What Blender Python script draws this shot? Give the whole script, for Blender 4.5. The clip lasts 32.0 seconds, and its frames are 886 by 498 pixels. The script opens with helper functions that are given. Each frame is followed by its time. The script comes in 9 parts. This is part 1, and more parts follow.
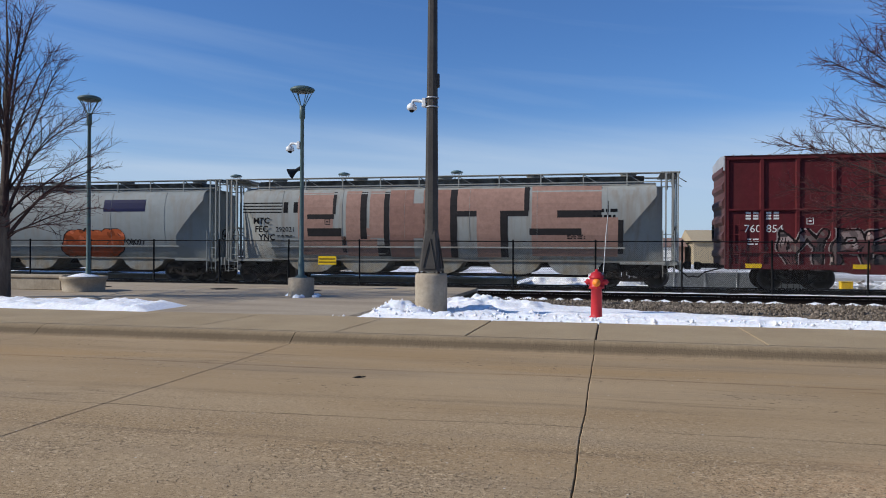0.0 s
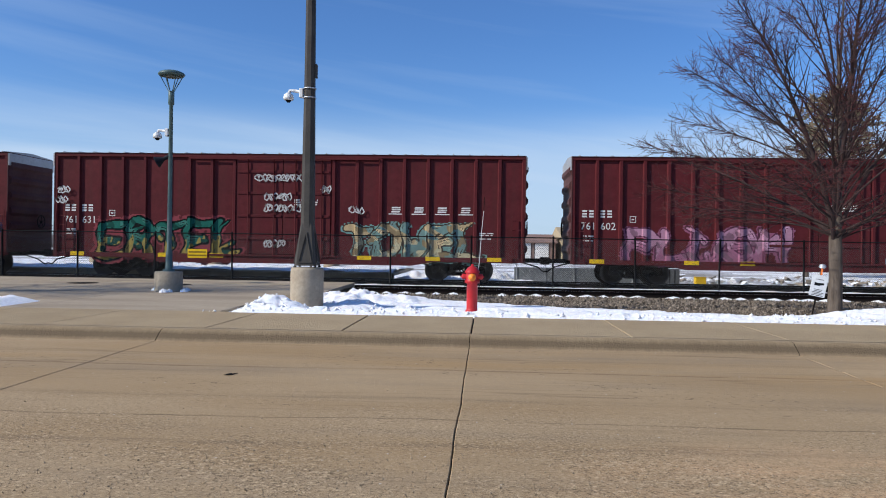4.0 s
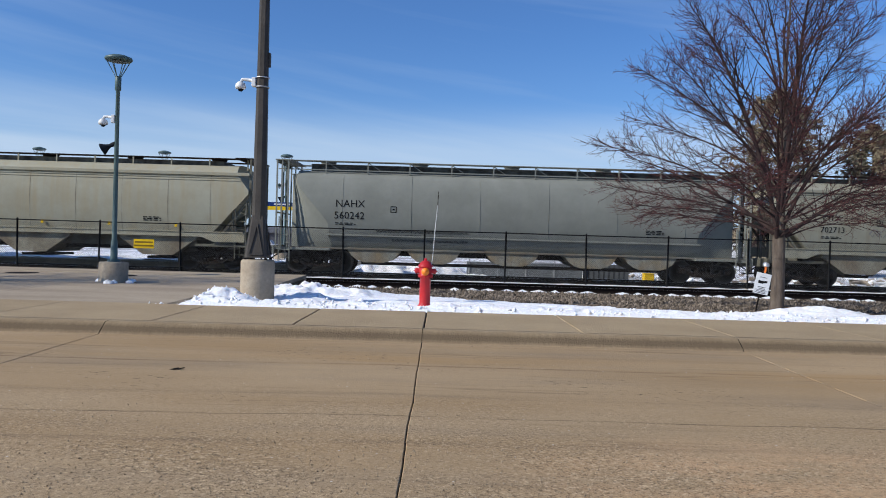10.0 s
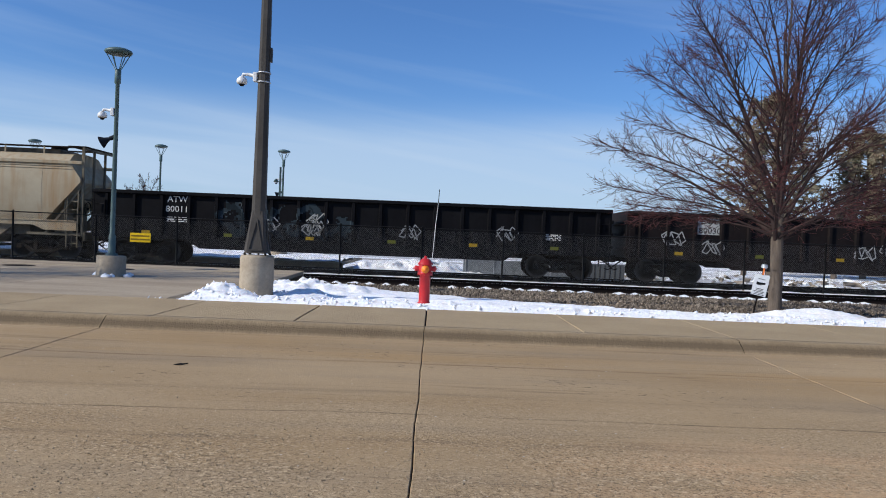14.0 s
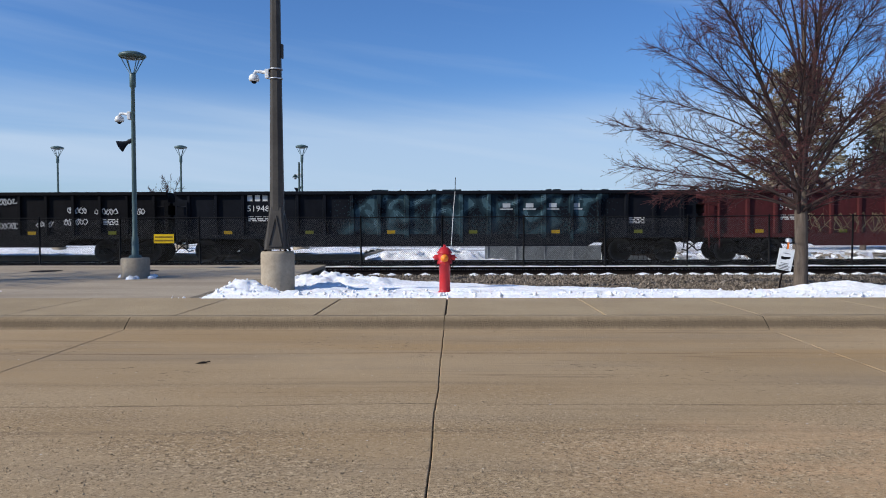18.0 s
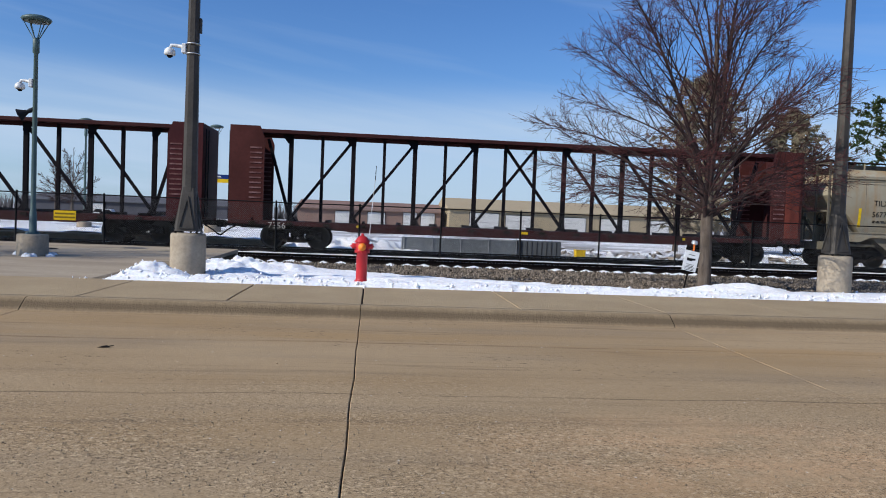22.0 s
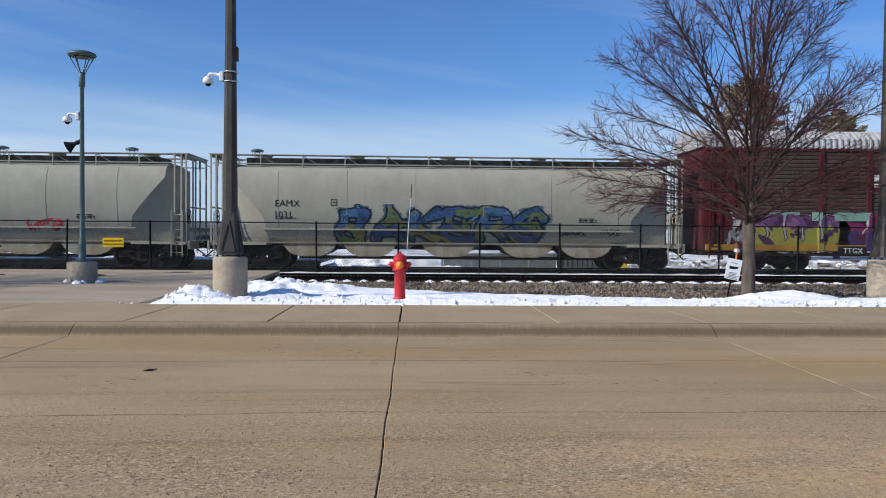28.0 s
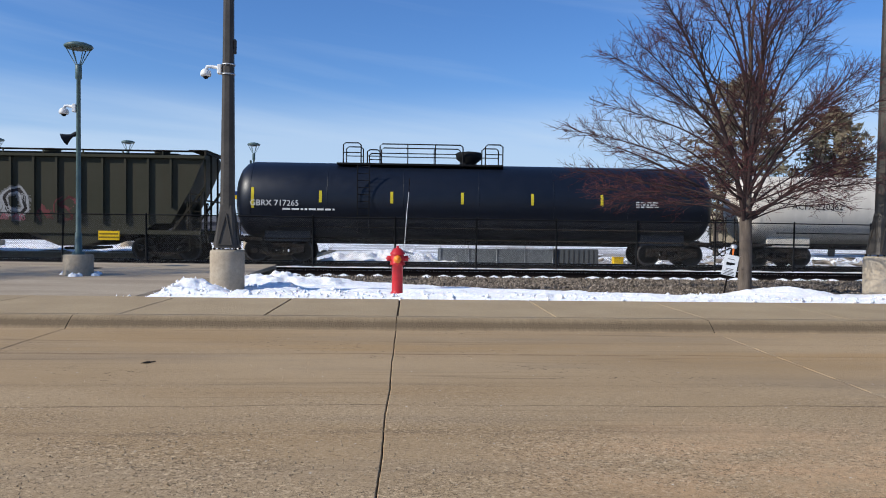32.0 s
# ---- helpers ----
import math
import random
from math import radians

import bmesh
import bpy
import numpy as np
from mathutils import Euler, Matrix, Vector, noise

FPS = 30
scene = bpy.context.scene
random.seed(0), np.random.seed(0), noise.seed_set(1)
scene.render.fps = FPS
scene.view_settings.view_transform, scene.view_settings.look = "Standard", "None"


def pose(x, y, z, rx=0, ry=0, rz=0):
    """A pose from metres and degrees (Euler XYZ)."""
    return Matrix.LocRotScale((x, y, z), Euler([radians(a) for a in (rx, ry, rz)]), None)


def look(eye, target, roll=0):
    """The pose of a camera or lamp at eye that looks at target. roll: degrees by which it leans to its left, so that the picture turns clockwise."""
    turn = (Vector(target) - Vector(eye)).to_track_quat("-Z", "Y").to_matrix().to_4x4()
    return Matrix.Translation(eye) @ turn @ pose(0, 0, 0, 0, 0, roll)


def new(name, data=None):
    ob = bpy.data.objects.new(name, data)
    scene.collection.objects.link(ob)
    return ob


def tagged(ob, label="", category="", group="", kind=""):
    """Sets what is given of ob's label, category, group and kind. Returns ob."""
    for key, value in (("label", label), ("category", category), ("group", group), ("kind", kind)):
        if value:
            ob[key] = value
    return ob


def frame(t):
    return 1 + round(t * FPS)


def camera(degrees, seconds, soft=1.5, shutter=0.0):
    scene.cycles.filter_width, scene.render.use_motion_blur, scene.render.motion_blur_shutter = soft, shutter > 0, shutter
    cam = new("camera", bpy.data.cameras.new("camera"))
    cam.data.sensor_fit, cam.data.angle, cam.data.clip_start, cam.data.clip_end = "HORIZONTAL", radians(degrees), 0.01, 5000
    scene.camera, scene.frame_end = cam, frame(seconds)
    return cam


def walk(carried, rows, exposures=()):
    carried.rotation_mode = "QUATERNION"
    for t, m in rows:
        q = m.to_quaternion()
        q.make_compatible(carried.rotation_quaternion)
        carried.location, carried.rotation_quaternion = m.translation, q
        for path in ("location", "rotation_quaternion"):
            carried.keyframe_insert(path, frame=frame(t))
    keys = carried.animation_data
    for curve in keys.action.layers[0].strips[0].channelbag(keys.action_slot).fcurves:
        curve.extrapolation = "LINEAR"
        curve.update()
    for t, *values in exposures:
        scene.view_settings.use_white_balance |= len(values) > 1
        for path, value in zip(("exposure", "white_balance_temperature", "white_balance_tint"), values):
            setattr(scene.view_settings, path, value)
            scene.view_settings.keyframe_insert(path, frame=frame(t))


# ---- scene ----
cam = camera(61.0, 32.0, soft=1.0, shutter=0.0)
EYE = 1.45


def eye_pose(x, y, z, yaw, pitch, roll):
    return pose(x, y, EYE + z, 90 + pitch, roll, yaw)


walk(cam, [
    (0.0, eye_pose(0.040, -0.084, -0.013, 12.66, 0.20, -0.32)),
    (0.5, eye_pose(0.034, -0.080, -0.011, 9.55, 0.15, -1.22)),
    (1.0, eye_pose(0.025, -0.064, -0.009, 6.92, 0.05, -1.97)),
    (1.5, eye_pose(0.012, -0.056, -0.007, 4.69, -0.15, -2.27)),
    (2.0, eye_pose(0.038, -0.033, 0.002, 3.24, -0.37, -2.00)),
    (2.5, eye_pose(0.042, -0.031, 0.013, 2.44, -0.42, -1.70)),
    (3.0, eye_pose(0.041, -0.035, 0.006, 2.31, -0.34, -1.24)),
    (3.5, eye_pose(0.031, -0.045, -0.015, 2.81, -0.11, -0.97)),
    (5.5, eye_pose(0.026, -0.029, -0.019, 4.09, -0.31, -0.96)),
    (6.0, eye_pose(0.035, -0.025, -0.011, 3.45, -0.47, -1.39)),
    (6.5, eye_pose(0.019, -0.031, -0.009, 2.48, -0.62, -1.97)),
    (7.0, eye_pose(0.014, -0.014, -0.009, 1.46, -0.82, -2.36)),
    (7.5, eye_pose(-0.005, -0.008, -0.016, 0.47, -0.92, -2.58)),
    (8.0, eye_pose(-0.012, -0.008, -0.009, -0.18, -0.95, -2.62)),
    (8.5, eye_pose(-0.006, -0.008, 0.001, -0.57, -0.91, -2.34)),
    (9.0, eye_pose(-0.001, -0.015, -0.006, -0.65, -0.71, -2.09)),
    (9.5, eye_pose(-0.000, -0.009, -0.009, -0.57, -0.56, -1.85)),
    (10.0, eye_pose(0.010, -0.004, -0.003, -0.27, -0.54, -1.64)),
    (10.5, eye_pose(0.004, -0.013, -0.006, 0.12, -0.55, -1.50)),
    (11.0, eye_pose(0.014, -0.023, -0.008, 0.64, -0.58, -1.47)),
    (11.5, eye_pose(0.021, -0.025, -0.012, 1.13, -0.55, -1.54)),
    (12.0, eye_pose(0.015, -0.030, -0.004, 1.35, -0.56, -1.77)),
    (12.5, eye_pose(0.023, -0.026, -0.015, 1.20, -0.50, -1.98)),
    (13.0, eye_pose(0.002, -0.021, -0.002, 0.61, -0.53, -2.22)),
    (13.5, eye_pose(-0.058, -0.020, 0.001, -0.13, -0.58, -2.36)),
    (14.0, eye_pose(-0.116, -0.000, 0.004, -0.72, -0.73, -2.35)),
    (14.5, eye_pose(-0.098, 0.000, 0.007, -1.12, -0.87, -2.20)),
    (16.5, eye_pose(-0.055, 0.027, 0.008, -2.04, -1.35, -1.12)),
    (17.0, eye_pose(-0.073, 0.019, -0.006, -1.12, -1.47, -0.74)),
    (17.5, eye_pose(-0.062, 0.028, -0.002, -0.03, -1.56, -0.29)),
    (18.0, eye_pose(-0.024, 0.023, 0.010, 1.00, -1.66, 0.18)),
    (18.5, eye_pose(-0.018, 0.007, 0.004, 1.67, -1.66, 0.72)),
    (19.0, eye_pose(-0.002, 0.016, 0.008, 2.01, -1.78, 1.01)),
    (19.5, eye_pose(0.023, 0.007, -0.005, 2.03, -1.94, 1.08)),
    (20.0, eye_pose(0.071, 0.010, -0.012, 1.75, -1.97, 0.78)),
    (20.5, eye_pose(0.127, 0.007, 0.008, 0.73, -2.05, 0.18)),
    (21.0, eye_pose(0.118, 0.032, 0.007, -0.95, -1.99, -0.65)),
    (21.5, eye_pose(0.013, 0.053, 0.006, -3.19, -2.10, -1.55)),
    (22.0, eye_pose(-0.078, 0.082, 0.002, -5.36, -2.26, -2.27)),
    (22.5, eye_pose(-0.048, 0.081, 0.014, -6.93, -2.42, -2.51)),
    (23.0, eye_pose(0.007, 0.044, 0.012, -7.73, -2.48, -2.44)),
    (23.5, eye_pose(0.010, 0.046, 0.009, -7.75, -2.51, -2.20)),
    (24.0, eye_pose(0.029, 0.044, 0.019, -7.02, -2.54, -1.81)),
    (24.5, eye_pose(0.024, 0.050, 0.015, -6.16, -2.50, -1.62)),
    (25.0, eye_pose(0.012, 0.066, 0.006, -5.40, -2.42, -1.58)),
    (25.5, eye_pose(0.019, 0.064, 0.019, -4.56, -2.42, -1.42)),
    (27.5, eye_pose(0.021, 0.044, 0.013, -2.32, -1.33, -0.29)),
    (28.0, eye_pose(0.010, 0.034, 0.018, -2.25, -1.15, -0.45)),
    (28.5, eye_pose(-0.029, 0.030, 0.009, -2.27, -1.02, -0.80)),
    (29.0, eye_pose(-0.032, 0.033, 0.012, -2.03, -0.96, -0.97)),
    (29.5, eye_pose(-0.041, 0.044, 0.007, -1.80, -0.89, -1.10)),
    (30.0, eye_pose(-0.039, 0.043, 0.008, -1.58, -0.97, -1.11)),
    (30.5, eye_pose(-0.032, 0.033, 0.007, -1.59, -1.14, -1.08)),
    (31.0, eye_pose(-0.040, 0.039, 0.004, -1.90, -1.35, -0.98)),
    (31.5, eye_pose(-0.042, 0.034, -0.005, -2.31, -1.46, -0.86)),
    (32.0, eye_pose(-0.032, 0.040, -0.001, -2.58, -1.50, -0.77)),
], exposures=[(0.0, -0.16), (3.0, 0.05), (8.0, 0.03), (10.0, -0.03), (12.0, -0.04), (17.0, -0.05), (25.0, -0.08), (28.0, 0.0), (31.0, 0.08), (32.0, 0.06)])

# ---- light ----
SUN_DIR = Vector((-0.80, -0.36, 0.56)).normalized()
sun_data = bpy.data.lights.new("sun", "SUN")
sun_data.energy, sun_data.angle, sun_data.color = 4.5, radians(0.53), (1.0, 0.95, 0.87)
sun = new("sun", sun_data)
sun.matrix_world = look(SUN_DIR * 50, (0, 0, 0))

world = bpy.data.worlds.new("sky")
scene.world = world
world.use_nodes = True
wn, wl = world.node_tree.nodes, world.node_tree.links
wn.clear()
sky = wn.new("ShaderNodeTexSky")
sky.sky_type, sky.sun_disc = "NISHITA", False
sky.sun_elevation = math.asin(SUN_DIR.z)
sky.sun_rotation = math.atan2(SUN_DIR.x, SUN_DIR.y)
sky.air_density, sky.dust_density, sky.ozone_density, sky.altitude = 1.0, 0.6, 2.5, 200
wsat = wn.new("ShaderNodeHueSaturation")
wsat.inputs["Saturation"].default_value = 1.12
wcoord = wn.new("ShaderNodeTexCoord")
wsep = wn.new("ShaderNodeSeparateXYZ")


def cloud_layer(tilt, stretch, scale, lo, hi, most, distortion):
    """Thin drawn-out cloud: a noise stretched along the horizon."""
    mp = wn.new("ShaderNodeMapping")
    mp.vector_type = "TEXTURE"
    mp.inputs["Rotation"].default_value = (0.0, radians(tilt), radians(6))
    mp.inputs["Scale"].default_value = [1 / e for e in stretch]
    nz = wn.new("ShaderNodeTexNoise")
    nz.inputs["Scale"].default_value, nz.inputs["Detail"].default_value = scale, 6.0
    nz.inputs["Roughness"].default_value, nz.inputs["Distortion"].default_value = 0.52, distortion
    rm = wn.new("ShaderNodeMapRange")
    rm.inputs["From Min"].default_value, rm.inputs["From Max"].default_value, rm.inputs["To Max"].default_value = lo, hi, most
    wl.new(wcoord.outputs["Generated"], mp.inputs["Vector"])
    wl.new(mp.outputs["Vector"], nz.inputs["Vector"])
    wl.new(nz.outputs["Fac"], rm.inputs["Value"])
    return rm.outputs["Result"]


def sky_math(op, a, b):
    q = wn.new("ShaderNodeMath")
    q.operation, q.use_clamp = op, True
    for i, e in enumerate((a, b)):
        if isinstance(e, float):
            q.inputs[i].default_value = e
        else:
            wl.new(e, q.inputs[i])
    return q.outputs["Value"]


def sky_range(value, lo, hi, to):
    q = wn.new("ShaderNodeMapRange")
    q.interpolation_type = "SMOOTHSTEP"
    q.inputs["From Min"].default_value, q.inputs["From Max"].default_value, q.inputs["To Max"].default_value = lo, hi, to
    wl.new(value, q.inputs["Value"])
    return q.outputs["Result"]


wl.new(wcoord.outputs["Generated"], wsep.inputs["Vector"])
streaks = cloud_layer(8, (0.7, 1.0, 13.0), 1.9, 0.50, 0.80, 0.20, 0.25)
veil = cloud_layer(3, (0.6, 0.8, 7.0), 1.3, 0.30, 0.56, 1.0, 0.4)
low = sky_math("MULTIPLY", sky_range(wsep.outputs["Z"], 0.19, 0.12, 0.58), veil)
haze = sky_range(wsep.outputs["Z"], 0.28, 0.0, 0.17)
cover = sky_math("ADD", sky_math("ADD", sky_math("ADD", streaks, low), haze), 0.04)
wmix = wn.new("ShaderNodeMix")
wmix.data_type = "RGBA"
wmix.inputs["B"].default_value = (6.2, 7.9, 10.2, 1)
wbg = wn.new("ShaderNodeBackground")
wbg.inputs["Strength"].default_value = 0.085
wout = wn.new("ShaderNodeOutputWorld")
wl.new(cover, wmix.inputs["Factor"])
wl.new(sky.outputs["Color"], wsat.inputs["Color"])
wtint = wn.new("ShaderNodeMix")
wtint.data_type, wtint.blend_type = "RGBA", "MULTIPLY"
wtint.inputs["Factor"].default_value = 1.0
wtint.inputs["B"].default_value = (0.71, 1.09, 1.60, 1)
wl.new(wsat.outputs["Color"], wtint.inputs["A"])
wl.new(wtint.outputs["Result"], wmix.inputs["A"])
wl.new(wmix.outputs["Result"], wbg.inputs["Color"])
wl.new(wbg.outputs["Background"], wout.inputs["Surface"])


# ---- materials ----
def surface(name, base, other=None, rough=0.7, metal=0.0, grain=8.0, patches=0.6, amount=0.5, bump=0.15, bump_scale=60.0,
            streaks=0.0, streak_colour=(0.16, 0.09, 0.05), spread=0.0, along=(1, 1, 1), speck=1.0):
    """A surface with a base colour, a second colour in patches, fine grain and relief, and streaks of rust or dirt that run down."""
    m = bpy.data.materials.new(name)
    m.use_nodes = True
    n, l = m.node_tree.nodes, m.node_tree.links
    b = n["Principled BSDF"]
    b.inputs["Metallic"].default_value = metal
    b.inputs["Specular IOR Level"].default_value = (0.10 if max(base) > 0.03 else 0.06) if rough >= 0.5 else 0.4
    co = n.new("ShaderNodeTexCoord")
    mp = n.new("ShaderNodeMapping")
    mp.inputs["Scale"].default_value = along
    l.new(co.outputs["Object"], mp.inputs["Vector"])
    big = n.new("ShaderNodeTexNoise")
    big.inputs["Scale"].default_value, big.inputs["Detail"].default_value = patches, 6.0
    l.new(mp.outputs["Vector"], big.inputs["Vector"])
    fine = n.new("ShaderNodeTexNoise")
    fine.inputs["Scale"].default_value, fine.inputs["Detail"].default_value = grain, 8.0
    fine.inputs["Roughness"].default_value = 0.7
    l.new(mp.outputs["Vector"], fine.inputs["Vector"])
    other = other or tuple(c * 0.72 for c in base)
    r = n.new("ShaderNodeMapRange")
    r.inputs["From Min"].default_value, r.inputs["From Max"].default_value = 0.35, 0.65
    r.inputs["To Max"].default_value = amount
    l.new(big.outputs["Fac"], r.inputs["Value"])
    mix = n.new("ShaderNodeMix")
    mix.data_type = "RGBA"
    mix.inputs["A"].default_value, mix.inputs["B"].default_value = (*base, 1), (*other, 1)
    l.new(r.outputs["Result"], mix.inputs["Factor"])
    fr = n.new("ShaderNodeMapRange")
    fr.inputs["From Min"].default_value, fr.inputs["From Max"].default_value = 0.25, 0.75
    fr.inputs["To Min"].default_value, fr.inputs["To Max"].default_value = 1 - 0.22 * speck, 1 + 0.2 * speck
    l.new(fine.outputs["Fac"], fr.inputs["Value"])
    mul = n.new("ShaderNodeVectorMath")
    mul.operation = "SCALE"
    l.new(mix.outputs["Result"], mul.inputs[0])
    l.new(fr.outputs["Result"], mul.inputs["Scale"])
    colour = mul.outputs["Vector"]
    if streaks:
        sm = n.new("ShaderNodeMapping")
        sm.inputs["Scale"].default_value = (3.4, 3.4, 0.20)
        l.new(co.outputs["Object"], sm.inputs["Vector"])
        sn = n.new("ShaderNodeTexNoise")
        sn.inputs["Scale"].default_value, sn.inputs["Detail"].default_value = 1.3, 7.0
        l.new(sm.outputs["Vector"], sn.inputs["Vector"])
        sr = n.new("ShaderNodeMapRange")
        sr.inputs["From Min"].default_value, sr.inputs["From Max"].default_value = 0.46, 0.74
        sr.inputs["To Max"].default_value = streaks
        l.new(sn.outputs["Fac"], sr.inputs["Value"])
        s2 = n.new("ShaderNodeMix")
        s2.data_type = "RGBA"
        s2.inputs["B"].default_value = (*streak_colour, 1)
        l.new(sr.outputs["Result"], s2.inputs["Factor"])
        l.new(colour, s2.inputs["A"])
        colour = s2.outputs["Result"]
    if spread:
        info = n.new("ShaderNodeObjectInfo")
        vr = n.new("ShaderNodeMapRange")
        vr.inputs["To Min"].default_value, vr.inputs["To Max"].default_value = 1 - spread, 1 + spread
        l.new(info.outputs["Random"], vr.inputs["Value"])
        sc = n.new("ShaderNodeVectorMath")
        sc.operation = "SCALE"
        l.new(colour, sc.inputs[0])
        l.new(vr.outputs["Result"], sc.inputs["Scale"])
        colour = sc.outputs["Vector"]
    l.new(colour, b.inputs["Base Color"])
    rr = n.new("ShaderNodeMapRange")
    rr.inputs["To Min"].default_value, rr.inputs["To Max"].default_value = max(0.05, rough - 0.12), min(1.0, rough + 0.12)
    l.new(fine.outputs["Fac"], rr.inputs["Value"])
    l.new(rr.outputs["Result"], b.inputs["Roughness"])
    if bump:
        bn = n.new("ShaderNodeTexNoise")
        bn.inputs["Scale"].default_value, bn.inputs["Detail"].default_value = bump_scale, 4.0
        l.new(mp.outputs["Vector"], bn.inputs["Vector"])
        bu = n.new("ShaderNodeBump")
        bu.inputs["Strength"].default_value, bu.inputs["Distance"].default_value = bump, 0.02
        l.new(bn.outputs["Fac"], bu.inputs["Height"])
        l.new(bu.outputs["Normal"], b.inputs["Normal"])
    return m


PAINTS = {}


M_HORN = surface("horn_paint", (0.018, 0.021, 0.027), rough=0.6)
def paint(r, g, b, rough=0.55):
    """A plain sprayed paint of that colour, made once."""
    key = (round(r, 3), round(g, 3), round(b, 3))
    if key not in PAINTS:
        PAINTS[key] = surface("paint", (r, g, b), rough=rough, amount=0.35, bump=0.03, grain=5)
    return PAINTS[key]


def road_concrete():
    """Worn tan concrete: broomed grain, exposed grit, long dark drag lines, brown stains and pale specks."""
    m = surface("road_concrete", (0.425, 0.305, 0.176), (0.36, 0.248, 0.134), rough=0.88, grain=40, patches=0.45, amount=0.9, speck=0.5, bump=0.45, bump_scale=95, spread=0.025, along=(0.5, 1.5, 1))
    n, l = m.node_tree.nodes, m.node_tree.links
    b = n["Principled BSDF"]
    co = n.new("ShaderNodeTexCoord")
    state = {"c": b.inputs["Base Color"].links[0].from_socket}

    def field(kind, stretch, scale, detail=4.0, rough=0.6, distortion=0.0):
        mp = n.new("ShaderNodeMapping")
        mp.inputs["Scale"].default_value = stretch
        l.new(co.outputs["Object"], mp.inputs["Vector"])
        if kind == "cells":
            q = n.new("ShaderNodeTexVoronoi")
            q.inputs["Scale"].default_value = scale
            l.new(mp.outputs["Vector"], q.inputs["Vector"])
            return q.outputs["Distance"]
        q = n.new("ShaderNodeTexNoise")
        q.inputs["Scale"].default_value, q.inputs["Detail"].default_value = scale, detail
        q.inputs["Roughness"].default_value, q.inputs["Distortion"].default_value = rough, distortion
        l.new(mp.outputs["Vector"], q.inputs["Vector"])
        return q.outputs["Fac"]

    def ranged(v, lo, hi, a, c):
        q = n.new("ShaderNodeMapRange")
        for key, e in (("From Min", lo), ("From Max", hi), ("To Min", a), ("To Max", c)):
            q.inputs[key].default_value = e
        l.new(v, q.inputs["Value"])
        return q.outputs["Result"]

    def math2(op, a, c):
        q = n.new("ShaderNodeMath")
        q.operation = op
        for i, e in enumerate((a, c)):
            if isinstance(e, float):
                q.inputs[i].default_value = e
            else:
                l.new(e, q.inputs[i])
        return q.outputs["Value"]

    def blend(factor, colour):
        q = n.new("ShaderNodeMix")
        q.data_type = "RGBA"
        q.inputs["B"].default_value = (*colour, 1)
        l.new(factor, q.inputs["Factor"])
        l.new(state["c"], q.inputs["A"])
        state["c"] = q.outputs["Result"]

    # orange-brown and grey stains
    blend(ranged(field("noise", (0.16, 0.75, 1), 0.9, 5.0), 0.50, 0.68, 0.0, 0.55), (0.36, 0.235, 0.115))
    blend(ranged(field("noise", (0.10, 0.60, 1), 1.3, 6.0, 0.65), 0.52, 0.72, 0.0, 0.55), (0.235, 0.185, 0.130))
    # long drag lines
    for stretch, scale, width, most in (((0.045, 1.0, 1), 1.15, 0.008, 0.45), ((0.07, 1.7, 1), 0.9, 0.007, 0.4), ((0.03, 2.3, 1), 0.8, 0.007, 0.4)):
        f = field("noise", stretch, scale, 3.0, 0.45, 0.15)
        ridge = math2("ABSOLUTE", math2("SUBTRACT", f, 0.5), 0.0)
        gate = ranged(field("noise", (0.35, 0.9, 1), 1.1, 3.0), 0.44, 0.60, 0.0, 1.0)
        blend(math2("MULTIPLY", ranged(ridge, 0.0, width, most, 0.0), gate), (0.15, 0.105, 0.065))
    # three tyre-drag lines along the road
    sep = n.new("ShaderNodeSeparateXYZ")
    l.new(co.outputs["Object"], sep.inputs[0])
    sway = math2("MULTIPLY", math2("SUBTRACT", field("noise", (0.22, 0.05, 1), 1.0, 5.0, 0.55), 0.5), 0.5)
    line_y = math2("ADD", sep.outputs["Y"], sway)
    for y0, half, most, colour in ((8.85, 0.06, 0.8, (0.19, 0.115, 0.06)), (6.42, 0.028, 0.9, (0.11, 0.075, 0.045)), (5.62, 0.10, 0.55, (0.20, 0.14, 0.085)), (7.25, 0.12, 0.45, (0.22, 0.16, 0.10)), (9.7, 0.10, 0.3, (0.22, 0.15, 0.09))):
        off = math2("ABSOLUTE", math2("SUBTRACT", line_y, y0), 0.0)
        gate = ranged(field("noise", (0.5, 3.0, 1), 1.4 + y0 * 0.1, 5.0, 0.7), 0.36, 0.56, 0.0, 1.0)
        blend(math2("MULTIPLY", ranged(off, 0.0, half, most, 0.0), gate), colour)
    # orange-brown silt left by water in front of the kerb
    silt = ranged(math2("ABSOLUTE", math2("SUBTRACT", line_y, 9.05), 0.0), 0.0, 0.75, 1.0, 0.0)
    blend(math2("MULTIPLY", silt, ranged(field("noise", (0.14, 1.1, 1), 1.2, 5.0), 0.44, 0.62, 0.0, 0.6)), (0.40, 0.245, 0.105))
    # an orange stain over the near lane, its colour raised to brighten the sunlit road
    far = math2("ADD", math2("POWER", math2("MULTIPLY", math2("SUBTRACT", sep.outputs["X"], 2.6), 0.55), 2.0), math2("POWER", math2("SUBTRACT", sep.outputs["Y"], 4.9), 2.0))
    blend(math2("MULTIPLY", ranged(far, 0.0, 1.6, 0.8, 0.0), ranged(field("noise", (0.8, 1.2, 1), 1.6, 6.0, 0.7), 0.36, 0.62, 0.0, 1.0)), (0.58, 0.36, 0.19))
    # exposed grit in worn patches, dark pits and pale specks
    wheel_track = ranged(sep.outputs["Y"], 7.6, 5.2, 0.16, 1.0)
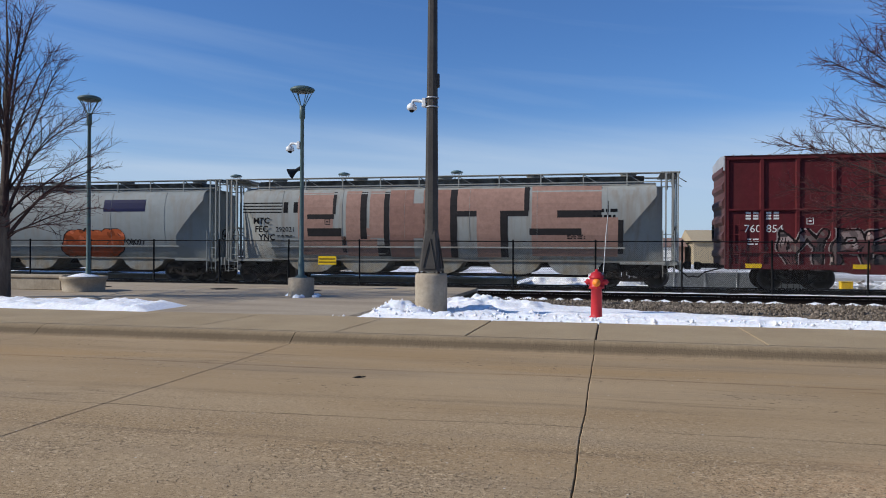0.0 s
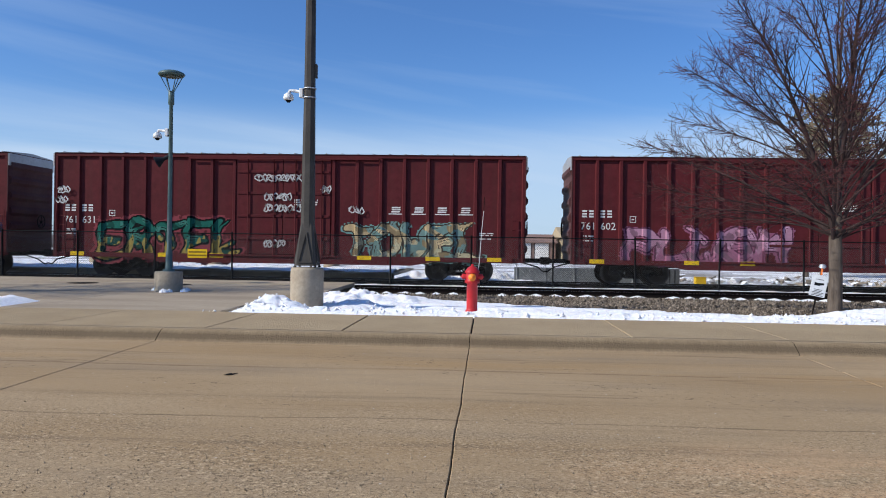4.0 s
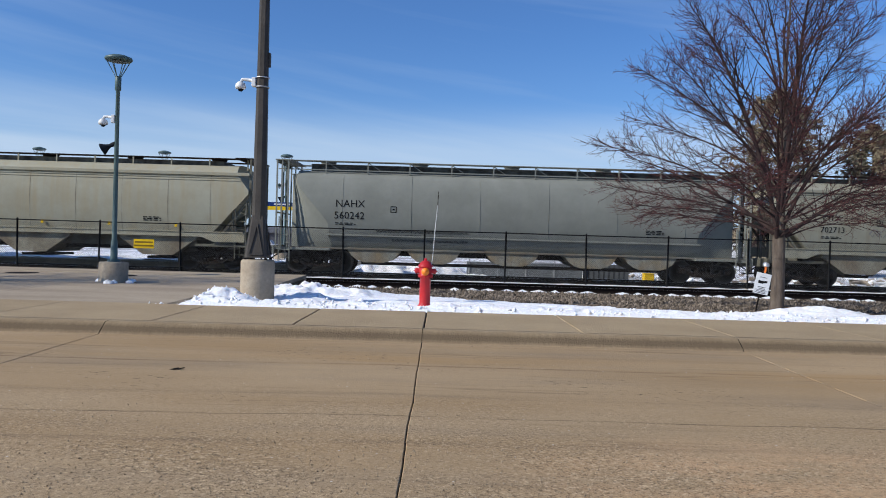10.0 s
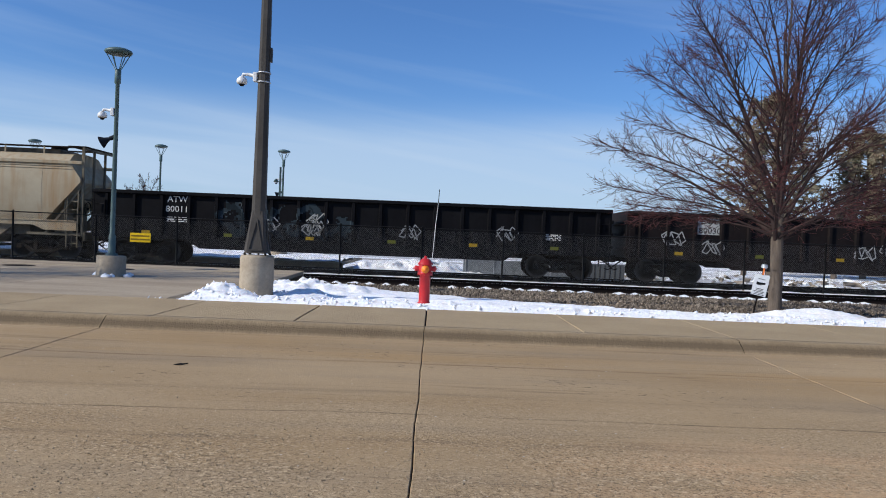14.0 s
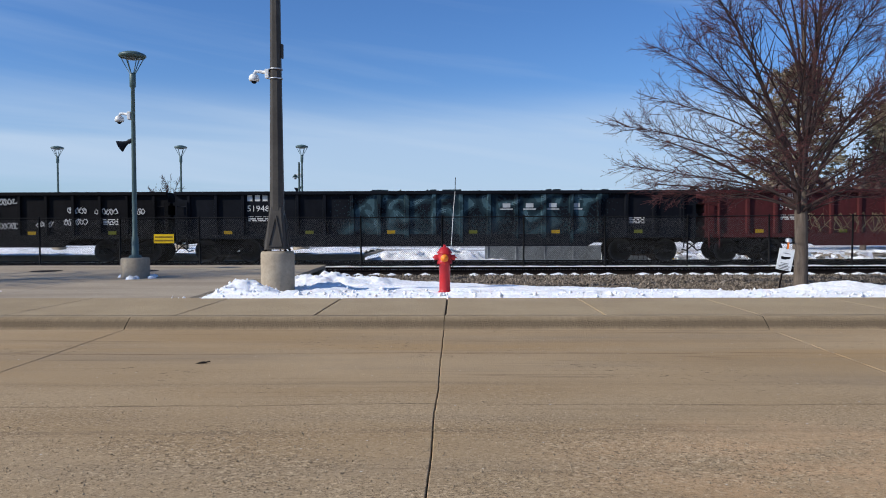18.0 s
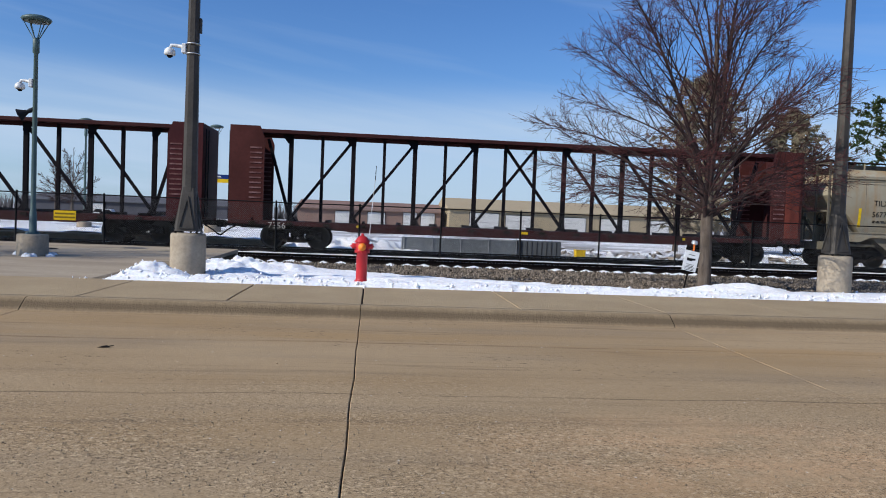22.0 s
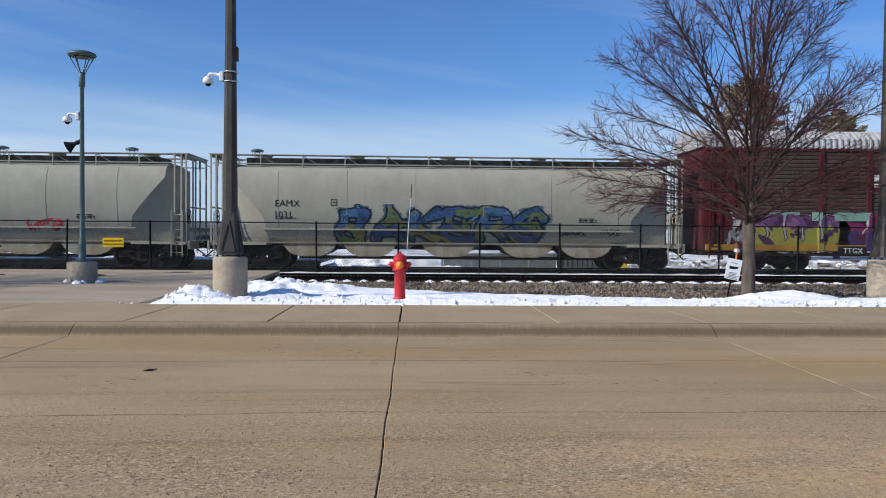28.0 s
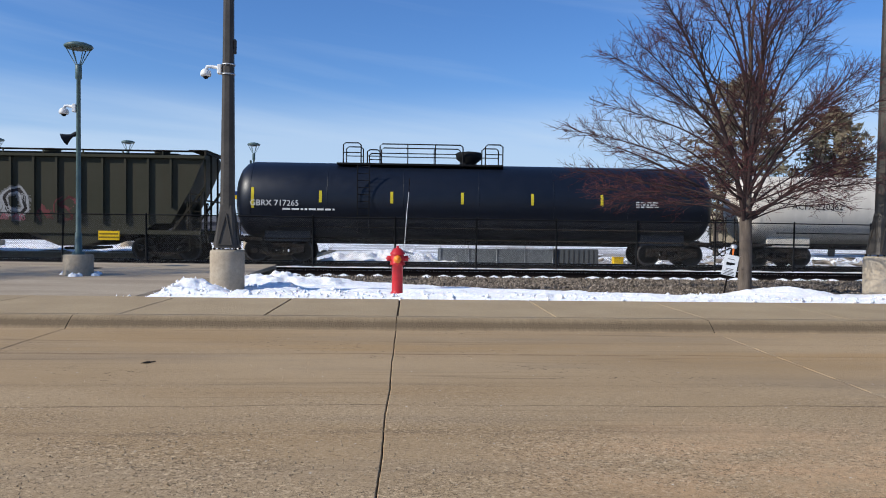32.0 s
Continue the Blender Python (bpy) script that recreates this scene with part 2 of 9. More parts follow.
    worn = math2("MULTIPLY", ranged(field("noise", (0.7, 1.2, 1), 0.9, 5.0), 0.38, 0.56, 0.38, 1.0), wheel_track)
    blend(math2("MULTIPLY", ranged(field("noise", (1, 1.25, 1), 30.0, 4.0, 0.85), 0.53, 0.60, 0.0, 0.95), worn), (0.125, 0.088, 0.052))
    blend(math2("MULTIPLY", ranged(field("noise", (1, 1.2, 1), 62.0, 2.0, 0.8), 0.56, 0.63, 0.0, 0.85), worn), (0.10, 0.070, 0.042))
    blend(math2("MULTIPLY", ranged(field("noise", (1, 1.2, 1), 28.0, 4.0, 0.85), 0.53, 0.62, 0.0, 0.9), worn), (0.66, 0.50, 0.31))
    pits = ranged(field("noise", (1.0, 1.3, 1), 13.0, 3.0, 0.7), 0.60, 0.66, 0.0, 0.85)
    blend(math2("MULTIPLY", pits, ranged(field("noise", (0.5, 0.9, 1), 0.8, 4.0), 0.50, 0.62, 0.0, 1.0)), (0.12, 0.088, 0.056))
    blend(ranged(field("cells", (1, 1, 1), 5.0), 0.035, 0.055, 0.8, 0.0), (0.62, 0.58, 0.50))
    l.new(state["c"], b.inputs["Base Color"])
    return m


M_ROAD = road_concrete()
M_JOINT = surface("joint_filler", (0.02, 0.018, 0.016), rough=0.9)
M_SEALED = surface("sealed_joint", (0.45, 0.335, 0.205), rough=0.9)
M_WALK = surface("sidewalk_concrete", (0.415, 0.315, 0.19), (0.345, 0.255, 0.152), rough=0.85, grain=40, patches=0.9, amount=0.7, bump=0.6, bump_scale=80, spread=0.04)


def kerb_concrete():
    """Sidewalk concrete with a ragged darker band, set by height, on the kerb's face."""
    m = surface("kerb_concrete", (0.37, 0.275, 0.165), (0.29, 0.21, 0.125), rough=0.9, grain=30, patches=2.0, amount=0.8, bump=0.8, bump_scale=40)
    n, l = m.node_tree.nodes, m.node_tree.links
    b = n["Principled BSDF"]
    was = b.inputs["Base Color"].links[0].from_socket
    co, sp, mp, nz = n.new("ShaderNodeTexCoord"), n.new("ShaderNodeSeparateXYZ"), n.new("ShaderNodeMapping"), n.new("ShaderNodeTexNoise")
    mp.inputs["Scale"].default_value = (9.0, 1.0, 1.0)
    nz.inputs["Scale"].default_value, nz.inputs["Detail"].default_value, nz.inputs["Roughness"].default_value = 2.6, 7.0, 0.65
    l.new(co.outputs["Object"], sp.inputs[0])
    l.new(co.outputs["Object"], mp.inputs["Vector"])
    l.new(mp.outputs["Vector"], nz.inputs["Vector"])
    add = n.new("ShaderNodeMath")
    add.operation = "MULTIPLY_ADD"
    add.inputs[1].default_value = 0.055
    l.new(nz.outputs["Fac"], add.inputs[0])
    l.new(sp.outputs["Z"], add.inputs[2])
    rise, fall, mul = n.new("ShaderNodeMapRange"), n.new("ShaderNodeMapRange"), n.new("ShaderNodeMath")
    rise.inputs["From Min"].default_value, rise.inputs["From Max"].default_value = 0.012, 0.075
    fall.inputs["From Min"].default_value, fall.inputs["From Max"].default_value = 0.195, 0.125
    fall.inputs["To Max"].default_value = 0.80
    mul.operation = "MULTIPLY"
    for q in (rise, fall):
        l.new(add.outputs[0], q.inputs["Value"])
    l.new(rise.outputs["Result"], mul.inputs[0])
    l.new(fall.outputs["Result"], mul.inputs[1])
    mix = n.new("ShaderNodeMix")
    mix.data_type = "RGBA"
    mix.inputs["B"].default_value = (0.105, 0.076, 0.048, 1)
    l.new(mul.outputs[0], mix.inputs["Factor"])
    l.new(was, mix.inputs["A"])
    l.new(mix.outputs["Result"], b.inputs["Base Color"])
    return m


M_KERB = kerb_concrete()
M_PLAT = surface("platform_concrete", (0.42, 0.345, 0.25), (0.29, 0.23, 0.165), rough=0.85, grain=20, patches=0.6, amount=0.8, bump=0.25, along=(0.35, 1.8, 1))
M_SNOW = surface("snow", (0.88, 0.88, 0.885), (0.82, 0.83, 0.845), rough=0.75, grain=14, patches=2.5, bump=0.8, bump_scale=14)
snow_bsdf = M_SNOW.node_tree.nodes["Principled BSDF"]
snow_bsdf.inputs["Subsurface Weight"].default_value = 0.6
snow_bsdf.inputs["Subsurface Radius"].default_value = (1.0, 0.9, 0.8)
snow_bsdf.inputs["Subsurface Scale"].default_value = 0.06
M_SOIL = surface("winter_soil", (0.12, 0.10, 0.07), (0.20, 0.17, 0.11), rough=0.95, grain=20, bump=0.6)
M_BALLAST = surface("ballast_bed", (0.085, 0.07, 0.055), (0.14, 0.115, 0.09), rough=0.95, grain=30, bump=0.9, bump_scale=18)
M_DARKBED = surface("dark_ballast", (0.014, 0.012, 0.011), (0.030, 0.025, 0.021), rough=0.95, grain=30, bump=0.9, bump_scale=18)
M_STONE = surface("ballast_stone", (0.24, 0.20, 0.155), (0.36, 0.31, 0.25), rough=0.9, grain=9, patches=7.0, amount=1.0, bump=0.2)
M_RAIL = surface("rail_steel", (0.014, 0.010, 0.009), (0.008, 0.007, 0.006), rough=0.75, metal=0.0, grain=20)
M_RAILTOP = surface("rail_head", (0.55, 0.55, 0.56), rough=0.28, metal=1.0, bump=0.02)
M_TIE = surface("tie_wood", (0.05, 0.038, 0.029), (0.10, 0.08, 0.064), rough=0.9, along=(1, 6, 6))
M_FIELD = surface("winter_field", (0.26, 0.23, 0.19), (0.72, 0.73, 0.76), rough=0.95, grain=2, patches=0.05, amount=1.0, bump=0.2)
M_BASE = surface("pier_concrete", (0.40, 0.335, 0.25), (0.29, 0.235, 0.17), rough=0.9, grain=16, patches=3, amount=0.7, bump=0.25, streaks=0.3, streak_colour=(0.17, 0.14, 0.10))
M_POLE = surface("weathered_pole", (0.062, 0.056, 0.050), (0.095, 0.086, 0.075), rough=0.55, metal=0.3, grain=18, patches=2, amount=0.7, streaks=0.25, streak_colour=(0.03, 0.025, 0.022))
M_GREEN = surface("green_lamp_paint", (0.06, 0.105, 0.10), (0.10, 0.15, 0.145), rough=0.45, amount=0.5)
M_GALV = surface("galvanised_steel", (0.50, 0.52, 0.54), (0.38, 0.39, 0.41), rough=0.45, metal=0.6)
M_WHITE = surface("white_enamel", (0.72, 0.73, 0.72), (0.6, 0.61, 0.61), rough=0.4, bump=0.02)
M_GLASS = surface("frosted_lens", (0.14, 0.16, 0.155), rough=0.25, bump=0.0)
M_BLACK = surface("black_coating", (0.010, 0.010, 0.011), (0.018, 0.018, 0.018), rough=0.6)
M_RED = surface("hydrant_red", (0.50, 0.018, 0.022), (0.36, 0.014, 0.02), rough=0.45, patches=4, amount=0.5, bump=0.1)
M_ORANGE = surface("hydrant_orange", (0.85, 0.24, 0.02), (0.7, 0.18, 0.02), rough=0.45)
M_BARK = surface("bark", (0.155, 0.125, 0.10), (0.085, 0.066, 0.053), rough=0.95, grain=14, patches=3, amount=0.9, bump=0.9, bump_scale=24, along=(3, 3, 0.6))
M_LIMB = surface("limb_bark", (0.060, 0.040, 0.037), (0.036, 0.025, 0.024), rough=0.9, grain=14, patches=3, amount=0.9, bump=0.4, bump_scale=24)
M_TWIG = surface("twig_bark", (0.062, 0.031, 0.031), (0.040, 0.021, 0.022), rough=0.85, bump=0.0)
M_SHOOT = surface("young_shoots", (0.135, 0.050, 0.047), (0.090, 0.036, 0.034), rough=0.85, bump=0.0)
M_NEEDLE = surface("pine_needles", (0.030, 0.055, 0.022), (0.07, 0.085, 0.03), rough=0.8, patches=1.2, amount=0.9, bump=0.0)
M_DRY = surface("dry_evergreen", (0.29, 0.225, 0.155), (0.16, 0.155, 0.10), rough=0.85, patches=0.8, amount=1.0, bump=0.0)
M_YELLOW = surface("yellow_plate", (0.80, 0.52, 0.02), (0.66, 0.42, 0.02), rough=0.5, bump=0.02)
M_STEEL = surface("truck_steel", (0.015, 0.012, 0.010), (0.036, 0.027, 0.021), rough=0.8, metal=0.0, grain=12, patches=3, amount=0.6)
M_WHEEL = surface("wheel_steel", (0.030, 0.020, 0.015), (0.014, 0.011, 0.010), rough=0.65, metal=0.2, grain=12)
M_TREAD = surface("wheel_tread", (0.10, 0.09, 0.085), rough=0.5, metal=0.5)
M_TANBLD = surface("tan_wall", (0.42, 0.34, 0.22), (0.37, 0.29, 0.19), rough=0.85, patches=0.2)
M_BROWNBLD = surface("brown_cladding", (0.24, 0.15, 0.12), (0.30, 0.21, 0.17), rough=0.8, patches=0.3)
M_DOORWH = surface("white_door", (0.74, 0.73, 0.70), rough=0.6)
M_GREYWALL = surface("grey_wall", (0.20, 0.22, 0.235), (0.14, 0.155, 0.165), rough=0.8, patches=0.8)
M_WIRE = surface("fence_wire", (0.10, 0.10, 0.10), rough=0.5, metal=0.5, bump=0.0)
M_SCRAP = surface("scrap_metal", (0.07, 0.06, 0.055), (0.17, 0.12, 0.09), rough=0.7, metal=0.4, patches=4, amount=1.0)
M_ORTAG = surface("orange_tag", (0.85, 0.22, 0.05), rough=0.6)


# ---- mesh helpers ----
class Geo:
    """Collects vertices and faces of one part."""

    def __init__(self):
        self.v, self.f, self.m, self.s = [], [], [], []

    def add(self, verts, faces, mat=0, smooth=False):
        o = len(self.v)
        self.v.extend(verts)
        for f in faces:
            self.f.append(tuple(i + o for i in f))
            self.m.append(mat)
            self.s.append(smooth)
        return self

    def box(self, x0, x1, y0, y1, z0, z1, c=0.0, mat=0):
        if c <= 0:
            v = [(x, y, z) for x in (x0, x1) for y in (y0, y1) for z in (z0, z1)]
            return self.add(v, [(0, 1, 3, 2), (4, 6, 7, 5), (0, 4, 5, 1), (2, 3, 7, 6), (0, 2, 6, 4), (1, 5, 7, 3)], mat)
        v = []
        for x, sx in ((x0, 1), (x1, -1)):
            for y, sy in ((y0, 1), (y1, -1)):
                for z, sz in ((z0, 1), (z1, -1)):
                    v += [(x, y + sy * c, z + sz * c), (x + sx * c, y, z + sz * c), (x + sx * c, y + sy * c, z)]
        k = lambda a, b, d, w: (a * 4 + b * 2 + d) * 3 + w
        f = []
        for a in (0, 1):
            f.append((k(a, 0, 0, 0), k(a, 0, 1, 0), k(a, 1, 1, 0), k(a, 1, 0, 0)))
            f.append((k(0, a, 0, 1), k(1, a, 0, 1), k(1, a, 1, 1), k(0, a, 1, 1)))
            f.append((k(0, 0, a, 2), k(0, 1, a, 2), k(1, 1, a, 2), k(1, 0, a, 2)))
            for b in (0, 1):
                f.append((k(a, b, 0, 0), k(a, b, 1, 0), k(a, b, 1, 1), k(a, b, 0, 1)))
                f.append((k(a, 0, b, 0), k(a, 1, b, 0), k(a, 1, b, 2), k(a, 0, b, 2)))
                f.append((k(0, a, b, 1), k(1, a, b, 1), k(1, a, b, 2), k(0, a, b, 2)))
                for d in (0, 1):
                    f.append((k(a, b, d, 0), k(a, b, d, 1), k(a, b, d, 2)))
        return self.add(v, f, mat)

    def beam(self, p, q, w, h=None, mat=0):
        """A square bar from p to q."""
        p, q = Vector(p), Vector(q)
        d = (q - p).normalized()
        up = Vector((0, 0, 1)) if abs(d.z) < 0.95 else Vector((0, 1, 0))
        a = d.cross(up).normalized()
        b = a.cross(d)
        h = h or w
        o = [a * (sx * w / 2) + b * (sy * h / 2) for sx, sy in ((-1, -1), (1, -1), (1, 1), (-1, 1))]
        v = [tuple(p + e) for e in o] + [tuple(q + e) for e in o]
        return self.add(v, [(0, 1, 2, 3), (4, 7, 6, 5), (0, 4, 5, 1), (1, 5, 6, 2), (2, 6, 7, 3), (3, 7, 4, 0)], mat)

    def tube(self, pts, radii, n=8, mat=0, cap=True):
        """A round bar along points; radii: one number or one for each point."""
        pts = [Vector(p) for p in pts]
        radii = [radii] * len(pts) if not hasattr(radii, "__len__") else radii
        v, f = [], []
        ref = None
        for i, p in enumerate(pts):
            d = (pts[min(i + 1, len(pts) - 1)] - pts[max(i - 1, 0)]).normalized()
            if ref is None or abs(ref.dot(d)) > 0.98:
                ref = Vector((0, 0, 1)) if abs(d.z) < 0.9 else Vector((1, 0, 0))
            a = d.cross(ref).normalized()
            b = a.cross(d)
            ref = b
            for k in range(n):
                w = 2 * math.pi * k / n
                v.append(tuple(p + (a * math.cos(w) + b * math.sin(w)) * radii[i]))
        for i in range(len(pts) - 1):
            for k in range(n):
                f.append((i * n + k, i * n + (k + 1) % n, (i + 1) * n + (k + 1) % n, (i + 1) * n + k))
        self.add(v, f, mat, True)
        if cap and n > 3:
            o = len(self.v) - len(v)
            self.f += [tuple(o + k for k in range(n)), tuple(o + (len(pts) - 1) * n + k for k in reversed(range(n)))]
            self.m += [mat, mat]
            self.s += [False, False]
        return self

    def lathe(self, profile, at=(0, 0, 0), n=20, mat=0, axis="z", smooth=True):
        """Turns a profile of (radius, height) about an axis."""
        v, f = [], []
        for r, h in profile:
            for k in range(n):
                w = 2 * math.pi * k / n
                a, b = r * math.cos(w), r * math.sin(w)
                p = {"z": (a, b, h), "x": (h, a, b), "y": (a, h, b)}[axis]
                v.append((p[0] + at[0], p[1] + at[1], p[2] + at[2]))
        for i in range(len(profile) - 1):
            for k in range(n):
                f.append((i * n + k, i * n + (k + 1) % n, (i + 1) * n + (k + 1) % n, (i + 1) * n + k))
        self.add(v, f, mat, smooth)
        o = len(self.v) - len(v)
        for i in (0, len(profile) - 1):
            if profile[i][0] > 1e-4:
                self.f.append(tuple(o + i * n + k for k in range(n)))
                self.m.append(mat)
                self.s.append(False)
        return self

    def prism(self, poly, a, b, axis="x", mat=0):
        """Extrudes a polygon from a to b along an axis; poly in the other two axes, in order."""
        put = {"x": lambda u, w, t: (t, u, w), "y": lambda u, w, t: (u, t, w), "z": lambda u, w, t: (u, w, t)}[axis]
        n = len(poly)
        v = [put(u, w, a) for u, w in poly] + [put(u, w, b) for u, w in poly]
        f = [tuple(range(n)), tuple(range(2 * n - 1, n - 1, -1))]
        f += [(i, (i + 1) % n, n + (i + 1) % n, n + i) for i in range(n)]
        return self.add(v, f, mat)

    def mesh(self, name, mats):
        me = bpy.data.meshes.new(name)
        me.from_pydata(self.v, [], self.f)
        for m in mats:
            me.materials.append(m)
        me.polygons.foreach_set("material_index", self.m)
        me.polygons.foreach_set("use_smooth", self.s)
        me.update()
        return me


def part(name, geo, mats, parent=None, label=""):
    """Links a mesh as one object, under a thing or a part."""
    mats = mats if isinstance(mats, (list, tuple)) else [mats]
    me = geo if isinstance(geo, bpy.types.Mesh) else geo.mesh(name, mats)
    ob = new(name, me)
    ob.parent = parent
    if label:
        ob["label"] = label
    return ob


def thing(name, at, label, category, group="", kind="", turn=0.0):
    ob = new(name)
    ob.empty_display_size = 0.2
    ob.matrix_world = pose(*at, 0, 0, turn)
    return tagged(ob, label, category, group, kind)


def words(text, size, material, parent, x, y, z, name="lettering", label="", tilt=0.0, bold=0.0, squeeze=1.0, lean=0.0):
    """Flat lettering that faces the road, its lower left corner at x, z; lean: degrees by which its top comes forward."""
    cu = bpy.data.curves.new(name, "FONT")
    cu.body, cu.size, cu.offset, cu.resolution_u = text, size, bold, 2
    tmp = bpy.data.objects.new(name, cu)
    scene.collection.objects.link(tmp)
    me = bpy.data.meshes.new_from_object(tmp.evaluated_get(bpy.context.evaluated_depsgraph_get()))
    bpy.data.objects.remove(tmp)
    me.materials.clear()
    me.materials.append(material)
    ob = new(name, me)
    ob.parent = parent
    ob.matrix_local = pose(x, y, z, 90 + lean, 0, 0) @ Matrix(((squeeze, tilt, 0, 0), (0, 1, 0, 0), (0, 0, 1, 0), (0, 0, 0, 1)))
    if label:
        ob["label"] = label
    return ob


def hash2(x, y):
    return (math.sin(x * 12.9898 + y * 78.233) * 43758.5453) % 1.0


# ---- ground, road and sidewalk ----
KERB_Y, WALK_Y0, WALK_Y1 = 10.70, 11.12, 13.9
WALK_Z = 0.16
ROAD_JOINTS = [-0.2 + 4.6 * k for k in range(-9, 10)]
WALK_JOINTS = [-31.5, -27.0, -22.5, -18.0, -13.4, -11.2, -8.93, -6.8, -4.22, -2.13, -0.19, 2.18, 4.45, 6.7, 9.05, 11.3, 13.6, 18.2, 22.8, 27.4, 32.0]


def road_z(y):
    return 0.015 * (y - KERB_Y)


g = Geo()
g.add([(-2500, -2500, -0.42), (2500, -2500, -0.42), (2500, 2500, -0.42), (-2500, 2500, -0.42)], [(0, 1, 2, 3)])
tagged(part("ground", g, M_FIELD), "flat winter field with patches of old snow", "ground", kind="structure")

road = thing("road", (0, 0, 0), "tan concrete road in large jointed slabs with dark tar joints", "road", kind="structure")
g = Geo()
g.add([(-60, -40, road_z(-40) - 0.03), (60, -40, road_z(-40) - 0.03), (60, KERB_Y + 0.2, -0.03), (-60, KERB_Y + 0.2, -0.03)], [(0, 1, 2, 3)])
part("joint_bed", g, M_JOINT, road)


def slab(x0, x1, y0, y1, z, gap, parent, material, seed, name="slab", wob=0.012, n=26):
    """A slab between joints whose edges wander a little."""
    gg = Geo()
    rows = []
    for i in range(n + 1):
        y = y0 + (y1 - y0) * i / n
        a = x0 + gap + wob * (noise.noise((x0 * 3.1, y * 1.3, 2.0)) + 0.5 * noise.noise((x0 * 3.1, y * 5.0, 4.0)) + 0.35 * noise.noise((x0 * 3.1, y * 17.0, 6.0)))
        b = x1 - gap + wob * (noise.noise((x1 * 3.1, y * 1.3, 2.0)) + 0.5 * noise.noise((x1 * 3.1, y * 5.0, 4.0)) + 0.35 * noise.noise((x1 * 3.1, y * 17.0, 6.0)))
        rows.append((a, b, y, z(y)))
    v, f = [], []
    c = 0.006
    for a, b, y, zz in rows:
        v += [(a, y, zz - 0.1), (a, y, zz - c), (a + c, y, zz), (b - c, y, zz), (b, y, zz - c), (b, y, zz - 0.1)]
    for i in range(n):
        for k in range(5):
            f.append((i * 6 + k, i * 6 + k + 1, i * 6 + k + 7, i * 6 + k + 6))
    f += [tuple(range(6)), tuple(n * 6 + k for k in reversed(range(6)))]
    gg.add(v, f)
    return part(name, gg, material, parent)


for i, (a, b) in enumerate(zip(ROAD_JOINTS, ROAD_JOINTS[1:])):
    for y0, y1 in ((-14.0, KERB_Y), (-39.0, -14.02)):
        slab(a, b, y0, y1, road_z, 0.0045, road, M_ROAD, i, wob=0.011, n=180 if y0 > -20 else 10)
twig = thing("debris", (-2.85, 8.25, road_z(8.25)), "dark scrap of bark lying on the road", "debris")
g = Geo()
g.prism([(-0.055, 0.0), (-0.02, 0.012), (0.03, 0.022), (0.06, 0.006), (0.02, 0.0)], -0.02, 0.02, "y")
g.beam((0.03, 0.0, 0.01), (0.10, 0.015, 0.02), 0.010)
part("scrap", g, M_JOINT, twig)
# the joint to the east is filled with pale sealant
g = Geo()
for k in range(40):
    y0, y1 = KERB_Y - 0.1 - k * 0.3, KERB_Y - 0.1 - (k + 0.8) * 0.3
    w = 0.005 + 0.007 * hash2(k, 3)
    x0 = 4.4 + 0.012 * noise.noise((4.4 * 3.1, y0 * 1.3, 2.0))
    if hash2(k, 9) > 0.42:
        g.add([(x0 - w, y0, road_z(y0) + 0.003), (x0 + w, y0, road_z(y0) + 0.003), (x0 + w, y1, road_z(y1) + 0.003), (x0 - w, y1, road_z(y1) + 0.003)], [(0, 1, 2, 3)])
part("joint_sealant", g, M_SEALED, road)

kerb = thing("kerb", (0, 0, 0), "worn sloping concrete kerb with a ragged dark band on its face", "kerb", kind="structure")
KPROF = [(KERB_Y - 0.02, -0.1), (KERB_Y, 0.002), (KERB_Y + 0.04, 0.028), (KERB_Y + 0.10, 0.080), (KERB_Y + 0.155, 0.122), (KERB_Y + 0.21, 0.147), (KERB_Y + 0.28, WALK_Z), (KERB_Y + 0.42, WALK_Z + 0.002), (KERB_Y + 0.42, -0.1)]
for a, b in zip(ROAD_JOINTS, ROAD_JOINTS[1:]):
    g = Geo()
    n = 30
    v, f = [], []
    for i in range(n + 1):
        x = a + 0.0045 + (b - a - 0.009) * i / n
        for j, (y, z) in enumerate(KPROF):
            e = 0.018 * noise.noise((x * 2.3, j * 0.7, 1.0)) if 0 < j < 6 else 0
            v.append((x + (0.010 * noise.noise((a if i == 0 else b, j, 5.0)) if i in (0, n) else 0), y + e, z))
    m = len(KPROF)
    for i in range(n):
        for j in range(m - 1):
            f.append((i * m + j, i * m + j + 1, (i + 1) * m + j + 1, (i + 1) * m + j))
    g.add(v, f, 0, True)
    for i in range(n):
        for j in (6, 7):
            g.m[i * (m - 1) + j] = 1
    for e in (v[:m], v[n * m:]):
        g.add(e, [tuple(range(m))], 2)
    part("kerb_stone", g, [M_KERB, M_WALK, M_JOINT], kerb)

sidewalk = thing("sidewalk", (0, 0, 0), "tan concrete sidewalk of jointed slabs along the kerb", "sidewalk", kind="structure")
g = Geo()
g.add([(-60, KERB_Y + 0.40, WALK_Z - 0.03), (60, KERB_Y + 0.40, WALK_Z - 0.03), (60, WALK_Y1, WALK_Z - 0.03), (-60, WALK_Y1, WALK_Z - 0.03)], [(0, 1, 2, 3)])
part("joint_bed", g, M_JOINT, sidewalk)
for i, (a, b) in enumerate(zip(WALK_JOINTS, WALK_JOINTS[1:])):
    slab(a, b, KERB_Y + 0.422, WALK_Y1, lambda y: WALK_Z, 0.013 if -5 < a < 1 else 0.006, sidewalk, M_WALK, i, wob=0.008)

# paved forecourt and platform on the west side
PLAT_X1, PLAT_Y1 = -4.2, 23.75


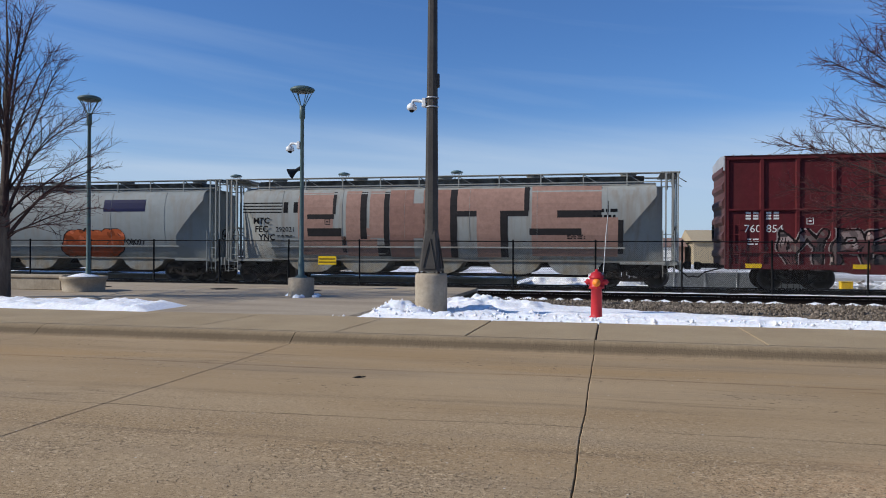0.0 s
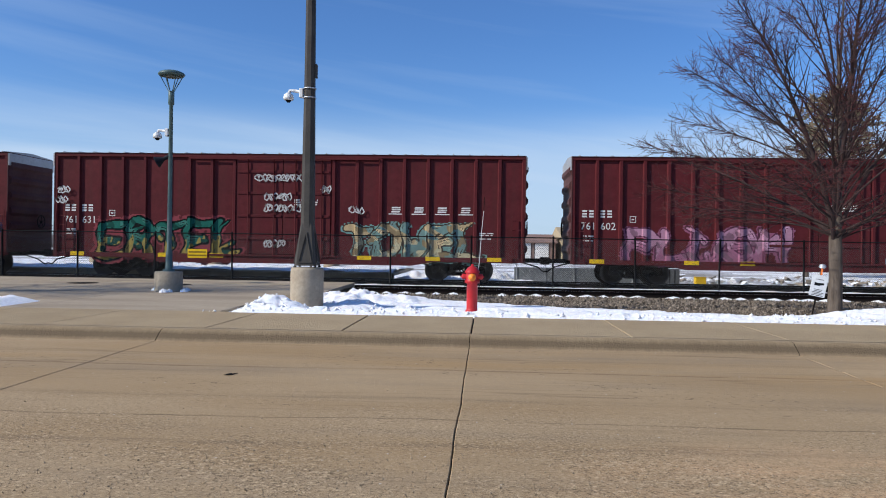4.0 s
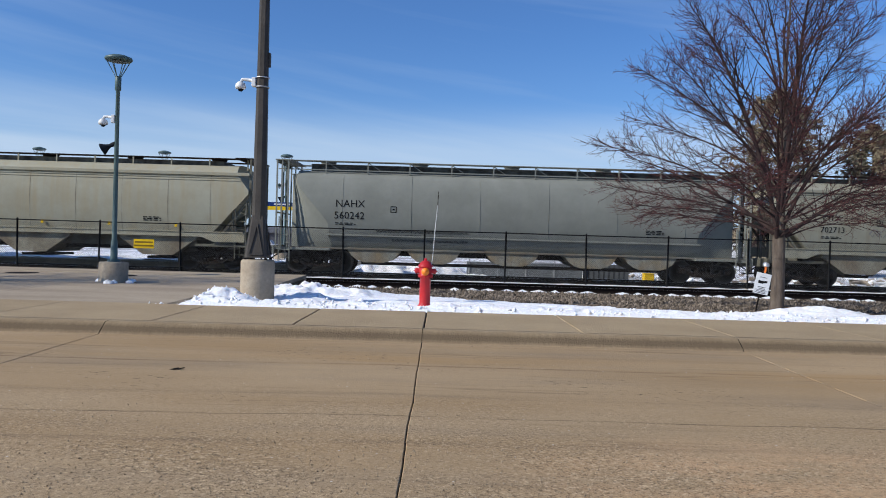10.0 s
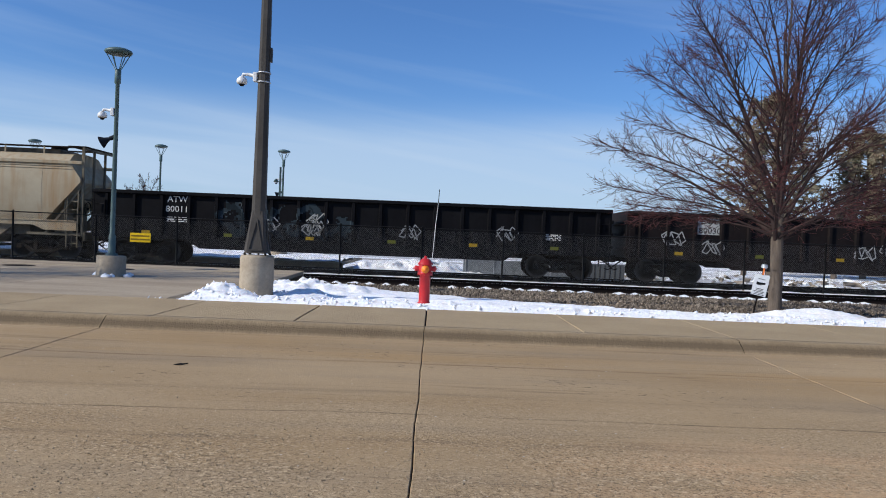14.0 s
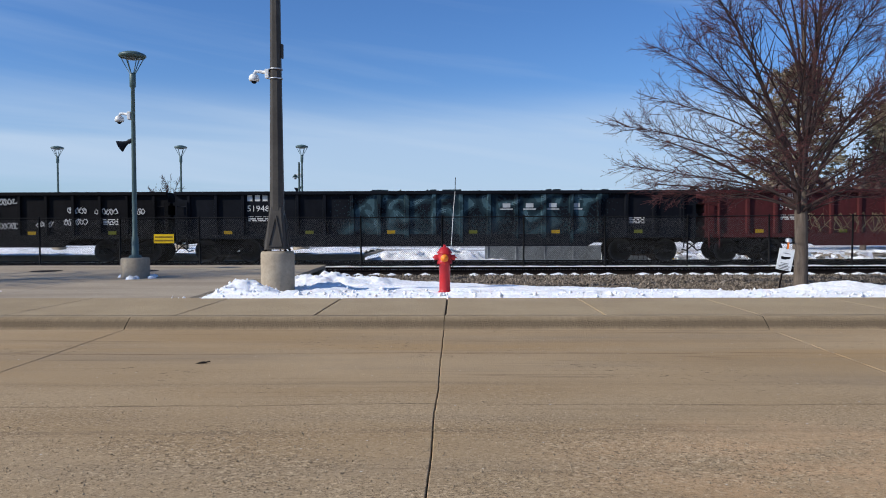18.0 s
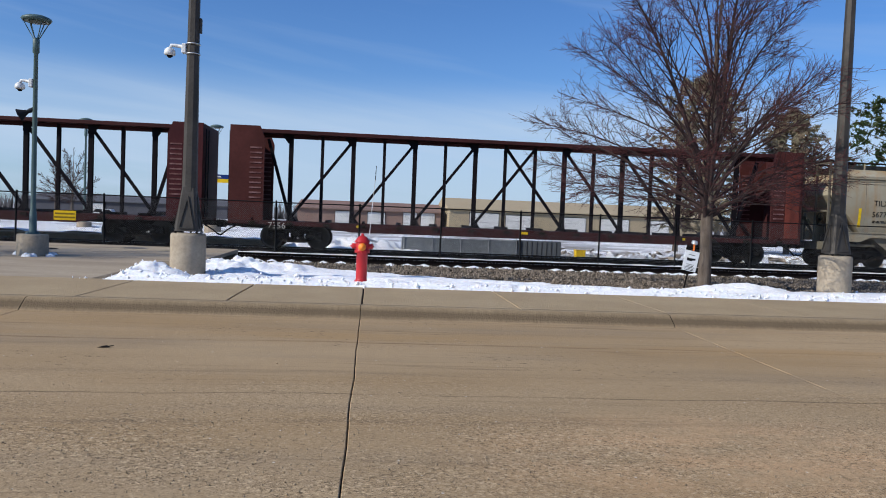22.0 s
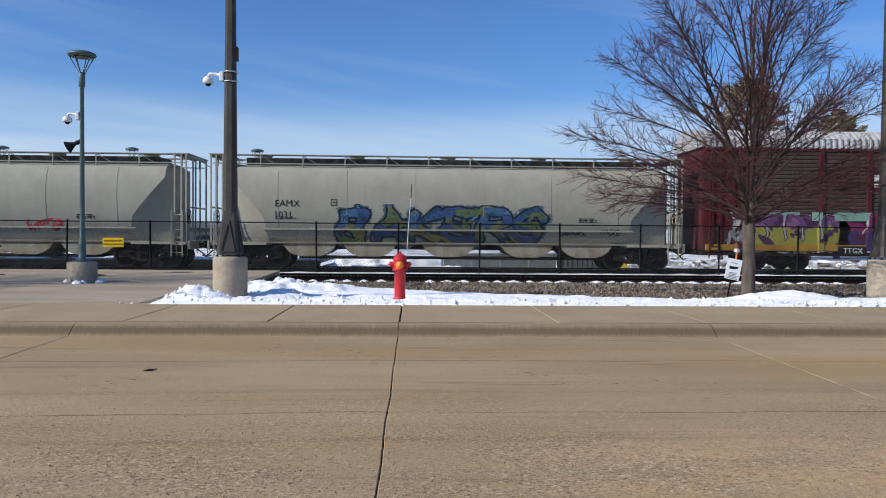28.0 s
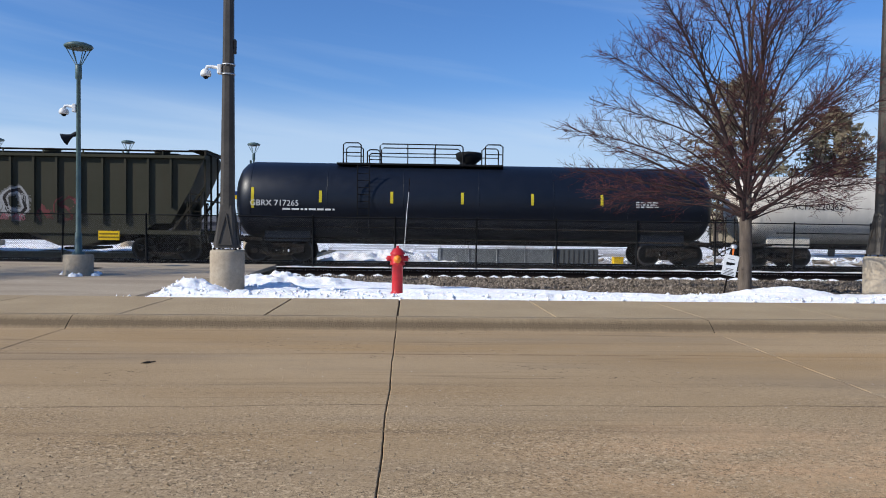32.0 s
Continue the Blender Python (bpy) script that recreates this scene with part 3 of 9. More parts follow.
def plat_z(y):
    return WALK_Z + 0.10 * max(0.0, (y - WALK_Y1)) / (PLAT_Y1 - WALK_Y1)


platform = thing("platform", (0, 0, 0), "wide pale concrete station platform beside the sidewalk", "platform", kind="structure")
px = [-60, -50, -42, -36, -31.5, -27, -22.5, -18, -13.4, -8.93, PLAT_X1]
for i, (a, b) in enumerate(zip(px, px[1:])):
    for y0, y1 in ((WALK_Y1 + 0.004, 18.4), (18.41, PLAT_Y1)):
        if b == PLAT_X1 and y0 < 15:
            slab(a, -5.0, y0, y1, plat_z, 0.004, platform, M_PLAT, i, wob=0.004)
        else:
            slab(a, b, y0, y1, plat_z, 0.004, platform, M_PLAT, i, wob=0.004)
g = Geo()
g.box(-60, PLAT_X1, PLAT_Y1 + 0.003, PLAT_Y1 + 0.2, -0.42, plat_z(PLAT_Y1) + 0.012)
part("platform_edge", g, M_BASE, platform)
g = Geo()
g.box(-40, PLAT_X1 - 0.05, 22.25, 22.37, plat_z(22.3) + 0.002, plat_z(22.3) + 0.006)
part("edge_line", g, surface("worn_line_paint", (0.56, 0.47, 0.30), (0.42, 0.34, 0.24), rough=0.8, patches=1.5, amount=1.0), platform, "worn pale line along the platform")
for x in (-9.0, -11.8, -16.3):
    g = Geo()
    g.lathe([(0.0, 0.005), (0.42, 0.004), (0.44, 0.0)], n=20, at=(x, 21.4, plat_z(21.4)))
    part("drain_cover", g, M_RAIL, platform, "dark iron cover set in the paving")

# soil, ballast bed and tracks
g = Geo()
prof = [(WALK_Y1 + 0.003, 0.10), (15.2, 0.07), (16.6, 0.02), (17.4, -0.03), (20.0, -0.09), (24.0, -0.10)]
for (ya, za), (yb, zb) in zip(prof, prof[1:]):
    for x0 in range(-5, 80, 5):
        g.add([(x0, ya, za), (x0 + 5, ya, za), (x0 + 5, yb, zb), (x0, yb, zb)], [(0, 1, 2, 3)], 0 if yb < 17 else 1)
tagged(part("verge", g, [M_SOIL, M_BALLAST]), "strip of winter soil and gravel between sidewalk and track", "ground", kind="structure")
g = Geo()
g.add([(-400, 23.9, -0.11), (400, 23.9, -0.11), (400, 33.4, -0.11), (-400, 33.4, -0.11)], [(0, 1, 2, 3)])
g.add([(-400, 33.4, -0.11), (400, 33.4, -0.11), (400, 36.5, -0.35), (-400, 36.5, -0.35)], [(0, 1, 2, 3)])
tagged(part("track_bed", g, M_DARKBED), "dark ballast bed under the two tracks", "track bed", kind="structure")

NEAR_Y, FAR_Y, RAIL_Z = 25.3, 30.85, 0.08
HEAD = [(-0.07, -0.17), (0.07, -0.17), (0.07, -0.155), (0.012, -0.13), (0.012, -0.045), (0.036, -0.035), (0.036, 0.0), (-0.036, 0.0), (-0.036, -0.035), (-0.012, -0.045), (-0.012, -0.13), (-0.07, -0.155)]
for cy, lab in ((NEAR_Y, "empty track nearest the road with worn steel rails"), (FAR_Y, "track that carries the freight train")):
    track = thing("track", (0, cy, RAIL_Z), lab, "railway track", "tracks", kind="structure")
    for s in (-0.7525, 0.7525):
        g = Geo()
        g.prism([(s + u, w) for u, w in HEAD], -400, 400, "x")
        rail = part("rail", g, M_RAIL, track)
        g = Geo()
        g.box(-400, 400, s - 0.03, s + 0.03, 0.0005, 0.0015)
        part("running_surface", g, M_RAILTOP, rail, "bright worn top of the rail")
    tie = Geo().box(-0.115, 0.115, -1.3, 1.3, -0.36, -0.172, 0.012).mesh("tie", [M_TIE])
    for k in range(-24, 60):
        ob = part("tie", tie, M_TIE, track)
        ob.location = (k * 0.53, 0.02 * math.sin(k * 7.1), 0.008 * math.sin(k * 3.3))

# snow on the tie ends
g = Geo()
for k in range(-8, 44):
    if hash2(k, 1) < 0.2:
        continue
    x, y = k * 0.53 + 0.1 * hash2(k, 2), 23.95 + 0.12 * hash2(k, 5)
    n = 10
    rx, ry = 0.16 + 0.14 * hash2(k, 7), 0.18 + 0.2 * hash2(k, 8)
    v = [(x, y + 0.06, 0.0)] + [(x + rx * math.cos(w) * (0.8 + 0.4 * hash2(k, i)), y + ry * math.sin(w) * (0.8 + 0.4 * hash2(i, k)), -0.07) for i, w in ((i, 2 * math.pi * i / n) for i in range(n))]
    g.add(v, [(0, i, i % n + 1) for i in range(1, n + 1)], 0, True)
tagged(part("snow_patches", g, M_SNOW), "small caps of old snow on the tie ends", "snow", kind="stuff")


# ---- snow banks ----
def scatter(name, xs, ys, zs, size, material, label, category, seed, flat=0.5):
    """Many small broken lumps, one mesh: eight-faced shapes with uneven corners."""
    rs = np.random.RandomState(seed)
    n = len(xs)
    o = np.array([(1, 0, 0), (-1, 0, 0), (0, 1, 0), (0, -1, 0), (0, 0, 1), (0, 0, -1)], float)
    v = o[None] * (0.6 + 0.8 * rs.uniform(0, 1, (n, 6, 1))) + rs.normal(0, 0.28, (n, 6, 3))
    v = v * np.asarray(size)[:, None, None]
    v += np.stack([xs, ys, np.asarray(zs) + np.asarray(size) * flat], 1)[:, None, :]
    f = np.array([(0, 2, 4), (2, 1, 4), (1, 3, 4), (3, 0, 4), (2, 0, 5), (1, 2, 5), (3, 1, 5), (0, 3, 5)])
    faces = (f[None] + (np.arange(n) * 6)[:, None, None]).reshape(-1, 3)
    me = bpy.data.meshes.new(name)
    me.vertices.add(n * 6)
    me.vertices.foreach_set("co", v.reshape(-1))
    me.loops.add(len(faces) * 3)
    me.loops.foreach_set("vertex_index", faces.reshape(-1).astype(np.int32))
    me.polygons.add(len(faces))
    me.polygons.foreach_set("loop_start", np.arange(len(faces), dtype=np.int32) * 3)
    me.update()
    me.validate()
    me.materials.append(material)
    return tagged(new(name, me), label, category, kind="stuff")


def snow_field(name, x0, x1, y0, y1, step, height, base, label):
    nx, ny = int((x1 - x0) / step), int((y1 - y0) / step)
    idx, v, f = {}, [], []
    for i in range(nx + 1):
        for j in range(ny + 1):
            x, y = x0 + i * step, y0 + j * step
            h = height(x, y)
            idx[i, j] = (len(v), h)
            v.append((x, y, base(y) + max(h, -0.02)))
    for i in range(nx):
        for j in range(ny):
            q = [idx[i, j], idx[i + 1, j], idx[i + 1, j + 1], idx[i, j + 1]]
            if max(e[1] for e in q) > 0:
                f.append(tuple(e[0] for e in q))
    gg = Geo()
    gg.add(v, f, 0, True)
    return tagged(part(name, gg, M_SNOW), label, "snow", kind="stuff")


def lumps(x, y):
    return 0.5 * noise.noise((x * 1.7, y * 1.7, 0.0)) + 0.30 * abs(noise.noise((x * 13.0, y * 13.0, 5.0))) + 0.33 * noise.noise((x * 4.1, y * 4.1, 3.0)) + 0.22 * noise.noise((x * 9.0, y * 9.0, 7.0))


def bump_at(x, y, cx, cy, rx, ry):
    return max(0.0, 1 - ((x - cx) / rx) ** 2 - ((y - cy) / ry) ** 2)


def snow_reach(x):
    """How far the thin snow sheet reaches from the sidewalk over the ballast."""
    return float(np.interp(x, [-4.4, -4.0, -2.0, -0.3, 1.9, 4.4, 5.5, 7.5, 20], [17.0, 21.4, 21.6, 20.4, 18.5, 17.3, 16.5, 17.2, 17.2])) + 0.5 * noise.noise((x * 1.3, 4, 9.0))


def strip_height(x, y):
    back = 16.7 + 0.35 * noise.noise((x * 0.35, 0, 9.0)) + (0.9 if x < 1 else 0.0) * max(0, (1 - x) / 5)
    back += 0.7 * max(0.0, min(1.0, (x - 6.0) / 2.0))
    back = max(back, snow_reach(x)) if x < 5.5 else back
    edge = min((y - WALK_Y1 + 0.10) / 0.30, (back - y) / 0.7, (x + 5.05 + 0.25 * (y - 15)) / 0.4)
    n = lumps(x, y)
    h = 0.055 + (0.09 - 0.055 * max(0.0, min(1.0, (y - 14.6) / 0.6))) * n - 0.02 * max(0.0, min(1.0, (y - 17.5) / 2)) + (0.035 if y > 16.6 and x < 4 else 0.0)
    near = max(0.0, 1 - (y - WALK_Y1) / 0.8)
    h += near * (0.10 + 0.10 * n)
    h += 0.24 * bump_at(x, y, -4.5, 14.95, 1.05, 1.1) * (1 + 0.7 * n)
    h += 0.12 * bump_at(x, y, -3.0, 16.4, 0.8, 0.7) * (1 + 0.7 * n)
    h += 0.17 * bump_at(x, y, 8.3, 16.8, 1.3, 1.1) * (1 + 0.4 * n)
    h += 0.08 * bump_at(x, y, 12.5, 15.6, 4.5, 1.6)
    bare = noise.noise((x * 0.9, y * 2.6, 21.0))
    if 15.1 < y and x < 7.0:
        h -= 0.16 * max(0.0, bare - 0.02) * (1.0 if y < 17.2 else 0.45)
    return min(h, edge * 0.22)


snow_field("snow_bank", -5.4, 20.0, 13.7, 22.2, 0.055, strip_height, lambda y: float(np.interp(y, [13.9, 15.2, 16.6, 17.4, 20], [0.10, 0.07, 0.02, -0.03, -0.09])) if y > 13.9 else WALK_Z,
           "crusted white snow bank between sidewalk and ballast")
snow_field("snow_bank", 20.0, 45.0, 13.7, 18.0, 0.2, strip_height, lambda y: float(np.interp(y, [13.9, 15.2, 16.6, 17.4, 20], [0.10, 0.07, 0.02, -0.03, -0.09])) if y > 13.9 else WALK_Z,
           "crusted white snow bank beside the sidewalk")


lr = random.Random(21)
pts = []
for cx, cy, rx, ry, n in ((-2.0, 4.75, 0.7, 0.45, 420), (-0.5, 4.6, 0.9, 0.4, 420), (1.6, 5.0, 1.6, 0.6, 360), (-1.2, 5.5, 2.6, 0.25, 300), (0.0, 7.0, 5.5, 2.4, 420), (2.5, 4.4, 1.2, 0.5, 260), (-3.2, 6.3, 1.6, 0.3, 160)):
    for k in range(n):
        x, y = lr.gauss(cx, rx), lr.gauss(cy, ry)
        if y < KERB_Y - 0.05:
            pts.append((x, y, road_z(y), lr.uniform(0.0025, 0.0075)))
M_GRIT = surface("road_grit", (0.24, 0.175, 0.11), (0.42, 0.33, 0.22), rough=0.9, patches=9.0, amount=1.0, bump=0.0)
scatter("road_grit", [p[0] for p in pts], [p[1] for p in pts], [p[2] for p in pts], [p[3] for p in pts], M_GRIT, "loose grit and small stones on the concrete road", "grit", 4, 0.4)
lr = random.Random(8)
pts = []
for k in range(1500):
    if k % 3:
        x, y = lr.uniform(-5.3, 20.0), WALK_Y1 - 0.10 + abs(lr.gauss(0, 0.22))
    else:
        x, y = lr.uniform(-5.2, 18.0) if k % 2 else lr.gauss(-4.0, 0.9), lr.uniform(14.0, 16.6)
    h = strip_height(x, y)
    if h > -0.01 or lr.random() < 0.25 and y < WALK_Y1 + 0.2:
        base = WALK_Z if y < WALK_Y1 else float(np.interp(y, [13.9, 15.2, 16.6, 17.4, 20], [0.10, 0.07, 0.02, -0.03, -0.09]))
        pts.append((x, y, base + max(h, 0.0), min(0.06, 0.010 + lr.expovariate(1 / 0.010))))
scatter("snow_crumbs", [p[0] for p in pts], [p[1] for p in pts], [p[2] for p in pts], [p[3] for p in pts], M_SNOW, "broken crumbs of crusted snow along the sidewalk", "snow", 3, 0.2)


def west_height(x, y):
    n = lumps(x, y)
    edge = min((y - 13.75) / 0.25, (15.5 + 0.4 * noise.noise((x * 0.6, 1, 2)) - y) / 0.5, (-9.35 + 0.5 * (y - 14.2) * 0 - x) / 0.6)
    return min(0.10 + 0.14 * n, edge * 0.2)


snow_field("snow_bank", -24.0, -9.2, 13.7, 16.2, 0.07, west_height, lambda y: plat_z(y), "melting snow heap at the foot of a bare tree")


def heap_height(x, y):
    h = 0.17 * bump_at(x, y, -3.75, 19.0, 1.15, 1.2) + 0.10 * bump_at(x, y, -2.9, 19.4, 1.5, 1.5) + 0.10 * bump_at(x, y, -2.0, 19.5, 1.6, 1.3) + 0.12 * bump_at(x, y, -4.1, 20.0, 0.5, 0.8)
    return h * (1.0 + 1.2 * lumps(x * 1.3, y * 1.3)) - 0.04


snow_field("snow_heap", -4.9, -0.6, 17.6, 21.6, 0.06, heap_height, lambda y: 0.0, "ploughed heap of snow at the platform's end")

# far ground snow, beyond the train
g = Geo()
for k in range(150):
    x, y = -70 + 150 * hash2(k, 31), 42 + 60 * hash2(k, 32) ** 1.5
    if x > 2 and y < 50:
        y += 10
    n, rx, ry = 12, 1.5 + 6 * hash2(k, 33), 0.8 + 2.5 * hash2(k, 34)
    v = [(x, y, -0.32)] + [(x + rx * math.cos(2 * math.pi * i / n) * (0.7 + 0.6 * hash2(k, i)), y + ry * math.sin(2 * math.pi * i / n) * (0.7 + 0.6 * hash2(i, k + 2)), -0.415) for i in range(n)]
    g.add(v, [(0, i, i % n + 1) for i in range(1, n + 1)], 0, True)
tagged(part("far_snow", g, M_SNOW), "scattered drifts of snow on the far side", "snow", kind="stuff")


# ---- poles, lamps, hydrant ----
def dome_camera(parent, x, z, reach=0.36, y=0.0):
    """A white dome camera on a short arm that points west."""
    g = Geo()
    g.box(x - 0.09, x, y - 0.06, y + 0.06, z - 0.10, z + 0.10, 0.015)
    g.tube([(x - 0.06, y, z + 0.03), (x - 0.20, y, z + 0.05), (x - reach, y, z + 0.05), (x - reach - 0.03, y, z - 0.02)], 0.035, 10)
    c = part("security_camera", g, M_WHITE, parent, "white dome camera on an arm")
    g = Geo()
    g.lathe([(0.05, 0.02), (0.10, -0.02), (0.115, -0.09), (0.10, -0.13), (0.0, -0.135)], (x - reach - 0.03, y, z - 0.02), 16)
    part("camera_housing", g, M_WHITE, c)
    g = Geo()
    g.lathe([(0.062, 0.0), (0.055, -0.035), (0.03, -0.06), (0.0, -0.066)], (x - reach - 0.03, y, z - 0.14), 14)
    part("camera_dome", g, M_BLACK, c, "dark glass dome")


def light_pole(x, y, z, label, mounts):
    p = thing("light_pole", (x, y, z), label, "light pole", "tall light poles")
    g = Geo()
    g.lathe([(0.352, -0.2), (0.355, 0.0), (0.355, 0.80), (0.342, 0.845), (0.31, 0.86), (0.0, 0.865)], n=36)
    part("concrete_base", g, M_BASE, p, "round cast concrete pier")
    g = Geo()
    o = [(math.cos(math.pi / 8 + math.pi / 4 * k), math.sin(math.pi / 8 + math.pi / 4 * k)) for k in range(8)]
    rings = [(0.155, 1.72), (0.150, 2.2), (0.118, 5.2), (0.095, 8.4), (0.085, 10.2), (0.0, 10.24)]
    v = [(a * r, b * r, h) for r, h in rings for a, b in o]
    g.add(v, [(i * 8 + k, i * 8 + (k + 1) % 8, i * 8 + 8 + (k + 1) % 8, i * 8 + 8 + k) for i in range(len(rings) - 1) for k in range(8)])
    part("shaft", g, M_POLE, p, "eight-sided tapering shaft")
    g = Geo()
    a, b, h0, h1 = 0.240, 0.130, 0.90, 1.80
    c = 0.055
    lo = [(-a, -a + c), (-a + c, -a), (a - c, -a), (a, -a + c), (a, a - c), (a - c, a), (-a + c, a), (-a, a - c)]
    hi = [(u * b / a, w * b / a) for u, w in lo]
    v = [(u, w, h0) for u, w in lo] + [(u, w, h1) for u, w in hi]
    g.add(v, [(k, (k + 1) % 8, 8 + (k + 1) % 8, 8 + k) for k in range(8)] + [tuple(range(8)), tuple(range(15, 7, -1))])
    sh = part("shroud", g, M_POLE, p, "flared cast foot of the pole")
    for s in range(4):
        g = Geo()
        q = Matrix.Rotation(math.pi / 2 * s, 3, "Z")
        f = lambda u, t: tuple(q @ Vector((u, -(a + (b - a) * t) - 0.012, h0 + (h1 - h0) * t)))
        w, e = 0.145, 0.026
        tri = [(-w, 0.08), (w, 0.08), (0.0, 0.80)]
        for (u0, t0), (u1, t1) in zip(tri, tri[1:] + tri[:1]):
            g.beam(f(u0, t0), f(u1, t1), e)
        part("cover_rim", g, M_POLE, sh, "raised three-cornered access cover")
    for k in range(4):
        g = Geo()
        u, w = (0.215 if k & 1 else -0.215), (0.215 if k & 2 else -0.215)
        g.lathe([(0.018, 0.862), (0.018, 0.90)], (u, w, 0), 8)
        g.lathe([(0.034, 0.868), (0.034, 0.892)], (u, w, 0), 6)
        part("anchor_bolt", g, M_RAIL, p)
    if mounts:
        dome_camera(p, -0.13, 4.62, 0.30, -0.02)
        for dz in (0.10, -0.10):
            g = Geo()
            g.lathe([(0.140, -0.012), (0.143, -0.012), (0.143, 0.012), (0.140, 0.012)], (0, 0, 4.62 + dz), 16)
            part("mounting_band", g, M_GALV, p, "steel strap round the shaft")
        g = Geo()
        g.box(0.115, 0.16, -0.05, 0.05, 4.95, 5.25, 0.01)
        part("junction_box", g, M_POLE, p)
    return p


light_pole(-3.842, 16.03, 0.10, "tall weathered light pole on a round concrete pier in the snow", True)
light_pole(10.43, 16.25, 0.12, "tall dark light pole on a pale concrete pier by a tree", False)


def street_lamp(x, y, z, label, gear=True, base=True, scale=1.0):
    p = thing("street_lamp", (x, y, z), label, "street lamp", "platform lamps")
    h = 0.50 if base else 0.0
    if base:
        g = Geo()
        g.lathe([(0.345, -0.1), (0.345, 0.47), (0.33, 0.50), (0.0, 0.505)], n=28)
        part("concrete_base", g, M_BASE, p, "short round concrete pier")
    g = Geo()
    g.lathe([(0.15, h), (0.15, h + 0.05), (0.085, h + 0.07), (0.08, h + 0.5), (0.06, h + 0.55), (0.055, 2.6), (0.047, 4.75), (0.075, 4.78), (0.075, 5.08), (0.05, 5.12), (0.0, 5.12)], n=18)
    part("post", g, M_GREEN, p)
    g = Geo()
    g.lathe([(0.0, 5.52), (0.20, 5.50), (0.30, 5.50), (0.335, 5.545), (0.31, 5.585), (0.20, 5.63), (0.06, 5.66), (0.0, 5.66)], n=28)
    hat = part("lamp_hood", g, M_GREEN, p, "shallow round green hood")
    g = Geo()
    g.lathe([(0.0, 5.45), (0.12, 5.455), (0.19, 5.498), (0.0, 5.499)], n=20)
    part("lens", g, M_GLASS, hat)
    for k in range(6):
        w = 2 * math.pi * k / 6 + 0.3
        g = Geo()
        g.tube([(0.05 * math.cos(w), 0.05 * math.sin(w), 5.08), (0.285 * math.cos(w), 0.285 * math.sin(w), 5.52)], 0.012, 6)
        part("strut", g, M_GREEN, p)
    if gear:
        dome_camera(p, -0.05, 4.06, 0.27)
        g = Geo()
        d = Vector((-0.86, -0.1, -0.45)).normalized()
        o = Vector((-0.14, 0, 3.40))
        m = Matrix.Translation(o) @ d.to_track_quat("Z", "Y").to_matrix().to_4x4()
        hg = Geo()
        hg.lathe([(0.05, -0.12), (0.055, -0.02), (0.045, 0.02), (0.075, 0.10), (0.15, 0.22), (0.155, 0.23), (0.13, 0.215), (0.03, 0.06), (0.0, 0.06)], n=18)
        hg.v = [tuple(m @ Vector(e)) for e in hg.v]
        sp = part("horn_speaker", hg, M_HORN, p, "dark horn loudspeaker aimed down the platform")
        g = Geo()
        g.tube([(-0.04, 0, 3.40), (-0.12, 0, 3.42)], 0.02, 8)
        part("bracket", g, M_GALV, sp)
    return p


street_lamp(-8.10, 18.8, 0.215, "green street lamp with camera and loudspeaker on a concrete pier")
street_lamp(-15.05, 19.3, 0.35, "green street lamp rising from a round planter", gear=False, base=False)
for x in (-20.9, -14.4, -8.05):
    street_lamp(x, 39.2, 0.12, "green street lamp on the far platform", gear=x > -10)

planter = thing("planter", (-15.2, 19.3, 0.215), "round concrete planter topped with snow", "planter")
g = Geo()
g.lathe([(0.58, 0.0), (0.60, 0.30), (0.66, 0.36), (0.66, 0.44), (0.58, 0.44), (0.57, 0.36), (0.0, 0.36)], n=36)
part("bowl", g, M_BASE, planter)
g = Geo()
g.lathe([(0.57, 0.38), (0.42, 0.44), (0.22, 0.50), (0.10, 0.52), (0.0, 0.52)], n=24)
part("snow_cap", g, M_SNOW, planter)
bench = thing("bench", (-17.0, 19.6, 0.215), "long low concrete bench wall beside a planter", "bench")
g = Geo()
g.box(-3.6, 1.05, -0.26, 0.26, 0.36, 0.46, 0.02)
part("seat", g, M_BASE, bench)
g = Geo()
g.box(-3.5, 0.95, -0.22, 0.22, 0.0, 0.358, 0.02)
part("plinth", g, M_BASE, bench)
g = Geo()
for k in range(12):
    w = 6.283 * hash2(k, 61)
    r = 0.36 + 0.14 * hash2(k, 62)
    if 0.8 < w < 2.2:
        continue
    c = (-8.10 + r * math.cos(w + 2.4) * 1.0, 18.8 + r * math.sin(w + 2.4), 0.22)
    g.lathe([(0.09 + 0.05 * hash2(k, 64), -0.03), (0.07 + 0.04 * hash2(k, 66), 0.03), (0.0, 0.05 + 0.06 * hash2(k, 63))], c, 8)
tagged(part("snow_lumps", g, M_SNOW), "lumps of snow round a lamp pier", "snow", kind="stuff")

hyd = thing("fire_hydrant", (-0.26, 15.46, 0.10), "red fire hydrant with an orange cap in the snow", "hydrant")
g = Geo()
g.lathe([(0.15, -0.1), (0.15, 0.03), (0.12, 0.05), (0.112, 0.08), (0.112, 0.60), (0.15, 0.62), (0.15, 0.66), (0.128, 0.68), (0.135, 0.80), (0.12, 0.84)], n=24)
part("barrel", g, M_RED, hyd)
g = Geo()
g.lathe([(0.155, 0.82), (0.155, 0.85), (0.13, 0.87), (0.11, 0.91), (0.07, 0.945), (0.03, 0.955), (0.028, 1.0), (0.0, 1.0)], n=24)
part("bonnet", g, M_RED, hyd)
g = Geo()
g.lathe([(0.06, -0.13), (0.075, -0.16), (0.08, -0.19), (0.075, -0.215), (0.03, -0.22), (0.025, -0.25), (0.0, -0.25)], (0, 0, 0.73), 16, axis="y")
part("pumper_cap", g, M_ORANGE, hyd, "orange pumper cap facing the road")
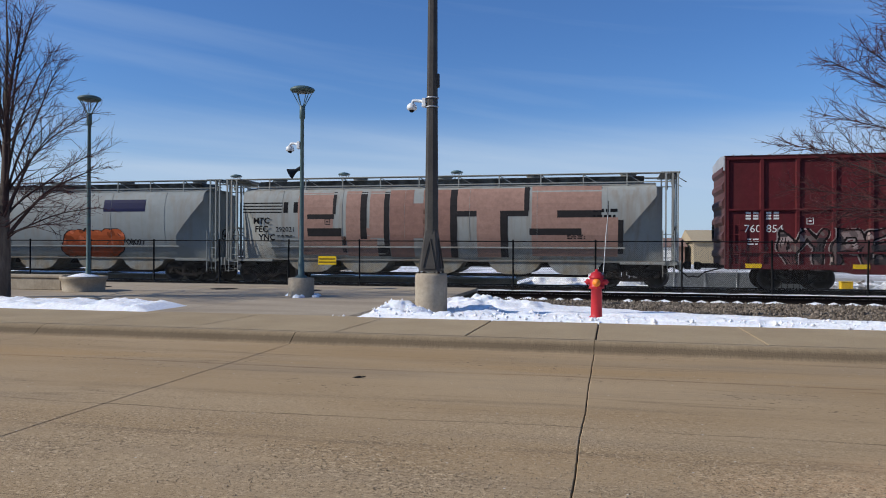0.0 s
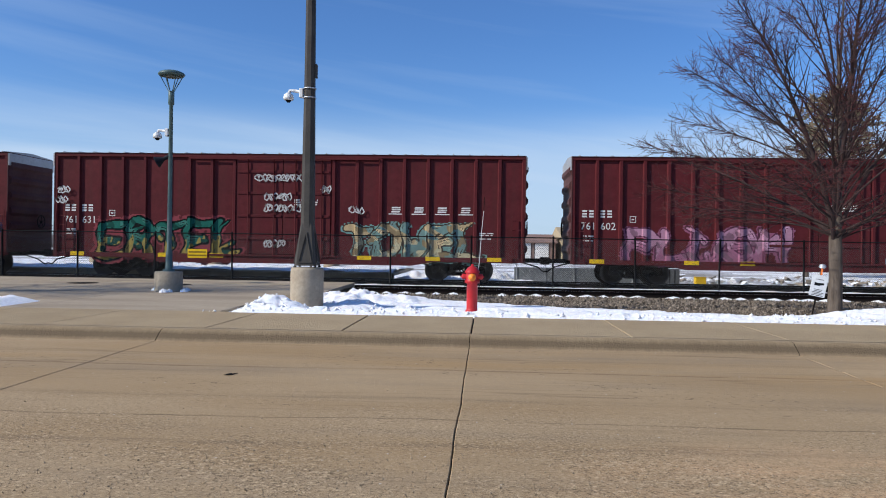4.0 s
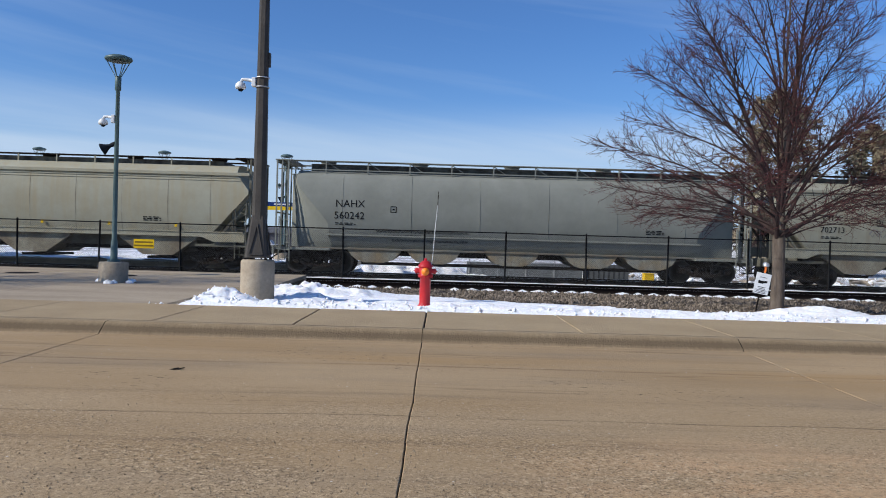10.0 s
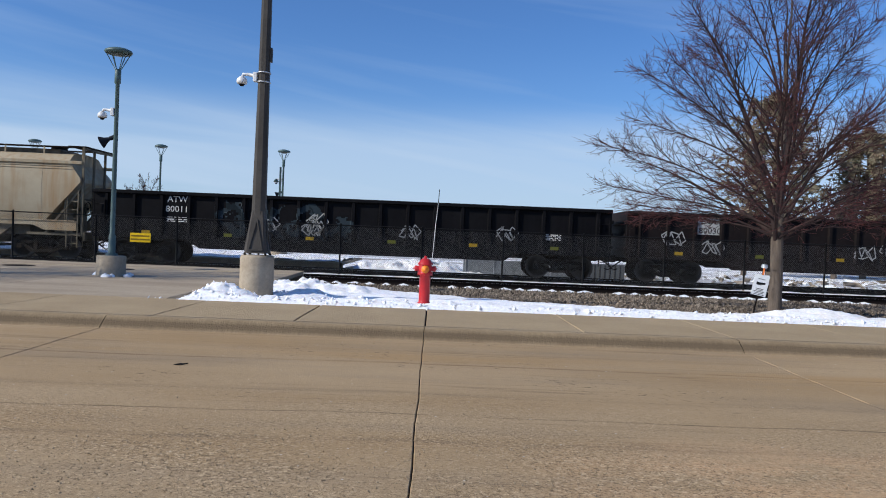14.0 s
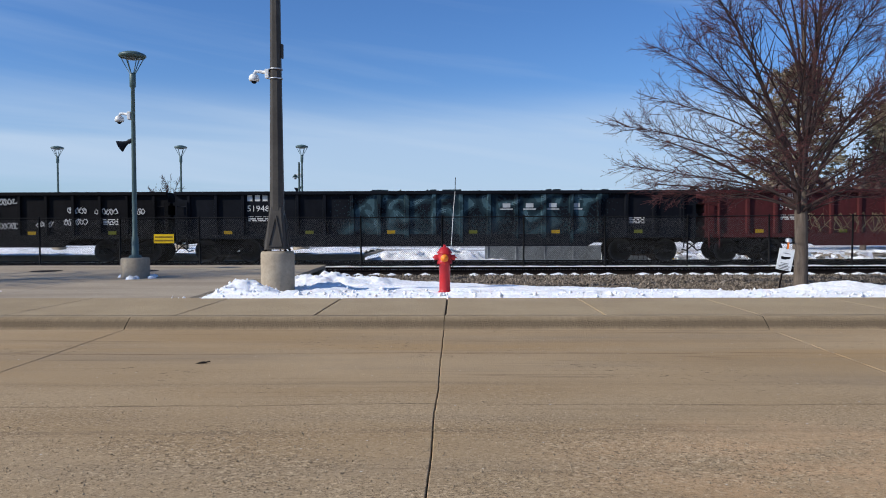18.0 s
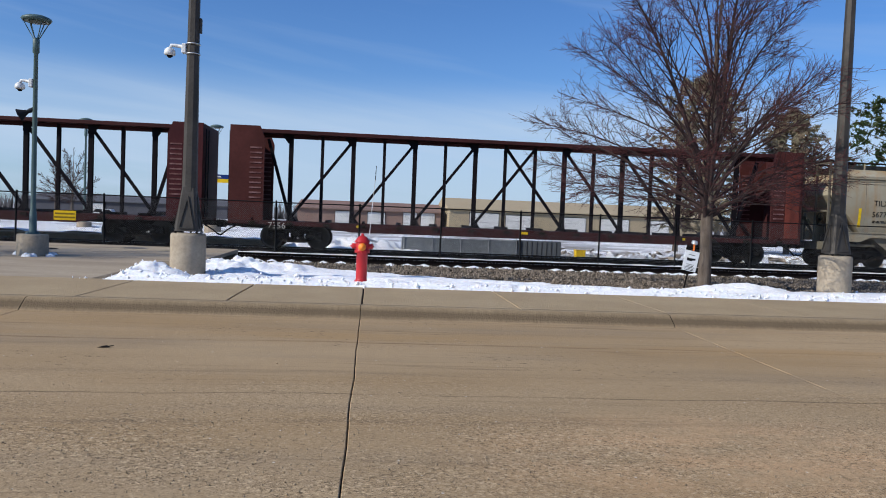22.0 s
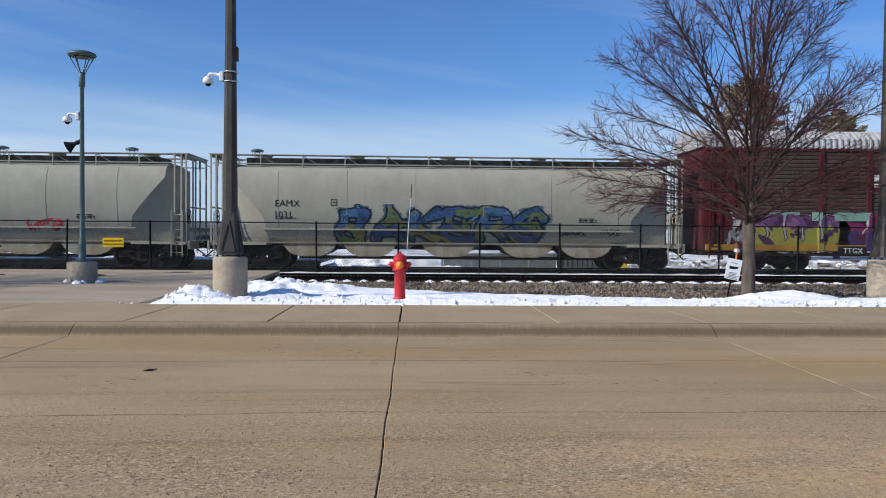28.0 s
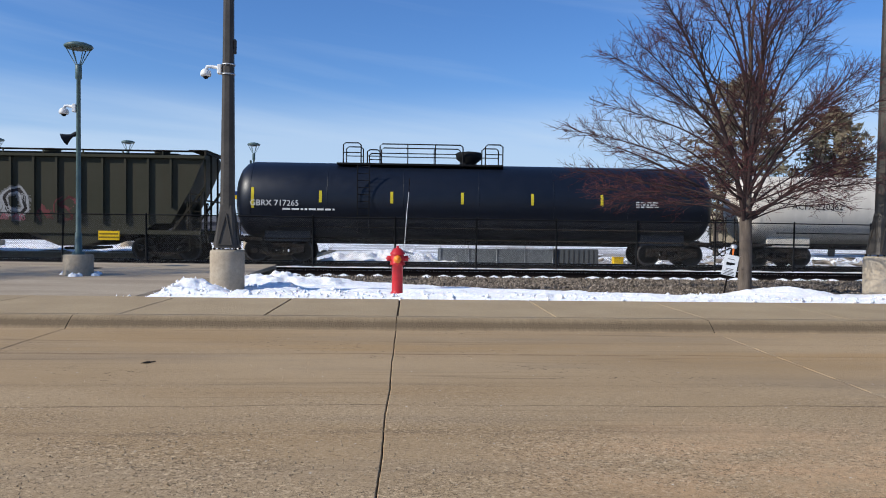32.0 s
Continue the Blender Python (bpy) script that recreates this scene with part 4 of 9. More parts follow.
for s in (-1, 1):
    g = Geo()
    g.lathe([(0.045, s * 0.11), (0.055, s * 0.15), (0.06, s * 0.20), (0.05, s * 0.215), (0.018, s * 0.22), (0.016, s * 0.245), (0.0, s * 0.245)], (0, 0, 0.74), 14, axis="x")
    part("side_cap", g, M_RED, hyd)
    g = Geo()
    g.tube([(s * 0.18, -0.02, 0.69), (s * 0.17, -0.04, 0.56), (s * 0.13, -0.06, 0.52), (s * 0.10, -0.1, 0.62)], 0.007, 5)
    part("chain", g, M_RAIL, hyd)
for k in range(8):
    w = 2 * math.pi * k / 8
    g = Geo()
    g.lathe([(0.016, 0.60), (0.016, 0.68)], (0.138 * math.cos(w), 0.138 * math.sin(w), 0), 6)
    part("flange_bolt", g, M_RED, hyd)
g = Geo()
g.tube([(0.12, 0.05, 0.86), (0.14, 0.05, 1.05), (0.18, 0.05, 1.7), (0.215, 0.05, 2.1)], 0.007, 6)
rod = part("marker_rod", g, M_WHITE, hyd, "thin white whip that marks the hydrant in snow")
g = Geo()
for a, b in ((2.10, 2.18), (2.22, 2.30), (2.34, 2.38)):
    g.tube([(0.215 + 0.04 * (a - 2.1), 0.05, a), (0.215 + 0.04 * (b - 2.1), 0.05, b)], 0.009, 6)
g.tube([(0.215, 0.05, 2.1), (0.228, 0.05, 2.38)], 0.005, 5)
part("rod_band", g, M_RAIL, rod, "dark bands at the tip")

# leaning notice, marker post, yellow plate on the fence
notice = thing("notice_sign", (7.24, 16.75, 0.72), "small white notice on a leaning stake beside a tree", "sign")
notice.matrix_world = pose(7.24, 16.75, 0.72, 0, 11, 0)
g = Geo()
g.box(-0.17, 0.17, -0.012, 0.0, -0.235, 0.235, 0.004)
part("panel", g, M_WHITE, notice)
g = Geo()
g.prism([(-0.10, 0.07), (-0.10, 0.0), (0.02, 0.0), (0.02, 0.015), (0.10, 0.03), (0.10, 0.075), (-0.04, 0.06)], -0.015, -0.013, "y")
part("symbol", g, M_BLACK, notice, "black pictogram")
for k in range(6):
    g = Geo()
    w = 0.06 + 0.07 * hash2(k, 3)
    z = 0.14 if k == 0 else -0.05 - 0.032 * k
    g.box(-w, w, -0.015, -0.013, z - 0.006, z + 0.006)
    part("text_bar", g, M_RAIL, notice)
g = Geo()
g.beam((0.0, 0.012, -0.75), (0.0, 0.012, 0.36), 0.03, 0.02)
part("stake", g, M_RAIL, notice)
g = Geo()
g.lathe([(0.055, -0.03), (0.075, 0.0), (0.06, 0.05), (0.03, 0.06)], (0.0, 0.012, 0.42), 12)
g.beam((0.01, 0.0, 0.24), (0.0, 0.0, 0.40), 0.035, 0.02, 1)
part("ribbon", g, [M_GALV, M_ORTAG], notice, "orange ribbon tied to the stake")

marker = thing("marker_post", (12.22, 15.95, 0.06), "thin dark marker post with an orange tag", "marker post")
g = Geo()
g.beam((0, 0, -0.1), (0, 0, 0.98), 0.035)
part("post", g, M_RAIL, marker)
g = Geo()
g.box(-0.09, 0.10, -0.05, 0.05, 0.76, 0.98, 0.01)
part("meter_box", g, M_GALV, marker)
g = Geo()
g.box(-0.04, 0.04, -0.03, -0.02, 0.60, 0.75, 0.002)
part("tag", g, M_ORTAG, marker)


# ---- bare trees ----
ENVELOPE = ([1.3, 1.7, 2.1, 2.6, 3.3, 4.4, 5.2, 6.0, 7.0, 7.8, 8.5, 9.0], [1.0, 2.2, 3.3, 3.85, 4.1, 4.05, 3.7, 3.12, 2.4, 1.75, 1.0, 0.15])


def bare_tree(name, x, y, z, height, spread, seed, label, fine=1.0, trunk_r=0.145, fork=1.5, limbs=38, lean=0.0, heft=1.0):
    """A leafless street tree: a short trunk, limbs that leave it steeply and arch out to a rounded crown, three orders of twigs."""
    rng = random.Random(seed)
    t = thing(name, (x, y, z), label, "tree", "bare trees")
    twigs, shoots = Geo(), Geo()
    kh, kr = height / 9.0, spread / 4.3

    def reach(zz, a):
        return kr * float(np.interp(zz / kh, *ENVELOPE)) * (1 - lean * math.cos(a))

    def inside(p):
        return math.hypot(p.x, p.y) < reach(p.z, math.atan2(p.y, p.x)) * 1.04

    def grow(p, d, length, r0, r1, n, lift, wander):
        """A wandering shoot that bends by lift and stops at the crown's outline."""
        pts, rad, e, q = [p.copy()], [r0], d.copy(), p.copy()
        for i in range(n):
            e = (e + Vector((rng.gauss(0, wander), rng.gauss(0, wander), rng.gauss(0, wander) + lift))).normalized()
            q = q + e * (length / n)
            pts.append(q.copy())
            rad.append(r0 + (r1 - r0) * (i + 1) / n)
            if i > 0 and not inside(q):
                break
        return pts, rad

    def at(pts, f):
        u = f * (len(pts) - 1)
        i = min(len(pts) - 2, int(u))
        return pts[i].lerp(pts[i + 1], u - i), (pts[i + 1] - pts[i]).normalized()

    def long(pts):
        return sum((b - a).length for a, b in zip(pts, pts[1:]))

    def aside(d, hand, lo, hi):
        """A direction off d, to one hand in a roughly level plane."""
        up = Vector((rng.gauss(0, 0.55), rng.gauss(0, 0.55), 1.0))
        s = d.cross(up)
        s = (s.normalized() if s.length > 0.05 else Vector((1, 0, 0))) * hand
        s = (s + Vector((0, 0, rng.gauss(0.05, 0.35)))).normalized()
        w = rng.uniform(lo, hi)
        return (d * math.cos(w) + s * math.sin(w)).normalized()

    def twig_out(pts, order):
        ln = long(pts)
        step = (0.108, 0.104)[order] / fine
        n = int(ln * (0.95 if order == 0 else 0.9) / step)
        for k in range(n):
            f = 0.10 + 0.90 * (k + rng.random() * 0.7) / max(1, n)
            p, d = at(pts, min(1.0, f))
            # twigs thin out towards the middle of the crown
            rho = math.hypot(p.x, p.y) / max(0.3, reach(p.z, math.atan2(p.y, p.x)))
            if order == 0 and rng.random() > 0.07 + 1.5 * max(rho - 0.28, (p.z / height - 0.62) * 1.2):
                continue
            if order == 0:
                tl = rng.uniform(0.30, 0.85) * (1.1 - 0.5 * f)
                q, rad = grow(p, aside(d, 1 if k % 2 else -1, 0.5, 0.95), tl, 0.0062 * heft, 0.0034 * heft, 4, 0.05, 0.10)
                twigs.tube(q, rad, 3, cap=False)
                if fine > 0.6:
                    twig_out(q, 1)
            else:
                tl = rng.uniform(0.10, 0.30)
                q, rad = grow(p, aside(d, 1 if k % 2 else -1, 0.5, 1.0), tl, 0.0040, 0.0024, 2, 0.06, 0.10)
                shoots.tube(q, rad, 3, cap=False)

    top = height * 0.95
    lead = [Vector(e) for e in ((0, 0, -0.15), (0, 0, 0.04), (0.012, 0, fork * 0.5), (0.0, 0.02, fork), (0.03, 0.02, fork + 0.7), (0.08, 0.0, height * 0.40), (0.03, 0.06, height * 0.58), (0.10, 0.02, height * 0.78), (0.05, 0.0, top))]
    g = Geo()
    g.tube(lead, [trunk_r * 1.5, trunk_r * 1.14, trunk_r, trunk_r * 0.97, trunk_r * 0.66, trunk_r * 0.46, trunk_r * 0.30, trunk_r * 0.15, 0.006], 14)
    part("trunk", g, M_BARK, t)
    for k in range(limbs):
        f = (k + 0.5) / limbs
        a = 2.399 * k + rng.uniform(-0.3, 0.3)
        zt = kh * (2.15 + 6.3 * f ** 1.22) + rng.uniform(-0.2, 0.2)
        zs = fork + kh * float(np.interp(f, [0, 0.35, 0.7, 1.0], [-0.05, 0.55, 1.6, 4.2])) * rng.uniform(0.55, 1.1)
        if k % 6 == 2:
            zs = fork + rng.uniform(-0.1, 0.15)
        p = lead[3]
        for u in range(len(lead) - 1):
            if lead[u].z <= zs <= lead[u + 1].z:
                p = lead[u].lerp(lead[u + 1], (zs - lead[u].z) / (lead[u + 1].z - lead[u].z))
        rt = reach(zt, a) * rng.uniform(0.84, 0.93)
        q = Vector((rt * math.cos(a), rt * math.sin(a), zt))
        way = q - p
        c = p + Vector((way.x * 0.34, way.y * 0.34, max(way.z * 0.62, 0.16 * way.length)))
        n = 12
        pts, sway = [], [rng.uniform(-1, 1) for _ in range(4)]
        side = Vector((-math.sin(a), math.cos(a), 0.0))
        for i in range(n + 1):
            s = i / n
            e = p * (1 - s) ** 2 + c * (2 * s * (1 - s)) + q * s * s
            e += side * (0.10 * s * (1 - s) * 4 * sway[0] + 0.035 * math.sin(9 * s + 3 * sway[1])) + Vector((0, 0, 0.035 * math.sin(8 * s + 3 * sway[2]) + (0.16 if zt < 3.4 * kh else 0.05) * max(0.0, s - 0.7) * sway[3]))
            pts.append(e)
        ln = long(pts)
        r0 = (0.007 + 0.0062 * ln) * (1.35 if k % 6 == 2 else 0.75) * trunk_r / 0.145
        g = Geo()
        g.tube(pts, [r0 * (1 - i / n) ** 0.8 + 0.0045 for i in range(n + 1)], 7, cap=False)
        branches = []
        m = int(ln / (0.195 / min(1.0, fine + 0.15)))
        for i in range(m):
            s = 0.34 + 0.65 * ((i + 0.7 * rng.random()) / m) ** 0.9
            bp, bd = at(pts, s)
            bl = (0.30 + 0.42 * ln * (1 - s)) * rng.uniform(0.6, 1.15)
            rb = max(0.0065, (r0 * (1 - s) ** 0.8 + 0.004) * 0.55)
            droop = -0.015 if bp.z < 3.2 * kh else 0.035
            bpts, brad = grow(bp, aside(bd, 1 if i % 2 else -1, 0.5, 0.95), bl, rb * heft ** 0.5, 0.0045 * heft, 6, droop, 0.06)
            g.tube(bpts, brad, 5, cap=False)
            branches.append(bpts)
        part("limb", g, M_LIMB, t)
        for bpts in branches:
            twig_out(bpts, 0)
        twig_out(pts[7:], 0)
    twig_out(lead[5:], 0)
    ob = part("crown", twigs, M_TWIG, t, "dense net of thin dark twigs")
    ob["kind"] = "stuff"
    if shoots.f:
        ob = part("outer_crown", shoots, M_SHOOT, t, "short reddish shoots at the twigs' ends")
        ob["kind"] = "stuff"
    return t


bare_tree("tree", 7.97, 17.6, 0.05, 9.0, 4.3, 11, "young bare tree with reddish twigs in the snow verge", lean=0.17, limbs=46, fork=1.72)
bare_tree("tree", -15.45, 16.5, 0.15, 8.6, 3.15, 27, "bare tree with grey bark beside the sidewalk", fine=0.8, limbs=30, trunk_r=0.19)


def conifer(x, y, z, height, width, seed, label, mat, pine=False):
    rng = random.Random(seed)
    t = thing("evergreen_tree", (x, y, z), label, "tree", "evergreens")
    g = Geo()
    g.tube([(0, 0, 0), (0.1, 0, height * 0.5), (0, 0, height)], [height * 0.022, height * 0.014, 0.02], 8)
    part("trunk", g, M_BARK, t)
    g = Geo()
    whorls = 20 if not pine else 12
    for k in range(whorls):
        f = k / (whorls - 1)
        h = height * (0.12 + 0.86 * f) if not pine else height * (0.35 + 0.62 * f)
        reach = width * (math.sqrt(max(0.0, 1 - (max(0.0, f - 0.45) / 0.55) ** 2)) if not pine else (0.55 + 0.45 * math.sin(math.pi * min(1, f * 1.05)))) + 0.15
        for b in range(7 if not pine else 5):
            w = b * 6.283 / 7 + k * 0.9 + rng.uniform(-0.3, 0.3)
            ln = reach * rng.uniform(0.65, 1.1)
            d = Vector((math.cos(w), math.sin(w), 0.12 if not pine else 0.45))
            if b % 2 == 0:
                part("branch", Geo().tube([(0, 0, h), tuple(d * ln + Vector((0, 0, h)))], [0.04, 0.012], 4, cap=False), M_BARK, t)
            for c in range(28 if not pine else 18):
                u = (0.3 if not pine else 0.55) + 0.7 * c / (27 if not pine else 18) * (1 if not pine else 0.65)
                o = d * (ln * u) + Vector((rng.gauss(0, 0.16), rng.gauss(0, 0.16), h + rng.gauss(0, 0.14)))
                s = rng.uniform(0.22, 0.45)
                for q in range(5):
                    e = Vector((rng.gauss(0, 1), rng.gauss(0, 1), rng.gauss(0, 0.7))).normalized() * s
                    n = Vector((rng.gauss(0, 1), rng.gauss(0, 1), rng.gauss(0, 1))).normalized() * s * 0.35
                    g.add([tuple(o - n), tuple(o + e * 0.5 - n * 0.2), tuple(o + e), tuple(o + n)], [(0, 1, 2, 3)])
    ob = part("crown", g, mat, t)
    ob["kind"] = "stuff"
    return t


conifer(26.9, 60, -0.4, 14.6, 4.1, 3, "broad browned evergreen behind the tracks", M_DRY)
conifer(35.6, 62, -0.4, 12.4, 3.1, 5, "dark narrow evergreen behind the tracks", M_DRY)
conifer(43.0, 60, -0.4, 13.2, 4.0, 8, "open green pine behind the tracks", M_NEEDLE, True)
conifer(50.0, 64, -0.4, 12.5, 3.8, 9, "open green pine behind the tracks", M_NEEDLE, True)
for x, y, h, s in ((-42, 110, 10.4, 41), (-49, 122, 9.4, 42), (-60, 118, 8.0, 43), (-78, 125, 9.0, 44), (38, 66, 8.5, 46), (47, 72, 9.5, 47), (24, 58, 7.0, 48), (30.5, 57, 8.0, 49)):
    bare_tree("far_tree", x, y, -0.42, h, h * 0.42, s, "grey leafless tree far behind the tracks", fine=0.55, trunk_r=0.2, fork=2.0, limbs=18, heft=5.0)

# ---- fence between the tracks ----
FENCE_Y, FENCE_TOP, FENCE_Z = 28.25, 1.84, -0.10
fence = thing("fence", (0, FENCE_Y, FENCE_Z), "black chain-link fence between the two tracks", "fence")
post = Geo().lathe([(0.034, 0.0), (0.034, FENCE_TOP - FENCE_Z + 0.02), (0.042, FENCE_TOP - FENCE_Z + 0.025), (0.02, FENCE_TOP - FENCE_Z + 0.07), (0.0, FENCE_TOP - FENCE_Z + 0.075)], n=10).mesh("post", [M_BLACK])
for k in range(-14, 18):
    ob = part("post", post, M_BLACK, fence)
    ob.location = (-0.55 + 3.05 * k, 0, 0)
    ob.rotation_euler = (0.01 * math.sin(k * 5.1), 0.012 * math.sin(k * 2.7), 0)
for h in [FENCE_TOP - FENCE_Z]:
    g = Geo()
    g.tube([(-0.55 + 3.05 * k, 0, h + 0.008 * math.sin(k * 1.9)) for k in range(-14, 18)], 0.022, 8)
    part("top_rail", g, M_BLACK, fence)
g = Geo()
H = FENCE_TOP - FENCE_Z - 0.06
x = -43.0
while x < 51:
    for s in (-1, 1):
        g.tube([(x, 0.03 * s * 0.2, 0.06), (x + s * H, 0.03 * s * 0.2, H)], 0.0029, 3, cap=False)
    x += 0.075
mesh_ob = part("wire_mesh", g, M_WIRE, fence, "fine chain-link wire")
mesh_ob["kind"] = "stuff"
g = Geo()
g.box(-0.38, 0.38, -0.045, -0.040, -0.17, 0.17, 0.0)
plate = tagged(part("warning_sign", g, M_YELLOW), "yellow warning plate wired to the fence", "sign")
plate.location = (-11.05, FENCE_Y, 1.06)
for k, w in enumerate((0.34, 0.36)):
    g = Geo()
    g.box(-w, w, -0.049, -0.046, 0.06 - 0.13 * k - 0.03, 0.06 - 0.13 * k + 0.03)
    part("text_bar", g, paint(0.25, 0.16, 0.02), plate)
g = Geo()
x = -43.0
v, f = [], []
for i in range(700):
    xx = -43 + i * 0.135
    w = 0.18 + 0.16 * noise.noise((xx * 0.8, 0, 3)) + 0.08 * noise.noise((xx * 4, 0, 5))
    v += [(xx, FENCE_Y - 0.35 - max(0.03, w), -0.105), (xx, FENCE_Y - 0.25, -0.02 + 0.04 * noise.noise((xx * 3, 1, 1))), (xx, FENCE_Y + 0.25, -0.005 + 0.03 * noise.noise((xx * 1.3, 2, 1))), (xx, FENCE_Y + 0.3 + max(0.03, w), -0.105)]
for i in range(699):
    if not (-43 + i * 0.135 < -5 and i % 9 > 6):
        f += [(i * 4 + j, i * 4 + j + 1, i * 4 + j + 5, i * 4 + j + 4) for j in range(3)]
g.add(v, f, 0, True)
tagged(part("snow_ridge", g, M_SNOW), "narrow ridge of snow along the fence's foot", "snow", kind="stuff")

# ---- far platform and what lies beyond ----
far_plat = thing("far_platform", (0, 0, 0), "far station platform partly covered in snow", "platform", kind="structure")
px = list(range(-82, -3, 6))
for i, (a, b) in enumerate(zip(px, px[1:])):
    slab(a, b, 32.75, 41.5, lambda y: 0.26, 0.004, far_plat, M_PLAT, i, wob=0.003)
g = Geo()
g.box(-82, -4, 32.5, 32.745, -0.42, 0.27)
part("platform_edge", g, M_BASE, far_plat)


def far_snow_h(x, y):
    return 0.07 + 0.22 * lumps(x * 0.4, y * 0.4) - 0.08 * max(0, (34.6 - y))


snow_field("snow_cover", -70.0, -4.2, 33.6, 41.4, 0.35, far_snow_h, lambda y: 0.26, "trampled snow cover on the far platform")


def bank_h(x, y):
    return (0.55 * bump_at(x, y, -1.6, 37.0, 3.6, 3.0) + 0.3 * bump_at(x, y, 1.5, 38.5, 3, 3)) * (1 + 1.2 * lumps(x * 0.6, y * 0.6)) - 0.06


snow_field("snow_heap", -5.0, 4.5, 33.4, 41.0, 0.14, bank_h, lambda y: -0.33, "dirty heap of snow beyond the far track")

ssign = thing("station_sign", (-7.95, 38.0, 0.26), "blue and yellow station sign on a steel post", "sign")
g = Geo()
g.lathe([(0.34, 0), (0.34, 0.46), (0.32, 0.5), (0.0, 0.5)], n=20)
part("concrete_base", g, M_BASE, ssign)
g = Geo()
g.tube([(0, 0, 0.5), (0, 0, 4.5)], [0.06, 0.05], 10)
part("post", g, M_GREEN, ssign)
g = Geo()
g.box(-1.05, 1.05, -0.11, -0.07, 2.74, 2.95, 0.004)
part("blue_band", g, paint(0.015, 0.04, 0.16), ssign)
g = Geo()
g.box(-1.05, 1.05, -0.11, -0.07, 2.55, 2.738, 0.004)
part("yellow_band", g, M_YELLOW, ssign)
g = Geo()
g.box(-0.42, 0.42, -0.114, -0.111, 2.81, 2.88)
part("text_bar", g, M_WHITE, ssign)
g = Geo()
g.lathe([(0.04, 0.0), (0.16, -0.16), (0.15, -0.16), (0.0, -0.05)], (-0.2, 0, 3.9), 14)
part("loudspeaker", g, M_GREEN, ssign)

retain = thing("retaining_wall", (0, 37, 0), "low grey retaining wall with mesh fencing beyond the tracks", "wall", kind="structure")
g = Geo()
g.box(1.4, 7.08, 0.0, 0.35, -0.45, 0.52, 0.01)
part("wall_panel", g, M_GREYWALL, retain)
g = Geo()
g.box(7.1, 9.4, 0.08, 0.9, -0.45, 0.55, 0.01)
part("control_cabinet", g, surface("dark_grey_box", (0.12, 0.13, 0.14), rough=0.6), retain)
for k in range(9):
    g = Geo()
    g.box(7.15 + k * 0.25, 7.17 + k * 0.25, 0.06, 0.08, -0.40, 0.50)
    part("seam", g, M_RAIL, retain)
for k in range(5):
    g = Geo()
    g.tube([(1.5 + 1.4 * k, -0.04, -0.4), (1.5 + 1.4 * k, -0.04, 0.7)], 0.02, 6)
    part("post", g, M_GALV, retain)
g = Geo()
x = 0.6
while x < 7.1:
    for s in (-1, 1):
        a, b = x, x + s * 1.0
        if 1.4 < min(a, b) and max(a, b) < 7.1:
            g.tube([(a, -0.03, -0.38), (b, -0.03, 0.62)], 0.004, 3, cap=False)
    x += 0.09
part("wire_mesh", g, M_GALV, retain)
g = Geo()
g.tube([(-0.3, -0.6, 0.36), (1.9, -0.6, -0.28)], 0.055, 8)
part("barrier_pipe", g, M_WHITE, retain, "white pipe sloping to the ground")
crate = thing("yellow_box", (10.4, 37.2, -0.35), "small yellow track-side box", "box")
g = Geo()
g.box(-0.25, 0.25, -0.2, 0.2, 0.0, 0.5, 0.02)
part("body", g, M_YELLOW, crate)
g = Geo()
g.box(-0.27, 0.27, -0.22, 0.22, 0.502, 0.54, 0.01)
part("lid", g, M_YELLOW, crate)
rub = Geo()
rng = random.Random(5)
for k in range(420):
    x, y = rng.uniform(10.8, 30), rng.uniform(38, 47)
    s = rng.uniform(0.08, 0.4)
    o = Vector((x, y, -0.38))
    e = [Vector((rng.uniform(-s, s), rng.uniform(-s, s), rng.uniform(0, s * 1.1))) for _ in range(5)]
    rub.add([tuple(o + q) for q in e], [(0, 1, 2), (0, 2, 3), (0, 3, 4), (1, 2, 4), (1, 3, 4)], 0 if rng.random() < 0.55 else 1)
tagged(part("rubble", rub, [M_SNOW, M_STONE]), "broken concrete and snow in a yard beyond the tracks", "rubble", kind="stuff")


def warehouse(x0, x1, y, h, wall, roof, doors, label):
    b = thing("warehouse", (0, y, -0.42), label, "building")
    g = Geo()
    g.box(x0, x1, 0, 22, 0, h * 0.62)
    part("wall", g, wall, b)
    g = Geo()
    g.prism([(-0.5, h * 0.622), (-0.5, h * 0.66), (11, h), (22.5, h * 0.66), (22.5, h * 0.622)], x0 - 0.4, x1 + 0.4, "x")
    part("roof", g, roof, b)
    for a, w, hh in doors:
        g = Geo()
        g.box(a - w / 2 - 0.1, a + w / 2 + 0.1, -0.1, -0.004, 0.0, hh + 0.1)
        d = part("door", g, M_RAIL, b)
        n = max(1, int(hh / 0.8))
        for i in range(n):
            g = Geo()
            g.box(a - w / 2, a + w / 2, -0.14, -0.104, i * hh / n + 0.02, (i + 1) * hh / n - 0.01)
            part("panel", g, M_DOORWH, d)
    return b


